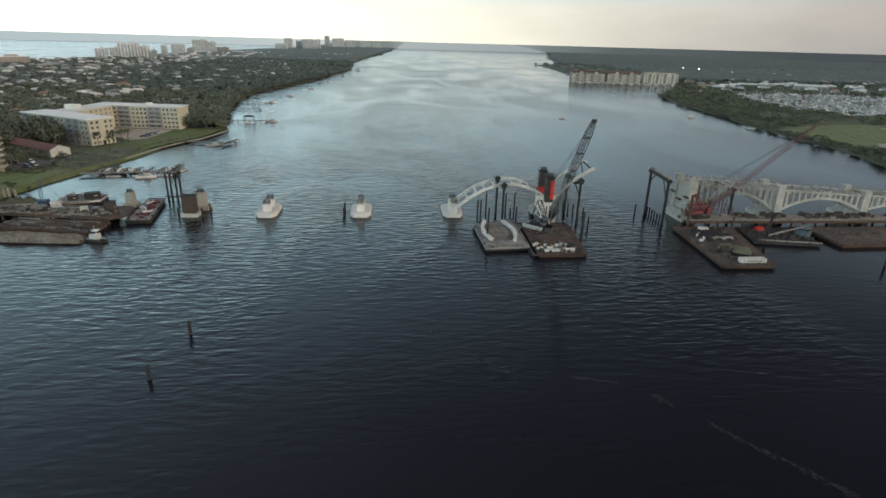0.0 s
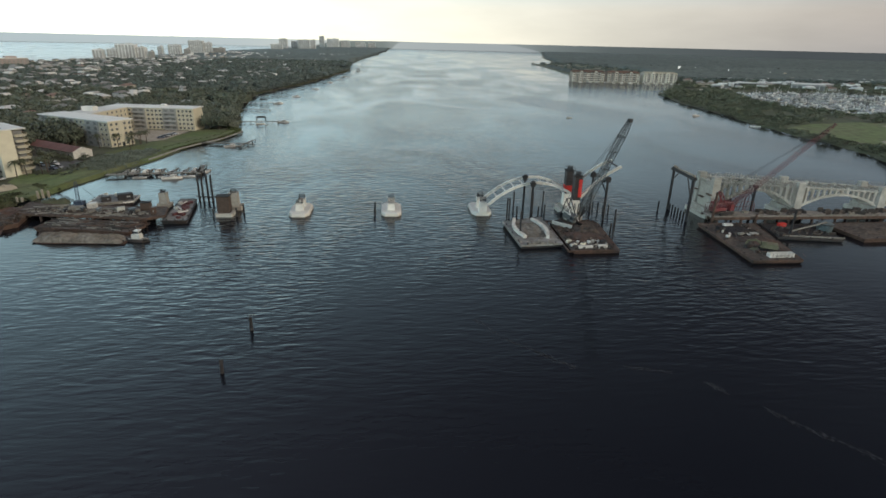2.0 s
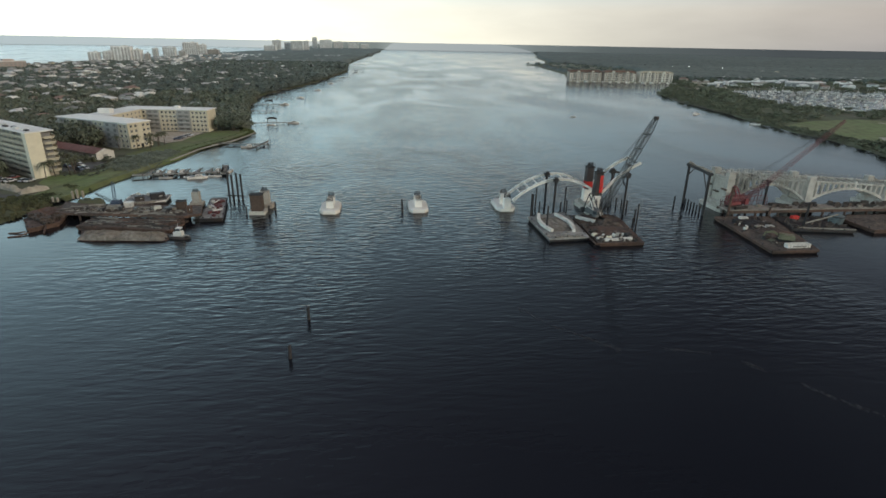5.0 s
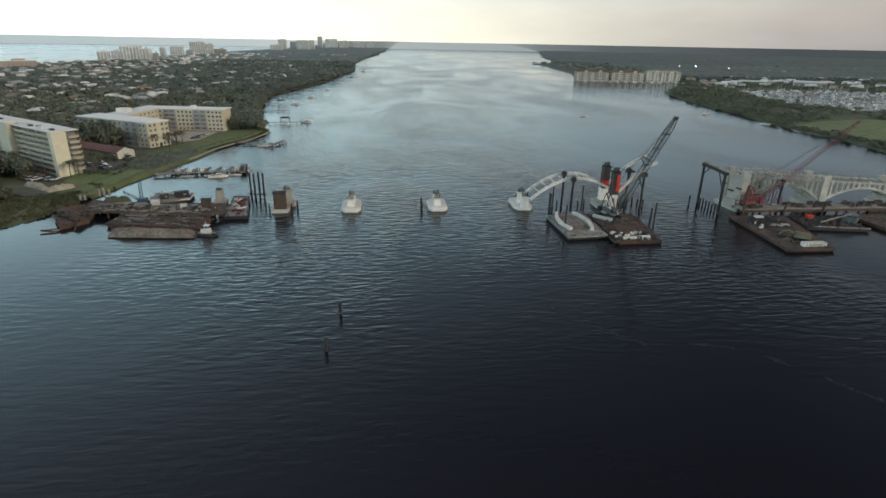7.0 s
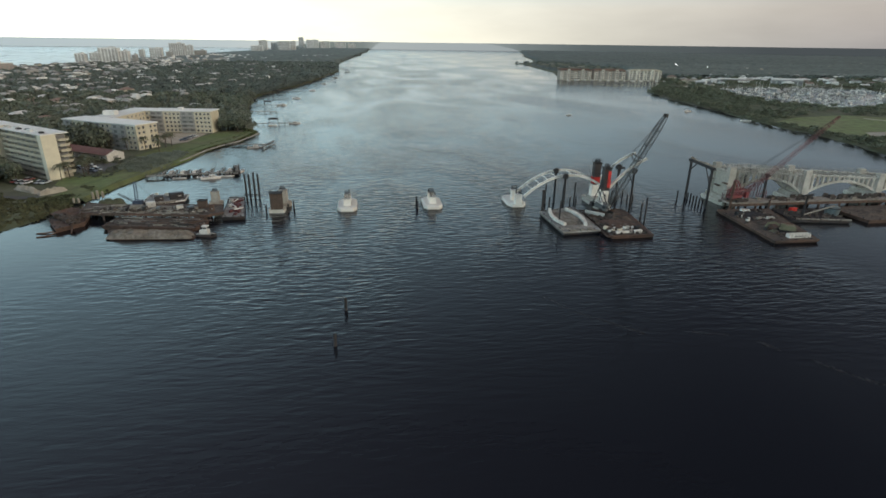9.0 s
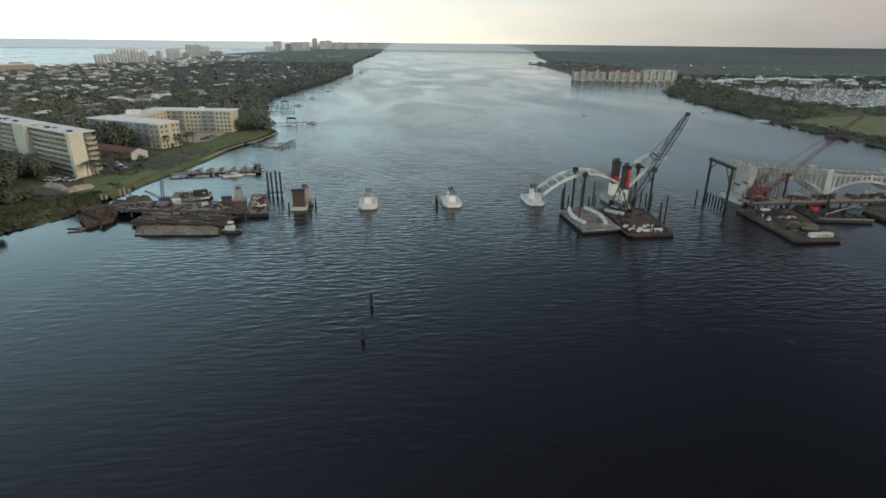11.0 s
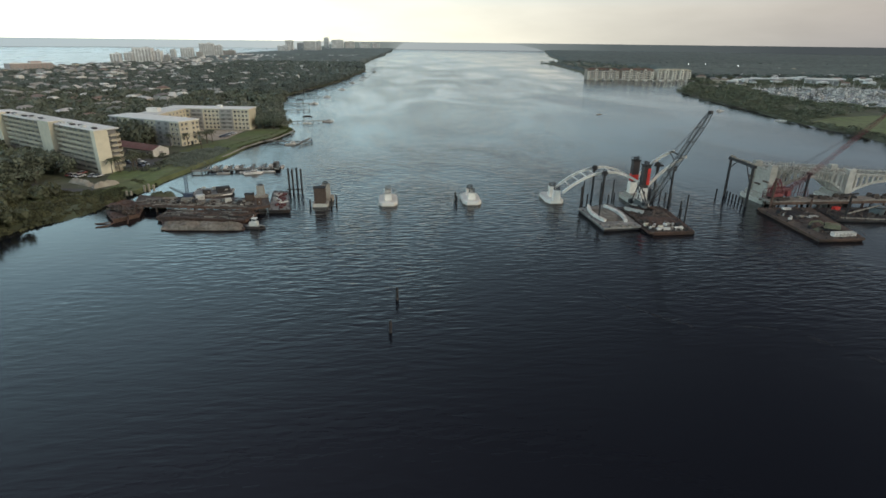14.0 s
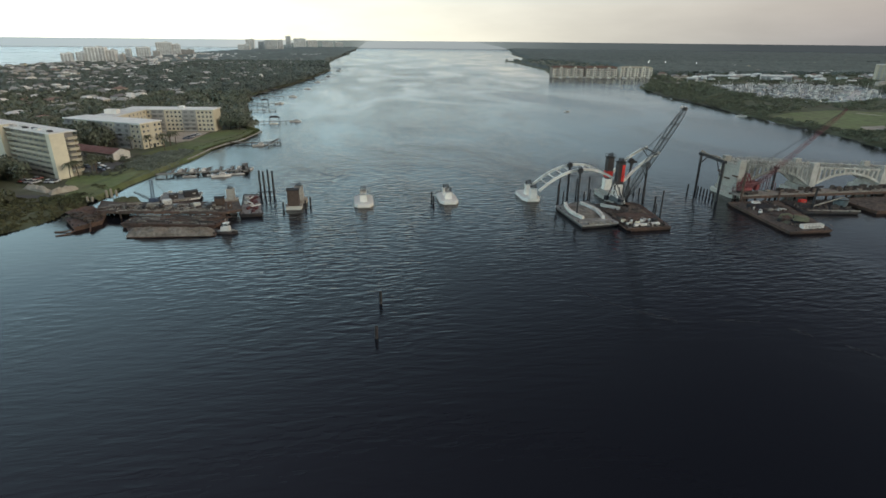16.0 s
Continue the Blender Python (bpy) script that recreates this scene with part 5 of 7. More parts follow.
for k in range(70):
    cube(bm, rng.uniform(70.8, 83), rng.uniform(-32, -12), 1.28, rng.uniform(0.2, 0.9), rng.uniform(0.15, 0.6), rng.uniform(0.1, 0.3), rng.uniform(0, 180), rng.uniform(0.7, 1.0))
tagged(part("deck_litter", bm, "pale_litter"), "scattered pale offcuts, blocks and scrap on the barge decks", "scrap", kind="stuff")

# red crane on the trestle
rc = thing("crawler_crane", "dark red crawler crane on the trestle end", "crane", pose(149.0, -8.5, 3.0, 0, 0, 14))
for s in (-1, 1):
    bm = cube(B(), 0, s * 2.0, 0, 6.4, 0.9, 1.1)
    bmesh.ops.bevel(bm, geom=bm.edges[:], offset=0.25, segments=2, affect="EDGES")
    part("track", bm, "steel_dark", rc)
part("turntable", tube(B(), (0, 0, 1.0), (0, 0, 1.5), 1.4, n=14), "steel_dark", rc)
part("machinery_house", cube(B(), -1.6, 0, 1.5, 4.4, 2.5, 1.2, taper=0.92), "red_crane", rc, "low dark red machinery house")
part("counterweight", cube(B(), -4.4, 0, 1.4, 1.0, 3.0, 1.1), "dull_red", rc)
c_ = part("cab", cube(B(), 2.4, -1.4, 1.5, 1.8, 1.2, 2.1, taper=0.9), "red_crane", rc)
part("cab_window", cube(B(), 3.3, -1.4, 2.3, 0.12, 1.0, 1.0), "glass_dark", c_)
bm = B()
for s in (-1, 1):
    tube(bm, (1.5, s * 0.9, 1.8), (-2.5, s * 0.8, 8.0), 0.22, n=6)
    tube(bm, (-3.6, s * 1.2, 3.4), (-2.5, s * 0.8, 8.0), 0.18, n=6)
tube(bm, (-2.5, -0.9, 8.0), (-2.5, 0.9, 8.0), 0.22, n=6)
part("mast_gantry", bm, "red_crane", rc)
M4 = rc.matrix_basis.inverted()
FOOT, TIP = M4 @ Vector((151.5, -8.0, 5.0)), M4 @ Vector((183.0, -9.0, 34.8))
part("boom", lattice(B(), FOOT, TIP, 1.4, 1.0, 26, 0.06), "red_boom", rc, "dark red lattice boom")
HEEL = M4 @ Vector((145.6, -9.0, 4.4))
part("spare_boom", lattice(B(), HEEL, M4 @ Vector((158.2, -8.4, 11.4)), 1.5, 1.2, 7, 0.08), "dull_red", rc, "short heavy red lattice section")
bm = B()
for k in range(6):
    xx = -4.8 + 1.5 * k
    for s in (-1, 1):
        tube(bm, (xx, s * 1.5, 2.6), (xx + 0.5, s * 1.3, 4.6 + 0.5 * (k % 2)), 0.13, n=5)
    tube(bm, (xx + 0.5, -1.3, 4.4), (xx + 0.5, 1.3, 4.4), 0.12, n=5)
    tube(bm, (xx, -1.5, 2.7), (xx + 2.0, -1.3, 4.5), 0.11, n=5)
for s in (-1, 1):
    tube(bm, (-4.6, s * 1.4, 4.4), (3.6, s * 1.4, 4.4), 0.14, n=5)
part("guard_frame", bm, "red_crane", rc, "red tubular frame over the machinery")
bm = B()
for s in (-0.5, 0.5):
    tube(bm, (-2.5, s, 8.0), (TIP.x, TIP.y + s * 0.5, TIP.z), 0.05, n=4)
part("pendant_line", bm, "steel_dark", rc)
bm = B()
for k in range(26):
    x, y = 144.5 + 0.72 * k + rng.uniform(-0.3, 0.3), rng.uniform(-6.6, -4.4)
    tube(bm, (x, y, 3.0), (x + rng.uniform(-0.4, 0.7), y, rng.uniform(5.0, 9.2)), rng.uniform(0.07, 0.15), n=5)
for z in (4.6, 6.4):
    tube(bm, (144.5, -5.6, z), (162.5, -5.6, z + 0.3), 0.09, n=5)
tagged(part("upright_bars", bm, "dull_red"), "tangle of rusty red upright bars beside the crane", "bars", kind="stuff")

BD = [(157.5, -27.5), (177.5, -31.0), (182.0, -15.5), (160.5, -13.6)]
barge("work_raft", BD, "hull_dark", "hull_dark", "dark low raft moored by the trestle", 0.8)
box_item("pump_unit", 166.2, -17.0, 0.89, 2.6, 1.5, 1.2, "red_form", "bright red pump unit on the raft", "pump", 6)
dm = thing("derrick_mast", "dark derrick mast with crossbar on the raft", "mast", pose(163.8, -24.5, 0.88))
part("mast", tube(B(), (0, 0, 0), (0.4, 0, 8.2), 0.4, 0.34, 8), "steel_dark", dm)
part("crossbar", sweep(B(), [(-1.8, 0.3, 8.0), (2.2, -0.3, 8.5)], 0.6, 0.5), "steel_dark", dm)
part("boom", tube(B(), (0.3, 0, 1.0), (13.0, 1.0, 3.6), 0.28, n=6), "planks", dm)
bm = tube(B(), (0, 0, 0), (0, 0, 2.6), 2.2, 2.6, 18)
tube(bm, (0, 0, 2.6), (0, 0, 3.4), 2.6, 1.2, 18)
hp = thing("mixing_drum", "grey-blue steel drum on the raft", "drum", pose(178.0, -22.0, 0.88))
part("drum", bm, "drum_teal", hp)
part("drum_rim", tube(B(), (0, 0, 2.5), (0, 0, 2.75), 2.75, n=18), "steel_dark", hp)
for k in range(3):
    a = 2.094 * k
    part("drum_foot", cube(B(), 2.0 * math.cos(a), 2.0 * math.sin(a), 0, 0.4, 0.4, 0.6), "steel_dark", hp)
bm = tube(B(), (160.5, -26.5, 1.0), (178.5, -30.4, 1.2), 0.3, n=6)
solo("fender_boom", bm, "planks", "pale boom along the raft's edge", "boom")
barge("deck_barge", [(184.5, -31.5), (214, -30.5), (214, -14.5), (183.5, -15)], "rust_deck", "rust", "brown barge lying along the trestle", 1.2)
barge("deck_barge", [(217, -28), (250, -27), (250, -14.5), (217, -14.5)], "rust_deck", "rust", "brown barge lying along the trestle", 1.2)
heap("soil_mound", 199, -22, 1.29, 22, 10, 1.2, "rust_deck", "low brown soil heap on a barge", 0)

# ---- work yard on the east side ----
yd = thing("work_platform", "weathered brown work platform on piles by the bank", "platform", pose(0, 0, 0))
YD = [(-93.0, 12.0), (-90.0, -1.0), (-46.5, -7.6), (-42.2, -4.4), (-44.7, 5.0), (-86.0, 9.0)]
part("deck", prism(B(), YD, 2.0, 2.55), "rust_deck", yd)
for a, b in zip(YD, YD[1:] + YD[:1]):
    part("edge_beam", sweep(B(), [(*a, 2.3), (*b, 2.3)], 0.4, 0.8), "rust", yd)
for k in range(8):
    for f in (0.0, 1.0):
        x = -88 + 5.8 * k
        y = (-1.2 - 0.145 * (x + 90)) + 0.6 + f * 6.5
        part("pile_leg", tube(B(), (x, y, -2), (x, y, 2.1), 0.35, n=8), "rust", yd)
barge("deck_barge", [(-77.5, -12.2), (-47.6, -18.2), (-45.4, -11.9), (-47.8, -8.6), (-76.0, -3.4)], "rust_deck", "rust", "brown flat barge moored against the work platform", 1.4)
barge("hopper_barge", [(-76.5, -12.6), (-71.8, -22.9), (-46.8, -24.6), (-46.8, -18.4)], "rust_deck", "rust", "long low hopper barge heaped with grey spoil", 0.25, 0.1)
heap("spoil_mound", -60.0, -20.9, 0.3, 26.0, 6.4, 2.1, "spoil", "long rounded grey heap of dredged spoil on the barge", -4.5, "spoil")
heap("spoil_mound", -69.5, -18.6, 0.3, 9.0, 7.0, 1.4, "spoil", "lumpy end of the grey spoil heap", 12, "spoil")
barge("ramp_barge", [(-98.6, -3.6), (-91.2, -14.5), (-85.5, -8.0), (-88.3, 2.6)], "rust", "rust", "rust-red ramp barge run up on the bank", 1.3)
barge("flat_barge", [(-75.5, 10.7), (-61.3, 17.6), (-62.3, 25.5), (-76.6, 26.6)], "grey_deck", "hull_dark", "flat barge with a white rim behind the platform", 1.2, 0.3, "white_paint")
barge("supply_barge", [(-42.4, -6.4), (-34.9, -6.0), (-39.8, 19.6), (-45.6, 19.8)], "grey_deck", "hull_dark", "grey supply barge loaded with red and white gear", 1.2)
bm = B()
for k in range(26):
    f = rng.random()
    x, y = -38.8 - 3.2 * f + rng.uniform(-1.6, 1.6), -3.5 + 20 * f
    cube(bm, x, y, 1.28, rng.uniform(0.5, 1.3), rng.uniform(0.6, 2.2), rng.uniform(0.3, 0.9), rng.uniform(-30, 30))
tagged(part("red_gear", bm, "dull_red"), "dull red steel gear stacked on the supply barge", "gear", kind="stuff")
for x, y, t_ in ((-38.0, 0.5, 20), (-40.8, 5.0, 130), (-41.4, 11.0, 65)):
    box_item("gear_case", x - 1.6, y + 1.2, 1.29, 1.4, 1.0, 1.0, "concrete", "grey gear case on the supply barge", "case", t_)
    solo("pipe", tube(B(), (-1.5, 0, 0), (1.5, 0, 0.4), 0.22, n=8), "white_paint", "white pipe lying on the supply barge", "pipe", pose(x, y, 2.1, 0, 0, t_), "pipes on the supply barge")

tg = thing("tugboat", "small white tugboat with a dark hull beside the hopper barge", "boat", pose(-43.4, -22.0, 0, 0, 0, -12) @ Matrix.Scale(0.8, 4))
part("hull", prism(B(), [(-3.6, -1.5), (2.0, -1.5), (4.0, 0), (2.0, 1.5), (-3.6, 1.5)], -0.5, 1.0, 1.08), "hull_dark", tg)
part("deck", prism(B(), [(-3.5, -1.4), (2.0, -1.4), (3.8, 0), (2.0, 1.4), (-3.5, 1.4)], 1.004, 1.12), "grey_deck", tg)
part("deckhouse", cube(B(), -0.6, 0, 1.1, 3.4, 2.0, 1.6), "white_paint", tg)
wh_ = part("wheelhouse", cube(B(), -0.1, 0, 2.7, 1.9, 1.7, 1.5, taper=0.92), "white_paint", tg)
part("wheelhouse_window", cube(B(), 0.88, 0, 3.2, 0.1, 1.4, 0.7), "glass_dark", wh_)
for s in (-1, 1):
    part("wheelhouse_window", cube(B(), -0.1, s * 0.84, 3.2, 1.4, 0.1, 0.7), "glass_dark", wh_)
part("wheelhouse_roof", cube(B(), -0.1, 0, 4.2, 2.2, 2.0, 0.15), "white_paint", wh_)
part("funnel", tube(B(), (-1.9, 0, 2.7), (-2.0, 0, 4.0), 0.35, 0.3, 10), "steel_dark", tg)
part("mast", tube(B(), (-0.4, 0, 4.3), (-0.4, 0, 6.0), 0.06, n=6), "white_paint", tg)
for s in (-1, 1):
    part("bow_fender", cube(B(), 2.9, s * 0.9, 0.4, 1.2, 0.35, 0.9, -s * 36), "tyre", tg)

bc = thing("lattice_crane", "small dark blue lattice crane on the work platform", "crane", pose(-73.6, 5.6, 2.55))
part("crawler_base", cube(B(), 0, 0, 0, 4.0, 3.4, 1.0), "steel_dark", bc)
part("machinery_house", cube(B(), 0.4, 0, 1.0, 3.0, 2.2, 1.3, taper=0.95), "blue_crane", bc)
part("mast", lattice(B(), (0.0, 0, 1.2), (0.3, 0.2, 8.8), 0.9, 0.8, 8, 0.07), "blue_crane", bc)
part("boom", lattice(B(), (-0.5, 0, 1.6), (-5.6, -0.5, 4.8), 0.7, 0.5, 5, 0.05), "steel_dark", bc)
part("pendant_line", tube(B(), (0.3, 0.2, 8.8), (-5.6, -0.5, 4.8), 0.05, n=4), "steel_dark", bc)
part("stay_line", tube(B(), (0.3, 0.2, 8.8), (6.5, 2.0, 0.6), 0.05, n=4), "steel_dark", bc)
box_item("site_cabin", -68.6, 4.2, 2.55, 2.8, 1.8, 1.9, "white_paint", "small white site cabin on the work platform", "cabin", 12)
box_item("site_cabin", -72.2, 1.2, 2.55, 4.0, 2.0, 1.6, "planks", "low grey-brown container on the work platform", "cabin", 4)
box_item("equipment_box", -57.5, -0.2, 2.55, 2.2, 1.6, 1.6, "concrete", "small grey equipment box on the platform", "box", 20)
box_item("equipment_box", -46.0, -3.4, 2.55, 1.4, 1.4, 2.4, "rust", "upright rusty equipment locker at the platform's end", "box", 0)
box_item("dark_tank", -65.0, 20.0, 1.29, 5.0, 2.4, 2.2, "steel_dark", "dark steel tank on the white-sided barge", "tank", 26)
box_item("dark_tank", -70.5, 17.5, 1.29, 3.0, 2.2, 1.8, "hull_dark", "dark deck house on the white-sided barge", "deck house", 20)
for k in range(3):
    box_item("concrete_block", -73.5 + 3.9 * k, 23.8 - 0.3 * k, 1.29, 1.1, 1.0, 1.2, "concrete", "pale block standing on the flat barge", "block", 5 * k, "blocks on the barge")
for x, y, h in ((-93.8, 18.3, 3.2), (-92.2, 18.4, 3.8), (-91.0, 19.7, 2.9), (-99.6, 16.0, 1.6), (-97.9, 15.9, 1.5)):
    p = thing("cement_silo", "pale upright cement silo beside the yard", "silo", pose(x, y, 1.4), "silos")
    part("silo_body", tube(B(), (0, 0, 0.8 if h > 2 else 0.2), (0, 0, h), 0.44, n=12), "gallery_wall", p)
    part("silo_top", tube(B(), (0, 0, h), (0, 0, h + 0.4), 0.5, 0.2, 12), "gallery_wall", p)
    for s in (-1, 1):
        part("silo_leg", cube(B(), s * 0.4, 0, 0, 0.16, 0.16, 0.9), "steel_dark", p)
heap("brush_mound", -86.0, 14.0, 1.2, 9, 5, 2.6, "leaf_olive", "dark green heap of cleared brush by the yard", 30, "brush")
heap("earth_mound", -95.0, 4.0, 0.9, 12, 9, 1.6, "rust", "red-brown earth mound at the water's edge", -40, "earth")
bm = B()
for k in range(22):
    x, y = rng.uniform(-84, -49), rng.uniform(0.5, 4.5)
    y -= 0.145 * (x + 90) + 0.0
    cube(bm, x, y + 1.2, 2.55, rng.uniform(0.5, 3.5), rng.uniform(0.3, 1.2), rng.uniform(0.15, 0.7), rng.uniform(0, 180))
tagged(part("yard_clutter", bm, "planks"), "timber, pipe and crates scattered on the platform", "clutter", kind="stuff")
bm = B()
for k in range(34):
    x, y = rng.uniform(-74, -50), rng.uniform(-14.5, -6.5)
    a = rng.uniform(-0.5, 0.5)
    L_ = rng.uniform(1.5, 7)
    tube(bm, (x, y, 1.6), (x + L_ * math.cos(a), y + L_ * math.sin(a), 1.6 + rng.uniform(0, 0.5)), rng.uniform(0.1, 0.25), n=5)
tagged(part("barge_clutter", bm, "rust"), "rusty pipe and timber lying on the flat barge", "clutter", kind="stuff")
bm, bm_pale = B(), B()
for k in range(130):
    x = rng.uniform(-88, -49)
    y = -0.8 - 0.15 * (x + 90) + rng.uniform(0.5, 8.6 - 0.10 * (x + 88))
    cube(rng.choice((bm, bm_pale)), x, y, 2.53, rng.uniform(1.0, 6.5), rng.uniform(0.12, 0.5), rng.uniform(0.08, 0.4), rng.choice((-8.5, -8.5, 20)) + rng.uniform(-9, 9))
for k in range(45):
    x = rng.uniform(-86, -50)
    y = 0.4 - 0.15 * (x + 90) + rng.uniform(0.5, 7.0 - 0.10 * (x + 88))
    cube(bm, x, y, 2.53, rng.uniform(0.4, 1.6), rng.uniform(0.3, 1.0), rng.uniform(0.3, 1.1), rng.uniform(0, 180), rng.uniform(0.6, 1.0))
for k in range(100):
    f, g = rng.random(), rng.random()
    x, y = -75 + 24 * f, -11.6 - 5 * f + 7.2 * g
    cube(rng.choice((bm, bm, bm_pale)), x, y, 1.45, rng.uniform(1.0, 8.0), rng.uniform(0.15, 0.5), rng.uniform(0.1, 0.6), -11 + rng.uniform(-7, 7))
for k in range(110):
    f, g = rng.random(), rng.random()
    x, y = -96.5 + 9.5 * f, -3.0 - 9.0 * f * (1 - g) + 3.5 * f * g
    cube(bm, x, y, 1.2 + rng.uniform(0, 1.2), rng.uniform(0.4, 3.0), rng.uniform(0.2, 0.8), rng.uniform(0.15, 0.9), rng.uniform(0, 180), rng.uniform(0.6, 1.0))
tagged(part("yard_timber", bm_pale, "planks"), "long grey-brown timbers lying on the yard and its barge", "timber", kind="stuff")
tagged(part("yard_scrap", bm, "litter"), "dark scrap, chain and offcuts over the yard and its barges", "scrap", kind="stuff")
heap("debris_mound", -92.0, -6.0, 1.2, 8, 6, 0.8, "rust", "rust-red pile of broken timber and scrap on the ramp barge", 35, "debris")
for pts in ([(-92, -14.4, 0.5), (-94.5, -14.8, 0.2), (-97, -14.6, 0.08)], [(-90.5, -15, 0.6), (-92, -17.5, 0.2), (-95, -18.5, 0.08)], [(-88.5, -9, 1.5), (-86, -16, 0.4)]):
    solo("loose_pipe", sweep(B(), pts, 0.35, 0.35), "rust", "bent rusty pipe trailing into the water", "pipe", group="trailing pipes")


for k in range(9):
    x = rng.uniform(-85, -50)
    box_item("gear_case", x, rng.uniform(0.2, 5.0) - 0.12 * (x + 88), 2.55, rng.uniform(0.8, 2.6), rng.uniform(0.7, 1.5), rng.uniform(0.6, 1.8), rng.choice(("steel_dark", "rust", "crane_grey", "planks", "hull_dark")), "weathered gear case on the work platform", "case", rng.uniform(0, 90), "gear cases on the platform")
for x, y, a, L_ in ((-70.5, 12.5, 28, 7), (-66.5, 13.8, 33, 6), (-80.0, 6.5, 15, 5), (-64.0, 2.5, -10, 6)):
    solo("steel_beam", cube(B(), 0, 0, 0, L_, 0.5, 0.6), "planks", "grey steel beam stacked in the yard", "beam", pose(x, y, 1.3 if y > 10 else 2.56, 0, 0, a), "beams in the yard")


# ---- river docks and boats ----
def dock(a, b, width=2.0, step=4.0, label="weathered grey timber dock on posts", house=False):
    a, b = Vector((*a, 0)), Vector((*b, 0))
    L_ = (b - a).length
    p = thing("dock", label, "dock", pose(a.x, a.y, 0, 0, 0, math.degrees(math.atan2(b.y - a.y, b.x - a.x))), "docks")
    part("deck", cube(B(), L_ / 2, 0, 1.1, L_, width, 0.25), "planks", p)
    n = max(2, int(L_ / step))
    for k in range(n + 1):
        for s in (-1, 1):
            part("post", tube(B(), (L_ * k / n, s * (width / 2 + 0.15), -1), (L_ * k / n, s * (width / 2 + 0.15), 1.8), 0.14, n=6), "timber", p)
    if house:
        for sx in (-1, 1):
            for sy in (-1, 1):
                part("roof_post", tube(B(), (L_ * 0.62 + sx * 3, sy * 2.0, 1.2), (L_ * 0.62 + sx * 3, sy * 2.0, 4.2), 0.15, n=6), "timber", p)
        part("roof", prism(B(), [(L_ * 0.62 - 3.8, -2.8), (L_ * 0.62 + 3.8, -2.8), (L_ * 0.62 + 3.8, 2.8), (L_ * 0.62 - 3.8, 2.8)], 4.2, 5.2, 0.45), "timber", p)
    return p


def boat_model(name, L_, label, mast=False, cabin=True):
    p = thing(name, label, "boat", pose(0, 0, -50), "boats")
    w = L_ * 0.3
    part("hull", prism(B(), [(-L_ / 2, -w / 2), (L_ * 0.12, -w / 2), (L_ * 0.36, -w * 0.3), (L_ / 2, 0), (L_ * 0.36, w * 0.3), (L_ * 0.12, w / 2), (-L_ / 2, w / 2)], -0.3, L_ * 0.11, 1.06), "boat_white", p)
    part("cockpit", prism(B(), [(-L_ * 0.42, -w * 0.33), (-L_ * 0.1, -w * 0.33), (-L_ * 0.1, w * 0.33), (-L_ * 0.42, w * 0.33)], L_ * 0.11 + 0.004, L_ * 0.11 + 0.05), "planks", p)
    if cabin:
        c = part("cabin", cube(B(), L_ * 0.06, 0, L_ * 0.11, L_ * 0.36, w * 0.7, L_ * 0.11, taper=0.86), "boat_white", p)
        part("cabin_window", cube(B(), L_ * 0.06, 0, L_ * 0.145, L_ * 0.30, w * 0.70, L_ * 0.035), "glass_dark", c)
    if mast:
        part("mast", tube(B(), (L_ * 0.05, 0, L_ * 0.1), (L_ * 0.05, 0, L_ * 1.25), 0.12, 0.08, 6), "white_paint", p)
        part("boom", tube(B(), (L_ * 0.05, 0, L_ * 0.28), (-L_ * 0.36, 0, L_ * 0.28), 0.14, n=6), "boat_white", p)
    return p


dock((-90, 59.5), (-51, 65.0), 2.2, 4.0, "long grey timber dock with boat slips")
dock((-52.0, 61), (-55.5, 79), 2.2, 4.0, "cross dock at the end of the long dock")
for k in range(7):
    x = -84 + 5.0 * k
    dock((x, 61.6 + 0.14 * (x + 84)), (x - 0.8, 69.5 + 0.14 * (x + 84)), 1.0, 4.0, "narrow finger dock between boats")
dock((-74, 140.0), (-45.5, 137.0), 2.0, 4.0, "short grey timber dock by the lawn")
dock((-52, 127.5), (-48.0, 149.0), 1.6, 5.0, "cross dock with moored boat")
dock((-79, 224.5), (-48.5, 229.0), 1.8, 3.5, "timber dock with a roofed boat shelter", True)
BANK = [p for p in LEFT_LAND[:32] if p[1] > 90]


def bank_x(y):
    return float(np.interp(y, [p[1] for p in BANK], [p[0] for p in BANK]))


for y, x0, L_, hh in ((300, -100, 30, 0), (352, -106, 36, 1), (420, -104, 40, 0), (470, -98, 30, 1), (520, -92, 34, 0), (560, -88, 30, 0), (640, -86, 34, 1), (700, -82, 38, 0), (780, -80, 40, 1), (860, -76, 36, 0), (960, -70, 44, 1), (1080, -62, 44, 0), (1220, -56, 50, 0), (1400, -48, 50, 1), (1650, -38, 60, 0), (1950, -28, 60, 0)):
    dock((bank_x(y) - 6, y), (bank_x(y) - 6 + L_, y + rng.uniform(-3, 3)), 2.0 if y < 700 else 3.0, 5.0, "grey timber dock reaching out from the wooded shore", bool(hh))

MOTOR = boat_model("motor_boat", 8.0, "white motor boat lying in the water")
YACHT = boat_model("sailing_boat", 10.5, "white sailing boat with a bare mast", True)
SKIFF = boat_model("skiff", 5.5, "small open skiff on the water", cabin=False)
CRUISER = boat_model("cabin_cruiser", 13.0, "large white cabin cruiser")
for k in range(7):
    x = -81.5 + 5.0 * k
    copy_thing(rng.choice((MOTOR, SKIFF, MOTOR)), pose(x, 66.0 + 0.14 * (x + 84), 0, 0, 0, rng.choice((90, 270))))
    if k % 2:
        copy_thing(SKIFF, pose(x + 1, 57.0 + 0.14 * (x + 84), 0, 0, 0, 5))
copy_thing(MOTOR, pose(-56.5, 133.0, 0, 0, 0, 15))
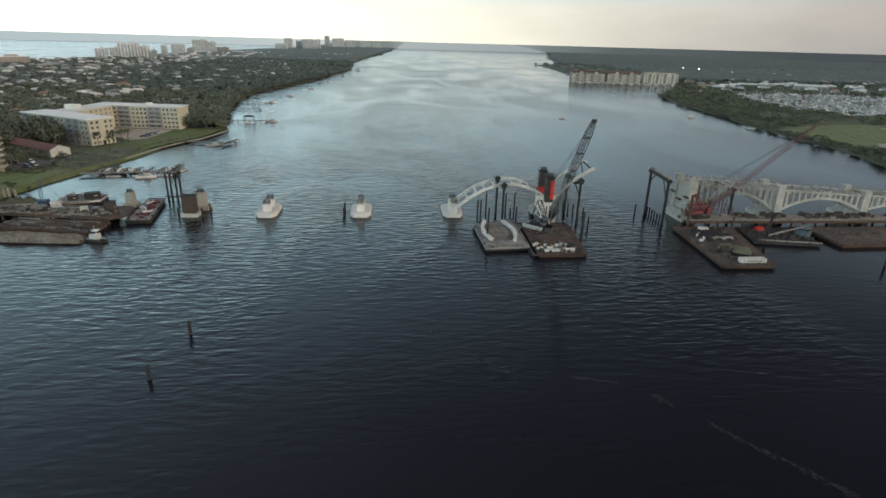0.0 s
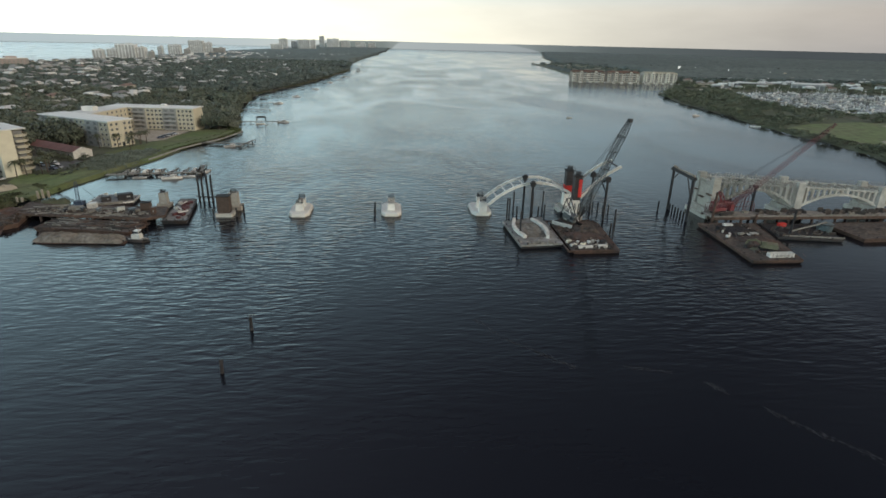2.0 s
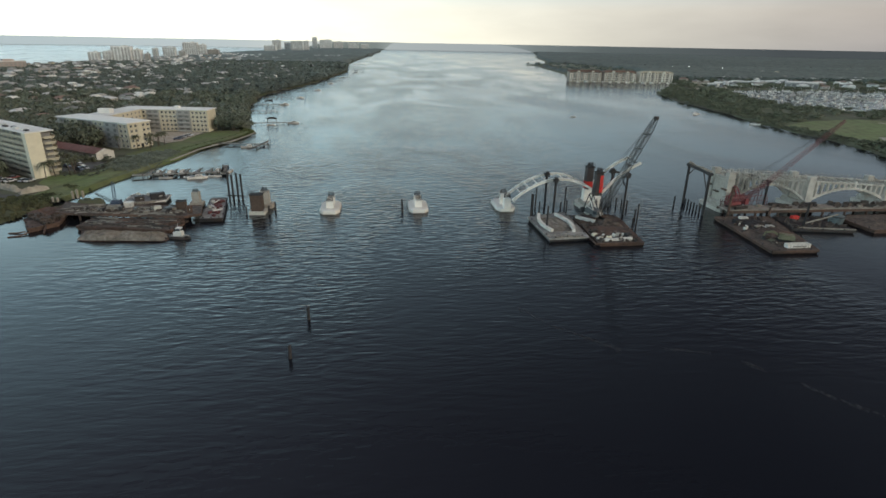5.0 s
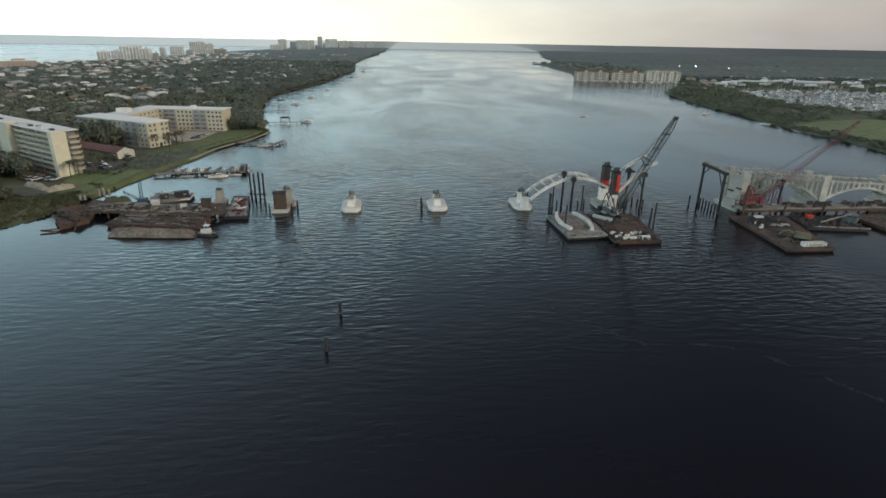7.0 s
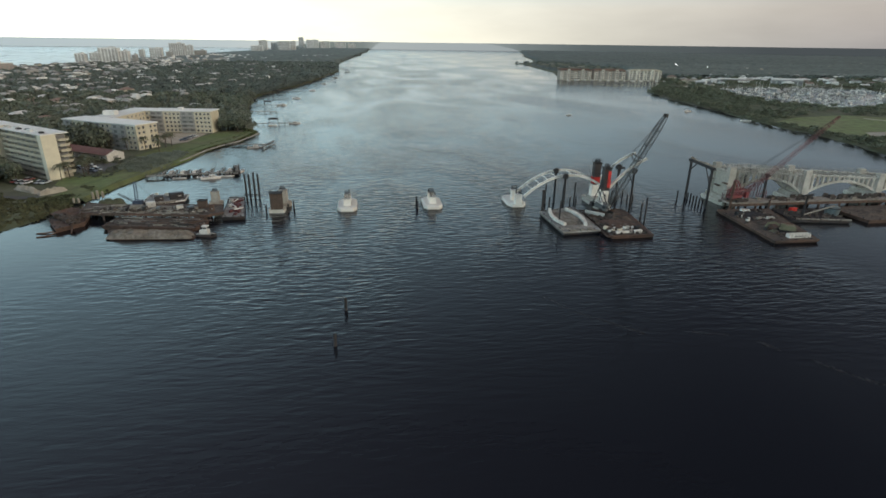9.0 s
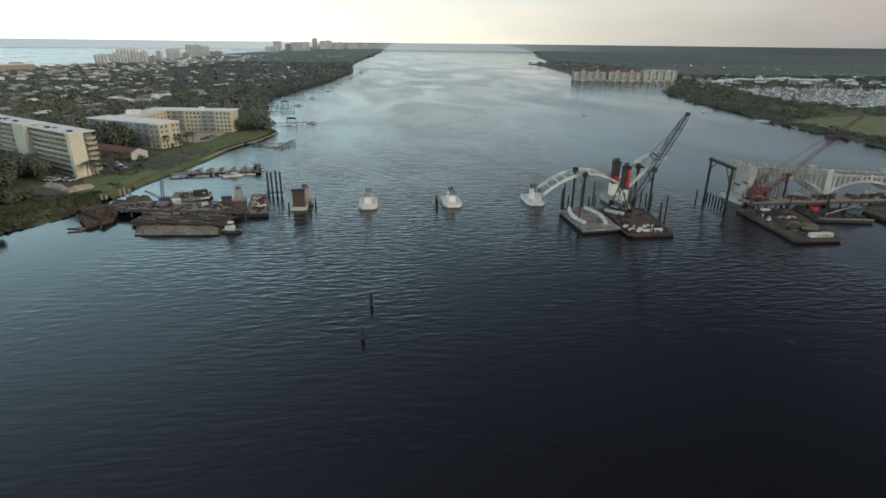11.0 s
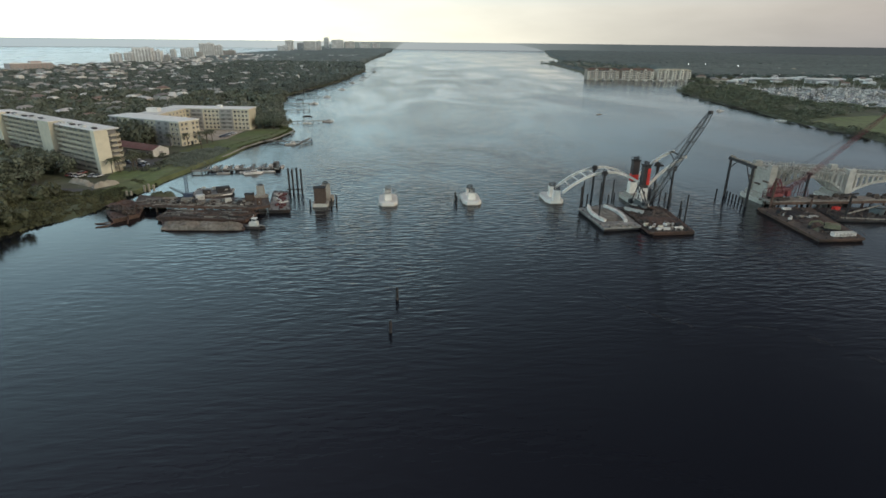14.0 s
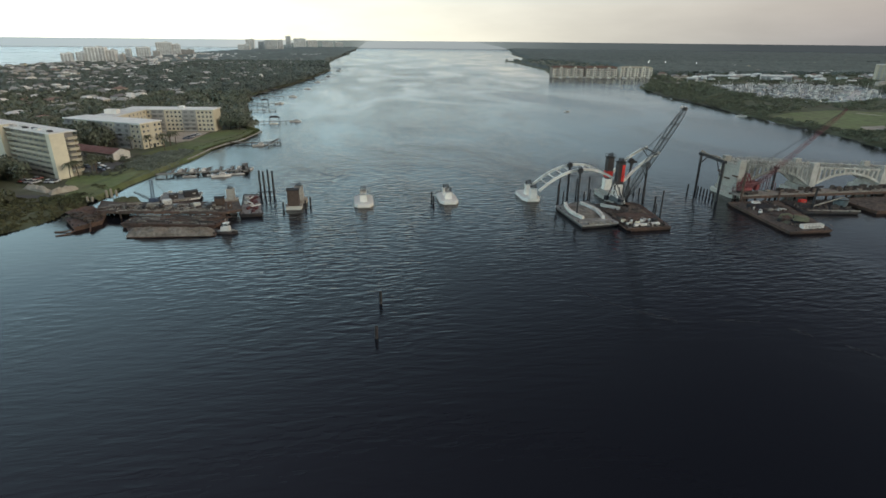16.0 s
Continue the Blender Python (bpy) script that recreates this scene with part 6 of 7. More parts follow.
copy_thing(MOTOR, pose(312, 300, 0, 0, 0, 200))
copy_thing(MOTOR, pose(325, 233, 0, 0, 0, 150))
copy_thing(SKIFF, pose(185.5, 276, 0, 0, 0, 20))
copy_thing(MOTOR, pose(-45.5, 232.5, 0, 0, 0, 0))
for y, x in ((356, -72), (424, -66), (524, -58), (644, -52), (784, -42), (964, -28)):
    copy_thing(MOTOR, pose(x, y + 3, 0, 0, 0, rng.uniform(-20, 20)))

# ---- riverside flats, east bank ----
WIN = {}


def window(parent, x, y, z, w, h, face, name="window"):
    """A framed window on a wall that faces -y, +x, +y or -x (0, 90, 180, 270)."""
    key = (w, h)
    if key not in WIN:
        fr, pn = B(), B()
        cube(fr, 0, -0.03, -0.1, w + 0.2, 0.14, 0.1)
        cube(fr, 0, -0.03, h, w + 0.2, 0.14, 0.1)
        for s in (-1, 1):
            cube(fr, s * (w / 2 + 0.05), -0.03, 0, 0.1, 0.14, h)
        cube(fr, 0, -0.03, 0, 0.07, 0.12, h)
        cube(pn, 0, 0.0, 0, w, 0.06, h)
        out = []
        for nm, bm, mt in (("window", fr, "white_paint"), ("pane", pn, "glass_dark")):
            me = bpy.data.meshes.new(nm)
            bm.to_mesh(me)
            bm.free()
            me.materials.append(M[mt])
            out.append(me)
        WIN[key] = out
    f, g = WIN[key]
    ob = new(name, f)
    ob.parent = parent
    ob.matrix_basis = pose(x, y, z, 0, 0, face)
    pa = new("pane", g)
    pa.parent = ob
    return ob


fl = thing("apartment_block", "yellow and grey five-storey apartment block with a white flat roof", "apartment block", pose(-114.6, 120.4, 1.5, 0, 0, -29.5))
ST = 2.6
HT = 5 * ST + 0.4
BACK = pose(-9.7, 64.2, 0, 0, 0, 21.5)
wings = (("front", -56.0, 0.0, 0.0, 13.6, Matrix.Identity(4), 0.0), ("spine", -56.0, -42.5, -36.0, 0.0, BACK, 0.03), ("back", -56.0, 0.0, 0.0, 13.0, BACK, 0.0))
for nm, x0, x1, y0, y1, mt, sink in wings:
    a = 0.0 if nm == "spine" else 0.7
    part("wall", prism(B(), [(x0, y0), (x1, y0), (x1, y1), (x0, y1)], -0.5, HT - sink), "stucco_yellow", fl).matrix_basis = mt
    part("roof", prism(B(), [(x0 - 0.7, y0 - a), (x1 + 0.7, y0 - a), (x1 + 0.7, y1 + a), (x0 - 0.7, y1 + a)], HT + 0.004 - sink, HT + 0.5 - sink), "white_roof", fl).matrix_basis = mt
part("stair_head", cube(B(), -50.0, -24.0, HT + 0.47, 7.0, 4.5, 2.6), "white_roof", fl).matrix_basis = BACK
part("stair_head", cube(B(), -22.0, 7.0, HT + 0.5, 3.0, 3.0, 1.4), "white_roof", fl).matrix_basis = BACK
# grey balcony bays
for mt, x0, x1 in ((None, -56.0, -49.0), (None, -39.0, -27.0), (None, -18.0, -7.4), (BACK, -19.6, -10.9), (BACK, -39.0, -31.0)):
    w = x1 - x0
    by = part("balcony_bay", cube(B(), (x0 + x1) / 2, -0.15, 0.0, w, 0.3, HT - 0.1), "stucco_grey", fl, "grey balcony bay")
    if mt:
        by.matrix_basis = mt
    for k in range(5):
        part("balcony_slab", cube(B(), (x0 + x1) / 2, -0.9, k * ST, w, 1.2, 0.18), "stucco_grey", by)
        part("balcony_rail", cube(B(), (x0 + x1) / 2, -1.46, k * ST + 0.18, w, 0.06, 0.95), "stucco_grey", by)
        n = max(1, int(w / 3.6))
        for j in range(n):
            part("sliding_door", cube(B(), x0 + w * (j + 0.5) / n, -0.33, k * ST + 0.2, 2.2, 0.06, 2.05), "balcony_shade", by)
for k in range(5):
    z = k * ST + 0.85
    for x in (-47.0, -43.5, -24.5, -21.0, -5.4, -2.2):
        window(fl, x, -0.06, z, 1.3, 1.25, 0)
    for y in (1.8, 4.6, 9.4, 12.2):
        window(fl, 0.06, y, z, 1.3, 1.25, 90)
    for x in (-41.0, -29.0, -26.4, -23.8, -21.2, -9.2, -6.6, -4.0, -1.6):
        ob = window(fl, 0, 0, 0, 1.3, 1.25, 0)
        ob.matrix_basis = BACK @ pose(x, -0.06, z)
    for y in (-20.0, -15.5, -11.0, -6.5, -2.5):
        ob = window(fl, 0, 0, 0, 1.3, 1.25, 0)
        ob.matrix_basis = BACK @ pose(-42.44, y, z, 0, 0, 90)
part("corner_strip", cube(B(), 0.06, 7.0, 0.0, 0.12, 2.6, HT - 0.1), "stucco_cream", fl, "paler plain strip down the end wall")
part("string_course", cube(B(), -3.7, -0.09, HT - 0.5, 7.3, 0.18, 0.5), "white_roof", fl)
part("entrance_door", cube(B(), 0.18, 7.0, 0.0, 0.12, 1.6, 2.2), "glass_dark", fl)

# cream tower block
tw = thing("tower_block", "long cream eight-storey apartment slab with open galleries", "apartment block", pose(-125.4, 52.9, 1.5, 0, 0, -38.6))
TS, TN = 2.29, 8
TH = TS * TN + 0.6
part("wall", prism(B(), [(-112, 1.6), (-1.2, 1.6), (-1.2, 9.4), (-112, 9.4)], -0.5, TH - 0.6), "gallery_wall", tw)
part("end_wall", prism(B(), [(-3.0, -0.4), (0, -0.4), (0, 5.4), (-3.0, 5.4)], -0.5, TH - 0.1), "stucco_cream", tw, "blank cream end wall")
part("roof", prism(B(), [(-112.4, -0.5), (0.5, -0.5), (0.5, 10.4), (-112.4, 10.4)], TH - 0.096, TH + 0.35), "white_roof", tw)
for a, b in ((-47.6, -36.6), (-104.0, -92.6)):
    f = part("stair_tower", prism(B(), [(a, -2.4), (b, -2.4), (b, 1.62), (a, 1.62)], -0.5, TH + 1.0), "stucco_cream", tw, "projecting cream stair tower")
    part("tower_cap", prism(B(), [(a - 0.2, -2.6), (b + 0.2, -2.6), (b + 0.2, 4.5), (a - 0.2, 4.5)], TH + 1.004, TH + 1.3), "white_roof", f)
for a, b in ((-36.6, -3.0), (-92.6, -47.6), (-112.0, -104.0)):
    for k in range(TN):
        g = part("gallery", cube(B(), (a + b) / 2, 0.7, k * TS, b - a, 1.8, 0.2), "stucco_tan", tw)
        part("gallery_rail", cube(B(), (a + b) / 2, -0.12, k * TS + 0.42, b - a, 0.1, 0.95), "stucco_tan", g)
        n = int((b - a) / 4.6)
        for j in range(n):
            x = a + (b - a) * (j + 0.5) / n
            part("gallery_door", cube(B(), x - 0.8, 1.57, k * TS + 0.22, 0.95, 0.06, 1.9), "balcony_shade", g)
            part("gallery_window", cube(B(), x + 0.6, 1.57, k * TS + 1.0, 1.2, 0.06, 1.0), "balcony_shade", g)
        n = int((b - a) / 9)
        for j in range(1, n):
            part("gallery_post", cube(B(), a + (b - a) * j / n, -0.05, k * TS + 0.22, 0.3, 0.3, TS - 0.22), "stucco_tan", g)
for k in range(1, TN):
    g = part("balcony", cube(B(), 0.1, 7.6, k * TS, 2.8, 3.8, 0.2), "stucco_cream", tw)
    part("balcony_rail", cube(B(), 1.45, 7.6, k * TS + 0.2, 0.1, 3.8, 0.8), "stucco_tan", g)
    # Panel coloured as the shade of an opening; the wall behind is solid.
    part("balcony_opening", cube(B(), -1.16, 7.6, k * TS + 0.2, 0.12, 3.2, 1.9), "balcony_shade", g)
    g = part("balcony", cube(B(), -5.5, 10.3, k * TS, 8.0, 1.8, 0.2), "stucco_cream", tw)
    part("balcony_rail", cube(B(), -5.5, 11.15, k * TS + 0.2, 8.0, 0.1, 0.9), "stucco_cream", g)
for k in range(22):
    x = -4 - 4.9 * k
    part("roof_unit", cube(B(), x, 2.2 + 1.2 * (k % 2), TH + 0.35, rng.uniform(2.0, 3.4), 1.4, rng.uniform(0.5, 0.9)), rng.choice(("steel_dark", "steel_dark", "white_paint", "concrete")), tw)

# low red-roofed hall
hl = thing("low_hall", "low hall with a long dull red roof and a white gable", "hall", pose(-135.4, 107.0, 1.5, 0, 0, -33))
part("wall", prism(B(), [(-23, -4.5), (23, -4.5), (23, 4.5), (-23, 4.5)], -0.3, 3.4), "white_paint", hl)
bm = B()
rv = [bm.verts.new(v) for v in ((-23.8, -5.4, 3.3), (22.6, -5.4, 3.3), (22.6, 5.4, 3.3), (-23.8, 5.4, 3.3), (-23.8, 0, 5.2), (22.6, 0, 5.2))]
for f in ((0, 1, 5, 4), (2, 3, 4, 5), (1, 2, 5), (3, 0, 4), (3, 2, 1, 0)):
    bm.faces.new([rv[i] for i in f])
part("roof", bm, "red_roof", hl)
bm = B()
gv = [bm.verts.new(v) for v in ((22.7, -4.6, 3.3), (23.2, -4.6, 3.3), (23.2, 4.6, 3.3), (22.7, 4.6, 3.3), (22.7, 0, 5.3), (23.2, 0, 5.3))]
for f in ((0, 1, 5, 4), (2, 3, 4, 5), (1, 2, 5), (3, 0, 4), (3, 2, 1, 0)):
    bm.faces.new([gv[i] for i in f])
part("gable", bm, "white_paint", hl, "white painted gable")
for k in range(8):
    window(hl, -20 + 5.6 * k, -4.55, 1.1, 1.4, 1.3, 0)
part("door", cube(B(), 23.05, 0, 0, 0.12, 2.4, 2.4), "stucco_grey", hl)

sh = thing("low_building", "low grey building with a flat roof near the thicket", "building", pose(-172, 60, 1.5, 0, 0, -38))
part("wall", cube(B(), 0, 0, -0.3, 22, 11, 4.3), "stucco_tan", sh)
part("roof", cube(B(), 0, 0, 4.0, 23, 12, 0.4), "white_roof", sh)
for k in range(5):
    window(sh, -8 + 4 * k, -5.55, 1.2, 1.6, 1.3, 0)


def sheet(name, pts, z, mat, label, category):
    bm = B()
    f = bm.faces.new([bm.verts.new((x, y, z)) for x, y in pts])
    if f.normal.z < 0:
        bmesh.ops.reverse_faces(bm, faces=[f])
    bm.normal_update()
    if bm.faces[:][0].normal.z < 0:
        bmesh.ops.reverse_faces(bm, faces=bm.faces[:])
    r = bmesh.ops.extrude_face_region(bm, geom=bm.faces[:])
    bmesh.ops.translate(bm, verts=[v for v in r["geom"] if isinstance(v, bmesh.types.BMVert)], vec=(0, 0, 0.06))
    return tagged(part(name, bm, mat), label, category, kind="structure")


sheet("lawn", [(-112, 106), (-92, 90), (-87, 98), (-83.5, 120), (-77.5, 138), (-72, 150), (-68, 168), (-67, 182), (-86, 186), (-92, 176), (-100, 140)], 1.62, "lawn", "mown riverside lawn", "lawn")
sheet("lawn", [(-123, 57), (-120, 44), (-112, 37), (-104, 33), (-98.5, 38), (-97, 60), (-91, 88), (-104, 94), (-107, 66), (-112, 60)], 1.63, "lawn", "strip of grass along the bank", "lawn")
sheet("courtyard", [(-103, 139), (-97, 146), (-94, 178), (-130, 182), (-130, 164), (-112, 146)], 1.69, "sand", "pale paved courtyard", "pavement")
sheet("car_park", [(-130, 72), (-122, 64), (-112, 64), (-109, 76), (-113, 88), (-122, 84)], 1.66, "asphalt", "worn asphalt car park", "pavement")
heap("sand_mound", -125.5, 35.5, 1.45, 15.0, 3.2, 2.6, "sand", "pale bank of bare sand by the yard", -34, "sand")
heap("sand_mound", -114.6, 31.8, 1.45, 10.0, 3.0, 2.6, "sand", "pale bank of bare sand by the yard", 46, "sand")
sheet("road", [(-300, 66), (-142, 28), (-130, 23), (-116, 22), (-116, 26), (-130, 28), (-142, 35), (-300, 76)], 1.61, "asphalt", "asphalt road to the work yard", "road")
sheet("field", [(346, 152), (357, 134), (374, 146), (472, 234), (437, 256), (376, 240), (340, 217), (342, 184)], 1.6, "rough_grass", "open green field by the river", "field")
sheet("meadow", [(420, 920), (474, 1080), (515, 1400), (535, 1650), (640, 1630), (690, 1300), (600, 1030), (485, 860)], 1.6, "ground", "open marshy flats along the far shore", "field")
for k, (x, y, w, d) in enumerate(((500, 1010, 70, 26), (540, 1130, 90, 34), (530, 1260, 60, 30), (590, 1330, 80, 40), (560, 1500, 60, 50), (600, 1590, 70, 40))):
    sheet("sandbar", [(x - w / 2, y - d * 0.3), (x, y - d / 2), (x + w / 2, y - d * 0.2), (x + w * 0.45, y + d * 0.4), (x - w * 0.1, y + d / 2)], 1.68 + 0.004 * k, "sand", "strip of bare pale sand on the flats", "sand")
sheet("path", [(436, 233), (443, 215), (447, 216), (440, 235)], 1.68, "sand", "pale path across the field", "path")
sheet("hard_standing", [(366, 158), (390, 161), (370, 138), (357, 143)], 1.68, "old_concrete", "grey paved ground beside the field", "pavement")
sheet("hard_standing", [(434, 570), (440, 562), (500, 602), (496, 612)], 1.70, "sand", "pale bare ground behind the point", "pavement")
bm = B()
edge = [(-100.4, 22), (-97.4, 46), (-93.4, 62), (-88.4, 84), (-85.4, 98), (-82.4, 118)]
rows_ = []
for (ax, ay), (bx, by) in zip(edge, edge[1:]):
    for k in range(6):
        f = k / 6
        rows_.append([bm.verts.new((ax + (bx - ax) * f - d_, ay + (by - ay) * f, 1.40 + 0.30 * min(1.0, d_ / 9.0) if d_ >= 0 else -0.1)) for d_ in (-1.8, 0.0, 3.0, 6.0, 9.0, 12.0)])
for ra, rb in zip(rows_, rows_[1:]):
    for k in range(5):
        bm.faces.new((ra[k], rb[k], rb[k + 1], ra[k + 1]))
tagged(part("grass_verge", bm, "lawn"), "strip of mown grass behind the sea wall", "lawn", kind="structure")
sw = thing("sea_wall", "pale curved concrete sea wall along the lawn", "wall", pose(0, 0, 0), kind="structure")
part("wall_body", sweep(B(), [(-85.6, 93, 0.95), (-84.2, 100, 0.95), (-80.8, 122, 0.95), (-75.3, 138, 0.95), (-69.3, 150, 0.95), (-64.8, 170, 0.95), (-63.2, 183, 0.95), (-65.5, 194, 0.95)], 0.35, 0.6), "stucco_grey", sw)


def car_model():
    p = thing("car", "small parked car on worn asphalt", "car", pose(0, 0, -50), "parked cars")
    bm = cube(B(), 0, 0, 0.35, 4.4, 1.75, 0.55)
    bmesh.ops.bevel(bm, geom=bm.edges[:], offset=0.14, segments=2, affect="EDGES")
    part("body", bm, "car_paint", p)
    part("cabin", cube(B(), -0.2, 0, 0.88, 2.3, 1.55, 0.55, taper=0.8), "glass_dark", p)
    part("roof", cube(B(), -0.2, 0, 1.43, 1.8, 1.22, 0.06), "car_paint", p)
    for x in (-1.35, 1.35):
        for s in (-1, 1):
            part("wheel", tube(B(), (x, s * 0.72, 0.33), (x, s * 0.9, 0.33), 0.33, n=10), "tyre", p)
    return p


CAR = car_model()
for ox, oy, dx, dy, n, turn in ((-126, 73, 2.0, 1.6, 4, -40), (-116, 65, 0.7, 2.8, 4, -30), (-137, 49, 2.6, -1.2, 3, 60), (-127, 47, 2.6, -0.4, 3, 75), (-101, 150, 0.6, 2.8, 6, 10)):
    for k in range(n):
        if rng.random() < 0.75:
            copy_thing(CAR, pose(ox + dx * k + rng.uniform(-0.2, 0.2), oy + dy * k, 1.75, 0, 0, turn + rng.uniform(-4, 4)))


# ---- single trees near the flats ----
def crown_mesh(r, h, n, seed, mat):
    q = np.random.RandomState(seed)
    vs, fs = [], []
    lobes = [(q.uniform(-0.5, 0.5) * r, q.uniform(-0.5, 0.5) * r, h * q.uniform(0.45, 0.85), r * q.uniform(0.42, 0.65)) for _ in range(7)]
    k = 0
    for i in range(n):
        lx, ly, lz, lr = lobes[i % 7]
        d = q.normal(size=3)
        d /= np.linalg.norm(d)
        c = np.array((lx, ly, lz)) + d * (lr, lr, lr * 0.8) * q.uniform(0.6, 1.08)
        u = np.cross(d + 0.8 * q.normal(size=3), q.normal(size=3))
        u /= np.linalg.norm(u)
        w = np.cross(u, d + 0.5 * q.normal(size=3))
        w /= np.linalg.norm(w)
        s = r * q.uniform(0.07, 0.16)
        vs += [c + u * s, c + w * s * 0.7, c - u * s, c - w * s * 0.8]
        fs.append((k, k + 1, k + 2, k + 3))
        k += 4
    me = bpy.data.meshes.new("crown")
    me.from_pydata([tuple(v) for v in vs], [], fs)
    me.materials.append(M[mat])
    return me


def tree_model(r, h, seed, mat, label):
    p = thing("tree", label, "tree", pose(0, 0, -50), "trees near the flats")
    q = random.Random(seed)
    bm = tube(B(), (0, 0, -0.3), (0.1, 0, h * 0.4), 0.35, 0.24, 8)
    for _ in range(5):
        a = q.uniform(0, 6.28)
        tube(bm, (0.1, 0, h * q.uniform(0.28, 0.4)), (r * 0.6 * math.cos(a), r * 0.6 * math.sin(a), h * q.uniform(0.55, 0.8)), 0.17, 0.06, 6)
    part("trunk", bm, "bark", p)
    ob = new("crown", crown_mesh(r, h, 520, seed, mat))
    ob.parent = p
    return p


TREES = [tree_model(4.6, 8.5, 11, "leaf", "broad dark green leafy tree"), tree_model(3.6, 7.0, 12, "leaf_olive", "rounded olive-green leafy tree"), tree_model(5.4, 9.5, 13, "leaf", "spreading dark green oak tree")]


def palm_model():
    p = thing("palm_tree", "slender palm tree with a drooping crown", "palm", pose(0, 0, -50), "palms")
    part("trunk", tube(B(), (0, 0, -0.2), (0.4, 0.2, 7.2), 0.22, 0.15, 8), "bark", p)
    bm = B()
    for k in range(16):
        a, up = k * 2.4, 0.9 - 0.09 * k
        pts = [Vector((0.4, 0.2, 7.2)) + Vector((math.cos(a) * t * 2.6, math.sin(a) * t * 2.6, up * t * 1.6 - 1.9 * t * t)) for t in (0, 0.35, 0.7, 1.0)]
        side = Vector((-math.sin(a), math.cos(a), 0)) * 0.32
        row = [(bm.verts.new(q_ - side * w_ + Vector((0, 0, -0.12))), bm.verts.new(q_), bm.verts.new(q_ + side * w_ + Vector((0, 0, -0.12)))) for q_, w_ in zip(pts, (0.3, 1, 0.9, 0.15))]
        for s0, s1 in zip(row, row[1:]):
            bm.faces.new((s0[0], s0[1], s1[1], s1[0]))
            bm.faces.new((s0[1], s0[2], s1[2], s1[1]))
    part("frond_crown", bm, "leaf_olive", p)
    return p


PALM = palm_model()
MB = fl.matrix_basis
spots = [(-46 + 2.4 * k, -6.5 + 1.2 * math.sin(k * 2.1), rng.uniform(1.1, 1.45)) for k in range(12)] + [(-42, -12, 1.2), (-34, -12, 1.3), (-26, -11, 1.2), (-20, -10, 1.1), (-30, -16, 1.2), (-48, -13, 1.1), (-54, -8, 0.9)]
for x, y, s_ in spots:
    w_ = MB @ Vector((x, y, 0))
    copy_thing(rng.choice((TREES[0], TREES[2])), pose(w_.x, w_.y, 1.4, 0, 0, rng.uniform(0, 360)) @ Matrix.Scale(s_, 4))
for x, y in ((-84, 186), (-80, 192), (-77, 186), (-82, 199), (-86, 194), (-88, 204)):
    copy_thing(TREES[2], pose(x, y, 1.4, 0, 0, rng.uniform(0, 360)))
for x, y in ((2.5, 2), (4, 9), (3, 15), (6, 12), (-4, -4), (5, 17)):
    w_ = MB @ Vector((x, y, 0))
    copy_thing(PALM, pose(w_.x, w_.y, 1.5, 0, 0, rng.uniform(0, 360)))
MB = tw.matrix_basis
for x, y in ((3, 6), (5, 11), (2.5, 14), (-3, 17), (4, 2), (-8, 18)):
    w_ = MB @ Vector((x, y, 0))
    copy_thing(PALM, pose(w_.x, w_.y, 1.5, 0, 0, rng.uniform(0, 360)))
for k in range(17):
    w_ = MB @ Vector((-8 - 6.0 * k + rng.uniform(-2, 2), -9 + rng.uniform(-3, 2), 0))
    copy_thing(rng.choice(TREES[:2]), pose(w_.x, w_.y, 1.4, 0, 0, rng.uniform(0, 360)))
for x, y, s_ in ((-153, 40, 1.2), (-158, 48, 1.1), (-151, 50, 1.0), (-161, 54, 1.25), (-155, 58, 1.1), (-149, 44, 0.9), (-165, 46, 1.2), (-147, 56, 0.9), (-160, 38, 1.2), (-168, 40, 1.2), (-156, 32, 1.1), (-150, 34, 0.9), (-166, 34, 1.2), (-174, 44, 1.2), (-145, 38, 0.85), (-151, 62, 0.9), (-172, 36, 1.1)):
    copy_thing(rng.choice((TREES[0], TREES[2])), pose(x, y, 1.3, 0, 0, rng.uniform(0, 360)) @ Matrix.Scale(s_, 4))
for x, y in ((-124, 90), (-130, 94), (-138, 98), (-144, 92), (-138, 84), (-132, 80), (-128, 70), (-146, 104), (-117, 84)):
    copy_thing(rng.choice(TREES), pose(x, y, 1.4, 0, 0, rng.uniform(0, 360)) @ Matrix.Scale(0.42, 4))


# a faint line of foam drifting on the river
FOAM = [((50.4, -76.5), (54.7, -84.9), 40), ((54.7, -84.9), (60.5, -90.5), 60), ((60.5, -90.5), (66.5, -96.4), 90), ((76.5, -97.0), (84.5, -99.1), 60), ((89.3, -103.0), (91.3, -105.9), 70), ((95.4, -111.0), (98.1, -115.2), 50), ((98.1, -115.2), (103.1, -121.4), 60), ((103.1, -121.4), (108.1, -127.7), 60)]
bm = B()
for (ax, ay), (bx, by), n_ in FOAM:
    lean = math.atan2(by - ay, bx - ax)
    for _ in range(n_):
        f = rng.random()
        x, y = ax + (bx - ax) * f + rng.gauss(0, 0.32), ay + (by - ay) * f + rng.gauss(0, 0.32)
        r_, a = rng.uniform(0.03, 0.09), lean + rng.uniform(-0.4, 0.4)
        c_, s_ = math.cos(a), math.sin(a)
        ring = [(r_ * rng.uniform(3.0, 7.0) * math.cos(k * 1.256), r_ * math.sin(k * 1.256)) for k in range(5)]
        bm.faces.new([bm.verts.new((x + c_ * u - s_ * v, y + s_ * u + c_ * v, 0.02)) for u, v in ring])
tagged(part("foam_line", bm, "foam"), "faint broken line of foam on the water", "foam", kind="stuff")


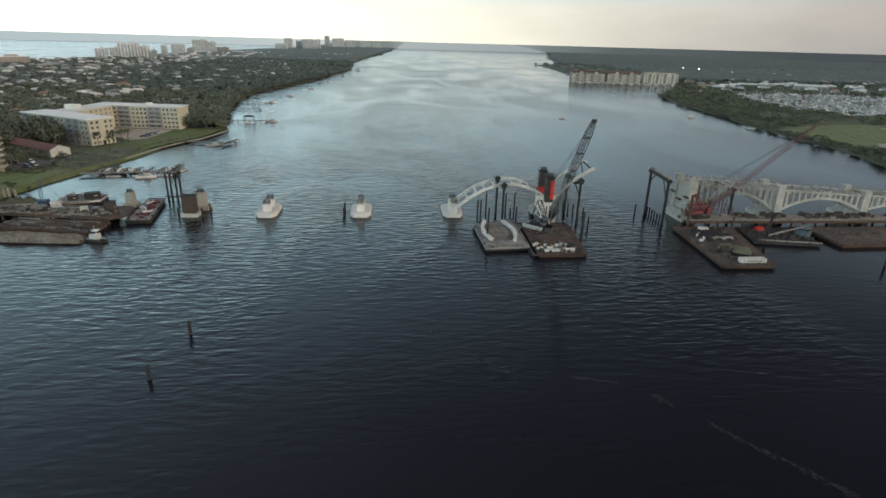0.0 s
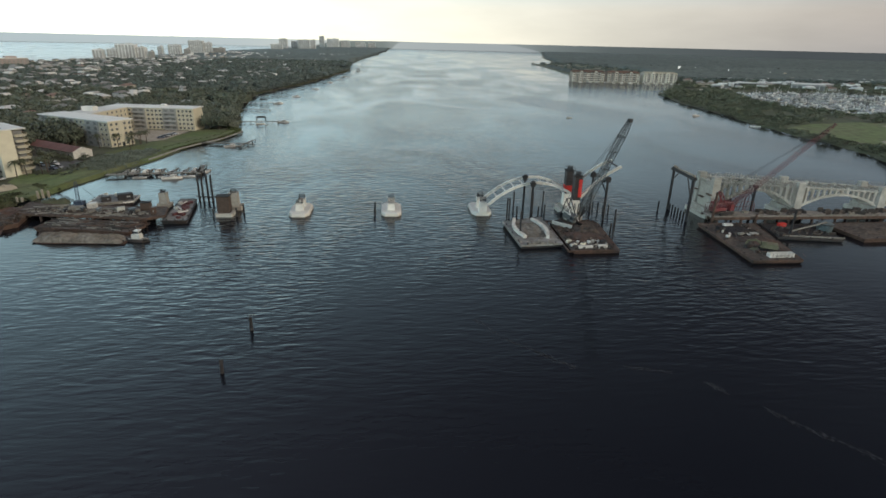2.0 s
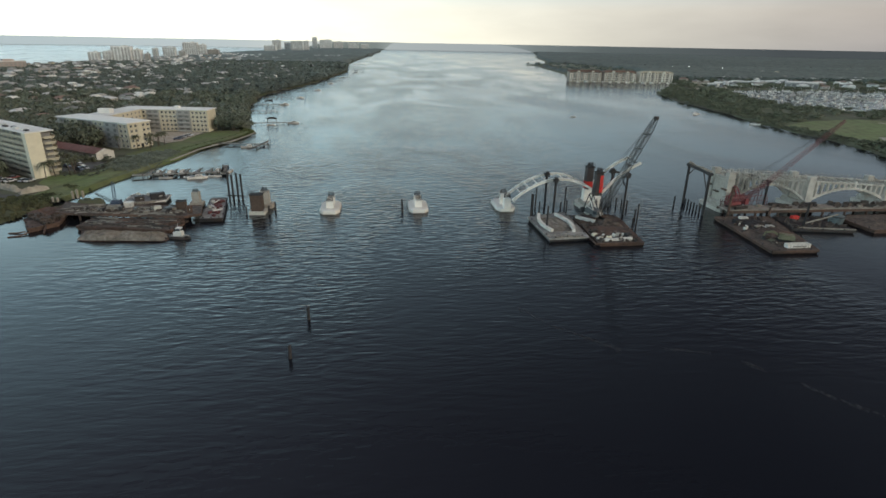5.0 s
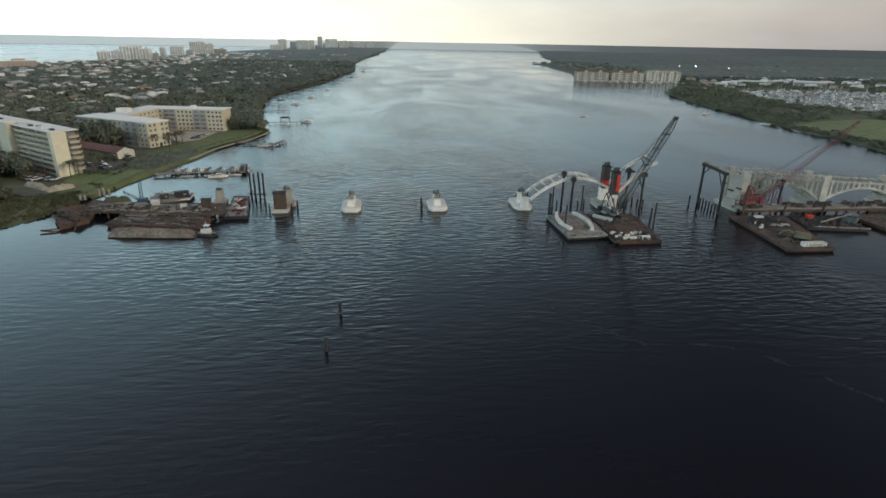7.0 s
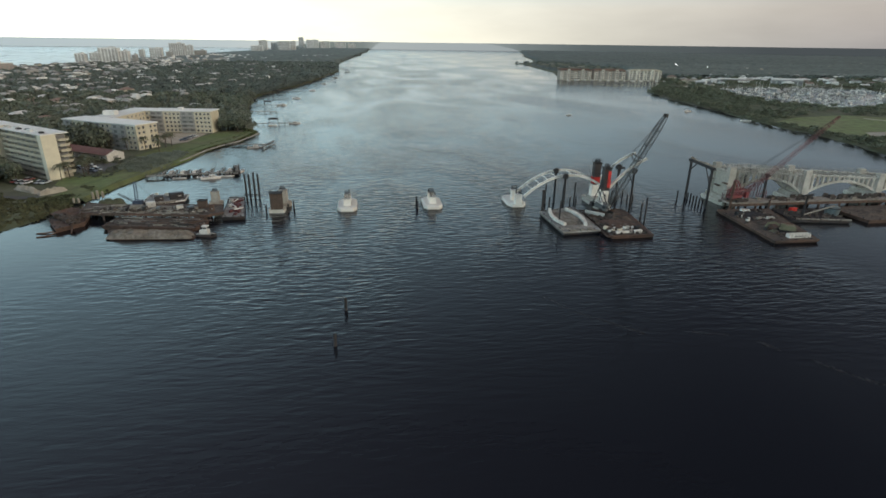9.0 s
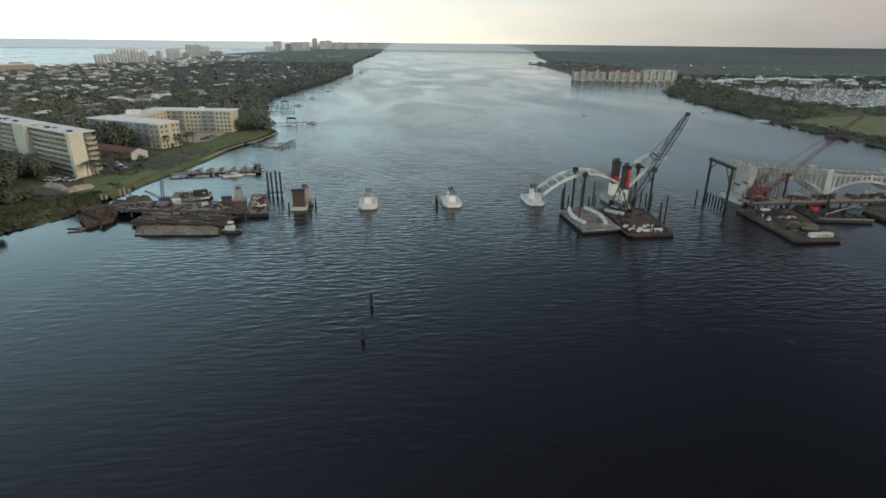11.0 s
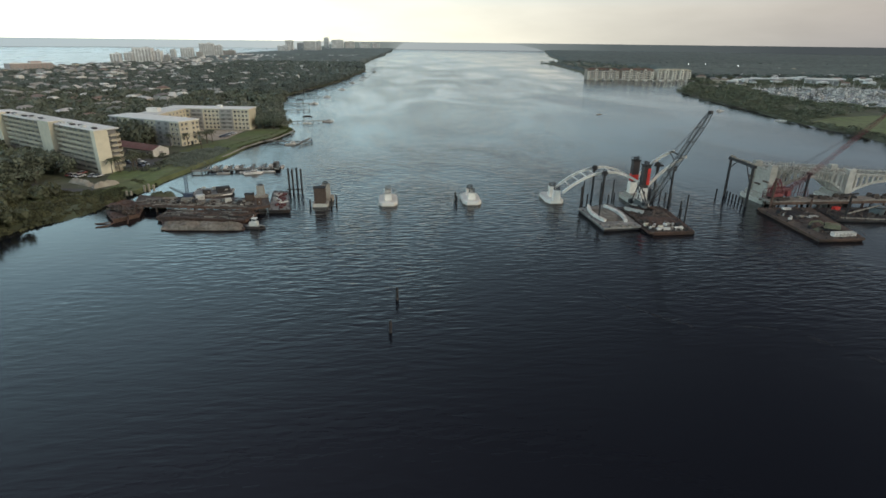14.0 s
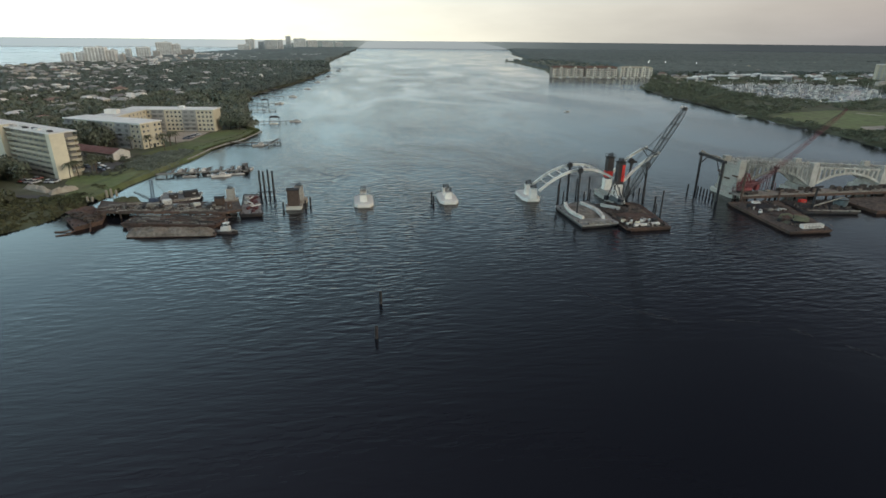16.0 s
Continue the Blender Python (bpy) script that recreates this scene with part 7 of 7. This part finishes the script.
# ---- suburb houses ----
def house_model(w, d, h, hip, label):
    p = thing("house", label, "house", pose(0, 0, -60), "suburb houses")
    part("wall", cube(B(), 0, 0, -0.4, w, d, h + 0.4), "house_wall", p)
    bm = B()
    k = d * 0.45 if hip else -0.4
    v = [bm.verts.new(c) for c in ((-w / 2 - 0.5, -d / 2 - 0.5, h), (w / 2 + 0.5, -d / 2 - 0.5, h), (w / 2 + 0.5, d / 2 + 0.5, h), (-w / 2 - 0.5, d / 2 + 0.5, h), (-w / 2 + k, 0, h + d * 0.24), (w / 2 - k, 0, h + d * 0.24))]
    for f in ((0, 1, 5, 4), (2, 3, 4, 5), (1, 2, 5), (3, 0, 4), (3, 2, 1, 0)):
        bm.faces.new([v[i] for i in f])
    part("roof", bm, "house_roof", p)
    for x in (-w * 0.3, w * 0.3):
        part("window", cube(B(), x, -d / 2 - 0.02, 0.9, 1.6, 0.1, 1.2), "glass_dark", p)
    part("door", cube(B(), 0, -d / 2 - 0.02, 0, 1.0, 0.1, 2.1), "stucco_tan", p)
    return p


HOUSES = [house_model(13, 8.5, 3.0, True, "single-storey house with a hipped roof"), house_model(11, 8, 3.2, False, "gabled single-storey suburban house"), house_model(15, 9, 5.2, True, "two-storey house with a hipped roof")]
fb = thing("flat_building", "low pale building with a flat roof", "building", pose(0, 0, -60), "suburb houses")
part("wall", cube(B(), 0, 0, -0.4, 26, 13, 6.0), "house_wall", fb)
part("roof", cube(B(), 0, 0, 5.6, 27, 14, 0.4), "house_roof", fb)
part("roof_unit", cube(B(), 5, 2, 6.0, 3, 2, 1.2), "stucco_grey", fb)
for k in range(5):
    part("window", cube(B(), -10 + 5 * k, -6.52, 2.0, 2.4, 0.1, 1.4), "glass_dark", fb)
HOUSES.append(fb)
HOMES = []


def settle(n, x0, x1, y0, y1, gap, shore=16.0, edge=None):
    tries = 0
    put = 0
    while put < n and tries < n * 30:
        tries += 1
        x, y = rng.uniform(x0, x1), rng.uniform(y0, y1)
        if edge and x > edge(y):
            continue
        if land(x, y) < shore or blocked(x, y, 14.0) or any((x - a) ** 2 + (y - b) ** 2 < gap * gap for a, b in HOMES):
            continue
        HOMES.append((x, y))
        copy_thing(rng.choice(HOUSES[:3] if rng.random() < 0.93 else HOUSES[3:]), pose(x, y, 1.3, 0, 0, rng.choice((-18, 72, 160, -100)) + rng.uniform(-6, 6)))
        put += 1


settle(150, -690, -150, 90, 560, 20, edge=lambda y: -175 - 0.14 * y if rng.random() < 0.9 else -150 - 0.10 * y)
settle(110, -690, -150, 560, 1150, 28, edge=lambda y: -180 - 0.13 * y if rng.random() < 0.85 else -170)
settle(40, -660, -110, 1150, 2000, 60)
settle(26, 470, 900, 560, 800, 24)
settle(40, 560, 1300, 700, 900, 24)
settle(6, 900, 1700, 950, 1600, 60)
settle(24, 640, 1300, 200, 640, 40)


def tower(x, y, w, d, h, mat, label, turn=0.0, storeys=None, bays=None):
    p = thing("seafront_tower", label, "tower block", pose(x, y, 1.2, 0, 0, turn), "towers along the sea")
    part("wall", cube(B(), 0, 0, -0.4, w, d, h + 0.4), mat, p)
    part("roof", cube(B(), 0, 0, h + 0.004, w * 0.99, d * 0.99, 0.8), "white_roof", p)
    part("plant_room", cube(B(), w * 0.15, 0, h + 0.8, w * 0.25, d * 0.5, 3.0), mat, p)
    storeys = storeys or max(3, int(h / 3.3))
    bays = bays or max(3, int(w / 7))
    for j in range(bays):
        xx = -w / 2 + w * (j + 0.5) / bays
        # Solid strip standing on the wall; balcony shade is put into its grey.
        part("balcony_recess", cube(B(), xx, -d / 2 - 0.5, 0.5, w / bays * 0.55, 1.0, h - 1.5), "stucco_grey", p, "raised grey strip coloured as shaded balconies")
    for k in range(1, storeys):
        part("floor_band", cube(B(), 0, -d / 2 - 0.62, h * k / storeys, w * 0.98, 1.1, 0.9), mat, p)
    return p


for x, y, w, d, h, mt, tn in ((-658, 1272, 22, 20, 22, "tower_pale", 4), (-630, 1280, 20, 20, 24, "tower_pale", 4), (-600, 1288, 44, 24, 35, "tower_pale", 6), (-570, 1296, 22, 22, 29, "tower_pale", 4), (-548, 1300, 10, 12, 20, "stucco_grey", 0),
                              (-668, 1680, 14, 14, 26, "tower_pale", 0), (-628, 1688, 36, 22, 30, "tower_pale", 5), (-596, 1700, 16, 16, 20, "stucco_grey", 5),
                              (-655, 1982, 50, 24, 43, "tower_pale", 6), (-618, 1992, 26, 22, 37, "tower_pale", 6), (-590, 2030, 40, 20, 20, "stucco_grey", 0),
                              (-560, 3000, 60, 30, 30, "tower_pale", 0), (-585, 3350, 46, 26, 58, "tower_pale", 0), (-520, 3420, 60, 26, 46, "tower_pale", 0), (-470, 3380, 70, 26, 54, "tower_pale", 0), (-430, 3500, 30, 26, 56, "tower_pale", 0),
                              (-472, 4380, 36, 30, 82, "tower_pale", 0), (-380, 4300, 90, 30, 66, "tower_pale", 0), (-290, 4350, 70, 30, 56, "tower_pale", 0), (-180, 4450, 80, 30, 44, "tower_pale", 0), (-90, 4500, 60, 30, 40, "tower_pale", 0)):
    tower(x, y, w, d, h, mt, "pale seafront apartment tower in the distance", tn)
tower(-634, 884, 66, 26, 13.8, "tower_pink", "long pinkish seafront hotel", 50, 4, 10)
tower(-800, 800, 40, 24, 18, "tower_pink", "long pinkish seafront hotel", 44, 5, 6)
tower(880, 632, 22, 20, 27, "stucco_tan", "tan tower block behind the marina", -35)


# ---- west bank ----
def river_flats(x, y, w, mat, accent, label, turn):
    p = thing("river_flats", label, "apartment block", pose(x, y, 1.2, 0, 0, turn), "flats at the water's edge")
    d, st, n = 18.0, 3.1, 5
    h = st * n
    part("wall", cube(B(), 0, d / 2, -0.6, w, d, h + 0.6), mat, p)
    part("roof", prism(B(), [(-w / 2 - 0.8, -0.8), (w / 2 + 0.8, -0.8), (w / 2 + 0.8, d + 0.8), (-w / 2 - 0.8, d + 0.8)], h, h + 2.4, 0.8), accent, p)
    bays = 9
    for j in range(bays):
        xx = -w / 2 + w * (j + 0.5) / bays
        if j % 2 == 0:
            b = part("bay", cube(B(), xx, -0.9, 0, w / bays * 0.62, 1.8, h + (1.6 if j % 4 else -2.2)), "condo_cream", p)
            part("bay_roof", cube(B(), xx, -0.9, h + (1.6 if j % 4 else -2.2), w / bays * 0.9, 2.2, 1.6, taper=0.5), accent, b)
        else:
            # Panel on the wall face, dark grey for the shade of a recess.
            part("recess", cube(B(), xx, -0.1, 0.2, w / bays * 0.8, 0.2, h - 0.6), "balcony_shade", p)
        for k in range(n):
            part("window", cube(B(), xx, -1.84 if j % 2 == 0 else -0.24, k * st + 0.8, w / bays * 0.42, 0.1, 1.5), "glass_dark", p)
            if j % 2:
                part("balcony", cube(B(), xx, -1.0, k * st + 0.1, w / bays * 0.8, 1.6, 0.9), "condo_cream", p)
    return p


river_flats(374.0, 760.5, 56, "condo_shade", "condo_red", "cream waterfront flats with red-tiled roofs", -5.4)
river_flats(434.0, 754.5, 56, "condo_shade", "condo_red", "cream waterfront flats with red-tiled roofs", -5.4)
river_flats(497.0, 748.5, 58, "condo_cream", "stucco_tan", "plain beige waterfront flats", -5.4)
qw = thing("quay_wall", "dark stone quay wall below the waterfront flats", "wall", pose(0, 0, 0), kind="structure")
part("wall_body", sweep(B(), [(350, 780, 0.3), (345.5, 757.5, 0.3), (440, 748.5, 0.3), (529, 737.5, 0.3)], 1.6, 2.2), "old_concrete", qw)
for x in range(356, 526, 14):
    copy_thing(rng.choice((MOTOR, CRUISER, YACHT)), pose(x, 757.0 - (x - 345) * 0.105 - 9, 0, 0, 0, rng.uniform(60, 120)))

# marina basin: pontoons and boats
for k in range(7):
    f = k / 6
    ax, ay = 486 + 200 * f, 362 + 110 * f
    dock((ax, ay), (ax + 10 - 10 * f, ay + 120 + 60 * (1 - abs(2 * f - 1))), 3.0, 12.0, "long pontoon lined with moored boats")
for x, y, w, tn in ((540, 470, 30, 48), (590, 520, 34, 48), (640, 470, 30, 50)):
    p = thing("covered_slip", "weathered grey roof over moored boats in the marina", "boat shelter", pose(x, y, 0, 0, 0, tn), "covered slips")
    part("roof", prism(B(), [(-w / 2, -3.2), (w / 2, -3.2), (w / 2, 3.2), (-w / 2, 3.2)], 4.0, 4.9, 0.94), "stucco_grey", p)
    for k in range(4):
        for s in (-1, 1):
            part("post", cube(B(), -w / 2 + 2 + (w - 4) * k / 3, s * 2.8, -2, 0.4, 0.4, 6.05), "planks", p)
got = 0
while got < 250:
    x, y = rng.uniform(455, 765), rng.uniform(330, 620)
    if signed(np.array(x), np.array(y), MARINA) < 5:
        continue
    r_ = rng.random()
    m_ = YACHT if r_ < 0.55 else (CRUISER if r_ < 0.75 else MOTOR)
    copy_thing(m_, pose(x, y, 0, 0, 0, 45 + rng.choice((0, 180, 90)) + rng.uniform(-6, 6)) @ Matrix.Scale(rng.uniform(0.65, 1.0), 4))
    got += 1


def boat_shed(x, y, w, d, h, tn, label):
    p = thing("boat_shed", label, "shed", pose(x, y, 1.4, 0, 0, tn), "sheds")
    part("wall", cube(B(), 0, 0, -0.4, w, d, h + 0.4), "stucco_grey", p)
    part("roof", prism(B(), [(-w / 2 - 0.6, -d / 2 - 0.6), (w / 2 + 0.6, -d / 2 - 0.6), (w / 2 + 0.6, d / 2 + 0.6), (-w / 2 - 0.6, d / 2 + 0.6)], h + 0.004, h + 1.4, 0.9), "white_roof", p)
    n_ = max(1, int(w / 7))
    for k in range(n_):
        part("shed_door", cube(B(), -w / 2 + w * (k + 0.5) / n_, -d / 2 - 0.03, 0, w / n_ * 0.7, 0.12, h * 0.75), "balcony_shade", p)
    HOMES.extend(((x, y), (x + w * 0.3, y - w * 0.2), (x - w * 0.3, y + w * 0.2), (x - 8, y - 12)))


boat_shed(686, 640, 44, 26, 8.5, -34, "large pale boat hangar behind the marina")
for x, y, w in ((596, 694, 15), (613, 700, 12), (631, 702, 17), (652, 704, 13), (674, 716, 16), (698, 730, 14), (722, 744, 18), (744, 758, 13), (768, 700, 16), (782, 664, 14), (560, 664, 12), (536, 640, 13)):
    boat_shed(x, y, w, 10, rng.uniform(4.0, 6.0), -34 + rng.uniform(-8, 8), "pale boat shed beside the marina")
for x, y in ((787, 1235), (815, 1204), (842, 1105)):
    p = thing("flood_light", "lit floodlight on a pole", "lamp", pose(x, y, 1.2), "floodlights")
    part("pole", tube(B(), (0, 0, 0), (0, 0, 11), 0.2, 0.14, 8), "steel_dark", p)
    part("lamp_head", cube(B(), 0, -0.6, 11, 1.5, 0.7, 1.0), "lamp_glow", p, "glowing lamp head")
# the first of each kind takes a place of its own
for ob, m_ in ((MOTOR, pose(-62.0, 57.5, 0, 0, 0, 10)), (YACHT, pose(560, 440, 0, 0, 0, 45)), (SKIFF, pose(-60, 223.0, 0, 0, 0, 4)), (CRUISER, pose(610, 500, 0, 0, 0, 225)), (CAR, pose(-134, 52.5, 1.75, 0, 0, 60)),
               (TREES[0], pose(-146, 122, 1.4)), (TREES[1], pose(-150, 40, 1.4)), (TREES[2], pose(-152, 112, 1.4)), (PALM, pose(-101, 110, 1.5)),
               (HOUSES[0], pose(-236, 128, 1.3, 0, 0, -18)), (HOUSES[1], pose(-262, 150, 1.3, 0, 0, 72)), (HOUSES[2], pose(-290, 118, 1.3, 0, 0, 160)), (HOUSES[3], pose(-250, 96, 1.3, 0, 0, -18))):
    ob.matrix_basis = m_

# ---- woods ----
sp = nrg.uniform
SPOTS = []
# leafy suburb between the river and the sea
for n_, x0, x1, y0, y1, r0, r1 in ((900, -330, -60, 100, 320, 3.5, 6.5), (2600, -680, -60, 200, 700, 4, 7.5), (2600, -640, -60, 700, 1600, 6, 10), (2200, -620, 20, 1600, 3200, 10, 17), (1300, -640, 60, 3200, 4900, 14, 24)):
    xs, ys = scatter(n_, x0, x1, y0, y1, 4)
    rs = sp(r0, r1, len(xs))
    SPOTS += list(zip(xs, ys, np.full(len(xs), 1.2), rs, np.minimum(rs * sp(0.9, 1.3, len(xs)) + 1.5, sp(7.0, 10.0, len(xs)))))
xs, ys = scatter(9000, -140, -30, 198, 1700, 0.9, 0.0)
brink = land(xs, ys) < 12
xs, ys = xs[brink], ys[brink]
rs = sp(2.6, 4.6, len(xs))
SPOTS += list(zip(xs, ys, np.full(len(xs), 0.3), rs, rs * sp(1.0, 1.6, len(xs)) + 1.2))
HOME = np.array(HOMES)


def open_view(s):
    """Whether a crown leaves the houses near it in sight."""
    d = HOME - (s[0], s[1])
    return not ((np.abs(d[:, 0]) < 3 + 0.45 * s[3]) & (d[:, 1] > -3 - 0.4 * s[3]) & (d[:, 1] < 2 + 0.65 * s[3])).any()


# low scrub towards the beach
SPOTS = [(x, y, z, r, h * (0.6 if x < -380 and y > 600 else 1.0)) for x, y, z, r, h in SPOTS]
SPOTS = [s for s in SPOTS if s[1] > 1300 or open_view(s)]
near = [s for s in SPOTS if s[1] < 750]
far = [s for s in SPOTS if s[1] >= 750]
# Farther crowns take the leaf colour with distance haze in it.
woods("hazy_suburb_trees", [s for s in near if s[1] > 430], 60, "leaf_hazed", "grey-green crowns of the farther suburb", 0.74, 0.09, 0.22)
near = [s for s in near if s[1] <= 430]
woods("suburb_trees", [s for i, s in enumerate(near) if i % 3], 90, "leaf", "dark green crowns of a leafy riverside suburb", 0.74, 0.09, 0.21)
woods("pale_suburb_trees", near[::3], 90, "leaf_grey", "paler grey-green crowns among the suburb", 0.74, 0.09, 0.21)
woods("distant_trees", [s for s in far if s[1] < 1330], 22, "leaf_hazed", "dense woods thinning towards the horizon", 0.85)


def canopy(name, xs, ys, mat, label, shore=8.0, low=4.5, high=9.5):
    """A closed roof of crowns: one uneven sheet over all the land that is not kept clear."""
    X, Y = np.meshgrid(xs, ys)
    dx, dy = np.gradient(xs)[None, :], np.gradient(ys)[:, None]
    ok = (land(X, Y) > shore) & ~blocked(X, Y, 2.0)
    edge = ok.copy()
    edge[1:-1, 1:-1] &= ok[:-2, 1:-1] & ok[2:, 1:-1] & ok[1:-1, :-2] & ok[1:-1, 2:]
    Z = np.where(edge, nrg.uniform(low, high, X.shape) + 1.2 * np.sin(X * 0.011) * np.sin(Y * 0.007), 0.6)
    Z = np.where(X < -400, Z * 0.6, Z)
    X = X + dx * nrg.uniform(-0.38, 0.38, X.shape)
    Y = Y + dy * nrg.uniform(-0.38, 0.38, X.shape)
    i = np.arange(X.size).reshape(X.shape)
    keep = (ok[:-1, :-1] & ok[:-1, 1:] & ok[1:, 1:] & ok[1:, :-1]).ravel()
    f = np.c_[i[:-1, :-1].ravel(), i[:-1, 1:].ravel(), i[1:, 1:].ravel(), i[1:, :-1].ravel()][keep]
    used = np.unique(f)
    back = np.zeros(X.size, int)
    back[used] = np.arange(len(used))
    ob = mesh_object(name, np.c_[X.ravel(), Y.ravel(), Z.ravel()][used], back[f], mat)
    ob.data.polygons.foreach_set("use_smooth", np.ones(len(f), bool))
    return tagged(ob, label, "trees", kind="stuff")


canopy("distant_canopy", np.arange(-650, 110, 9.0), np.r_[np.arange(1310, 2200, 12.0), np.arange(2212, 3400, 22.0), np.arange(3420, 4920, 40.0)], "leaf_hazed", "closed dark canopy of the distant wooded shore", 2.0)
# wooded bank by the camera
xs, ys = scatter(2600, -260, -96, -130, 60, 1.0)
back = ((land(xs, ys) > 26) & (ys < 22)) | ((land(xs, ys) > 3) & (ys < -14))
xs, ys = xs[back], ys[back]
rs = sp(1.8, 4.6, len(xs))
woods("bank_thicket", list(zip(xs, ys, np.full(len(xs), 0.4), rs, rs * 1.1 + 1.5 + 2.5 * (ys < -14))), 110, "leaf_olive", "low olive-green thicket on the river bank", 0.72, 0.08, 0.19)
xs, ys = scatter(9000, -200, -96, -130, 40, -0.6, 0.0)
front = land(xs, ys) < 34
xs, ys = xs[front], ys[front]
rs = sp(0.5, 1.3, len(xs))
woods("grassy_bank", list(zip(xs, ys, np.clip(land(xs, ys) * 0.2, 0.0, 1.2), rs, rs * 0.45 + 0.2)), 16, "tussock", "rough green grass sloping down to the water", 0.8, 0.25, 0.6)
xs, ys = scatter(5000, -110, -50, 108, 200, 0.4, -40.0)
edge = land(xs, ys) < 8.5
xs, ys = xs[edge], ys[edge]
rs = sp(0.4, 0.9, len(xs))
woods("shore_grass", list(zip(xs, ys, np.clip(land(xs, ys) * 0.2, 0.0, 1.3), rs, rs * 0.3 + 0.15)), 14, "lawn_tuft", "green grass along the edge of the lawn", 0.8, 0.25, 0.6)
BUSHY = [(-110, 78), (-108, 97), (-102.6, 106.8), (-92, 115), (-83, 106), (-84, 78), (-90, 62), (-96.4, 65.4), (-104, 72)]
xs, ys = nrg.uniform(-112, -80, 2600), nrg.uniform(58, 120, 2600)
slope = (signed(xs, ys, BUSHY) > nrg.uniform(-2, 3, 2600)) & (land(xs, ys) > 0.3)
xs, ys = xs[slope], ys[slope]
rs = sp(0.4, 1.1, len(xs))
woods("slope_bushes", list(zip(xs, ys, np.clip(land(xs, ys) * 0.25, 0.2, 1.6), rs, rs * 0.9 + 0.3)), 26, "leaf_shrub", "low grey-green shrubs covering the slope to the water", 0.66, 0.14, 0.34)
xs, ys = nrg.uniform(-132, -104, 150), nrg.uniform(56, 98, 150)
verge = signed(xs, ys, [(-130, 72), (-122, 64), (-112, 64), (-109, 76), (-113, 88), (-122, 84)]) < 1.0
xs, ys = xs[verge], ys[verge]
rs = sp(0.5, 1.4, len(xs))
woods("verge_bushes", list(zip(xs, ys, np.full(len(xs), 1.4), rs, rs * 1.0 + 0.4)), 50, "leaf", "dark bushes round the car park", 0.66, 0.12, 0.30)
# the west bank
SPOTS = []
for n_, x0, x1, y0, y1, r0, r1 in ((700, 312, 560, 60, 600, 3, 6), (1200, 400, 1500, 380, 860, 6, 11), (600, 600, 2600, 0, 700, 6, 12)):
    xs, ys = scatter(n_, x0, x1, y0, y1, 1.5)
    rs = sp(r0, r1, len(xs))
    SPOTS += list(zip(xs, ys, np.full(len(xs), 1.0), rs, np.minimum(rs * sp(0.6, 0.9, len(xs)) + 1.0, sp(3.0, 6.0, len(xs)))))
SPOTS = [s for s in SPOTS if s[1] > 1500 or open_view(s)]
xs, ys = nrg.uniform(430, 680, 260), nrg.uniform(880, 1640, 260)
wet = land(xs, ys) > 6
rs = sp(2.5, 6.0, wet.sum())
woods("marsh_scrub", list(zip(xs[wet], ys[wet], np.full(wet.sum(), 1.0), rs, rs * 0.9 + 1.0)), 20, "leaf_hazed", "scattered scrub on the open flats", 0.8)
xs, ys = scatter(5200, 305, 470, 40, 640, -1.0)
hug = land(xs, ys) < 34
xs, ys = xs[hug], ys[hug]
rs = sp(1.4, 3.2, len(xs))
woods("shore_scrub", list(zip(xs, ys, np.full(len(xs), 0.4), rs, rs * 0.8 + 1.0)), 70, "leaf_scrub", "dense green scrub along the west shore", 0.62, 0.08, 0.20)
woods("west_bank_trees", [s for s in SPOTS if s[1] < 800], 90, "leaf_scrub", "scrub and trees along the west bank", 0.64, 0.07, 0.18)
xs, ys = scatter(420, 480, 1500, 782, 822, 4)
rs = sp(5.0, 9.0, len(xs))
woods("woodland_edge", list(zip(xs, ys, np.full(len(xs), 0.6), rs, sp(6.0, 9.5, len(xs)))), 40, "leaf_hazed", "ragged edge of the woods behind the marina", 0.8, 0.10, 0.24)
canopy("west_canopy", np.arange(420, 2300, 8.5), np.arange(800, 1510, 9.0), "leaf_hazed", "flat dark woods behind the marina")
canopy("far_west_canopy", np.r_[np.arange(480, 1700, 14.0), np.arange(1716, 5100, 24.0)], np.r_[np.arange(1490, 2300, 14.0), np.arange(2320, 3400, 24.0), np.arange(3430, 4920, 44.0)], "leaf_hazed", "flat dark woods reaching to the horizon")

# small roofs glimpsed far off among the trees
for nm, n_, x0, x1, y0, y1, mt in (("distant_roofs", 210, -640, -120, 320, 2200, "white_roof"), ("distant_roofs", 300, -640, -120, 250, 1600, "stucco_grey"), ("distant_roofs", 36, 480, 1100, 620, 880, "white_roof"), ("distant_roofs", 14, 900, 2200, 950, 1700, "stucco_tan")):
    xs, ys = scatter(n_, x0, x1, y0, y1, 30)
    bm = B()
    for x, y in zip(xs, ys):
        w, d, tn = nrg.uniform(6, 13), nrg.uniform(5, 8), nrg.choice((-18, 72)) + nrg.uniform(-8, 8)
        cube(bm, x, y, 1.0, w, d, nrg.uniform(4.5, 6.5), tn)
        cube(bm, x, y, 6.5, w * 1.08, d * 1.1, 1.6, tn, taper=0.55)
    tagged(part(nm, bm, mt), "pale far roofs showing between the crowns", "roofs", kind="stuff")
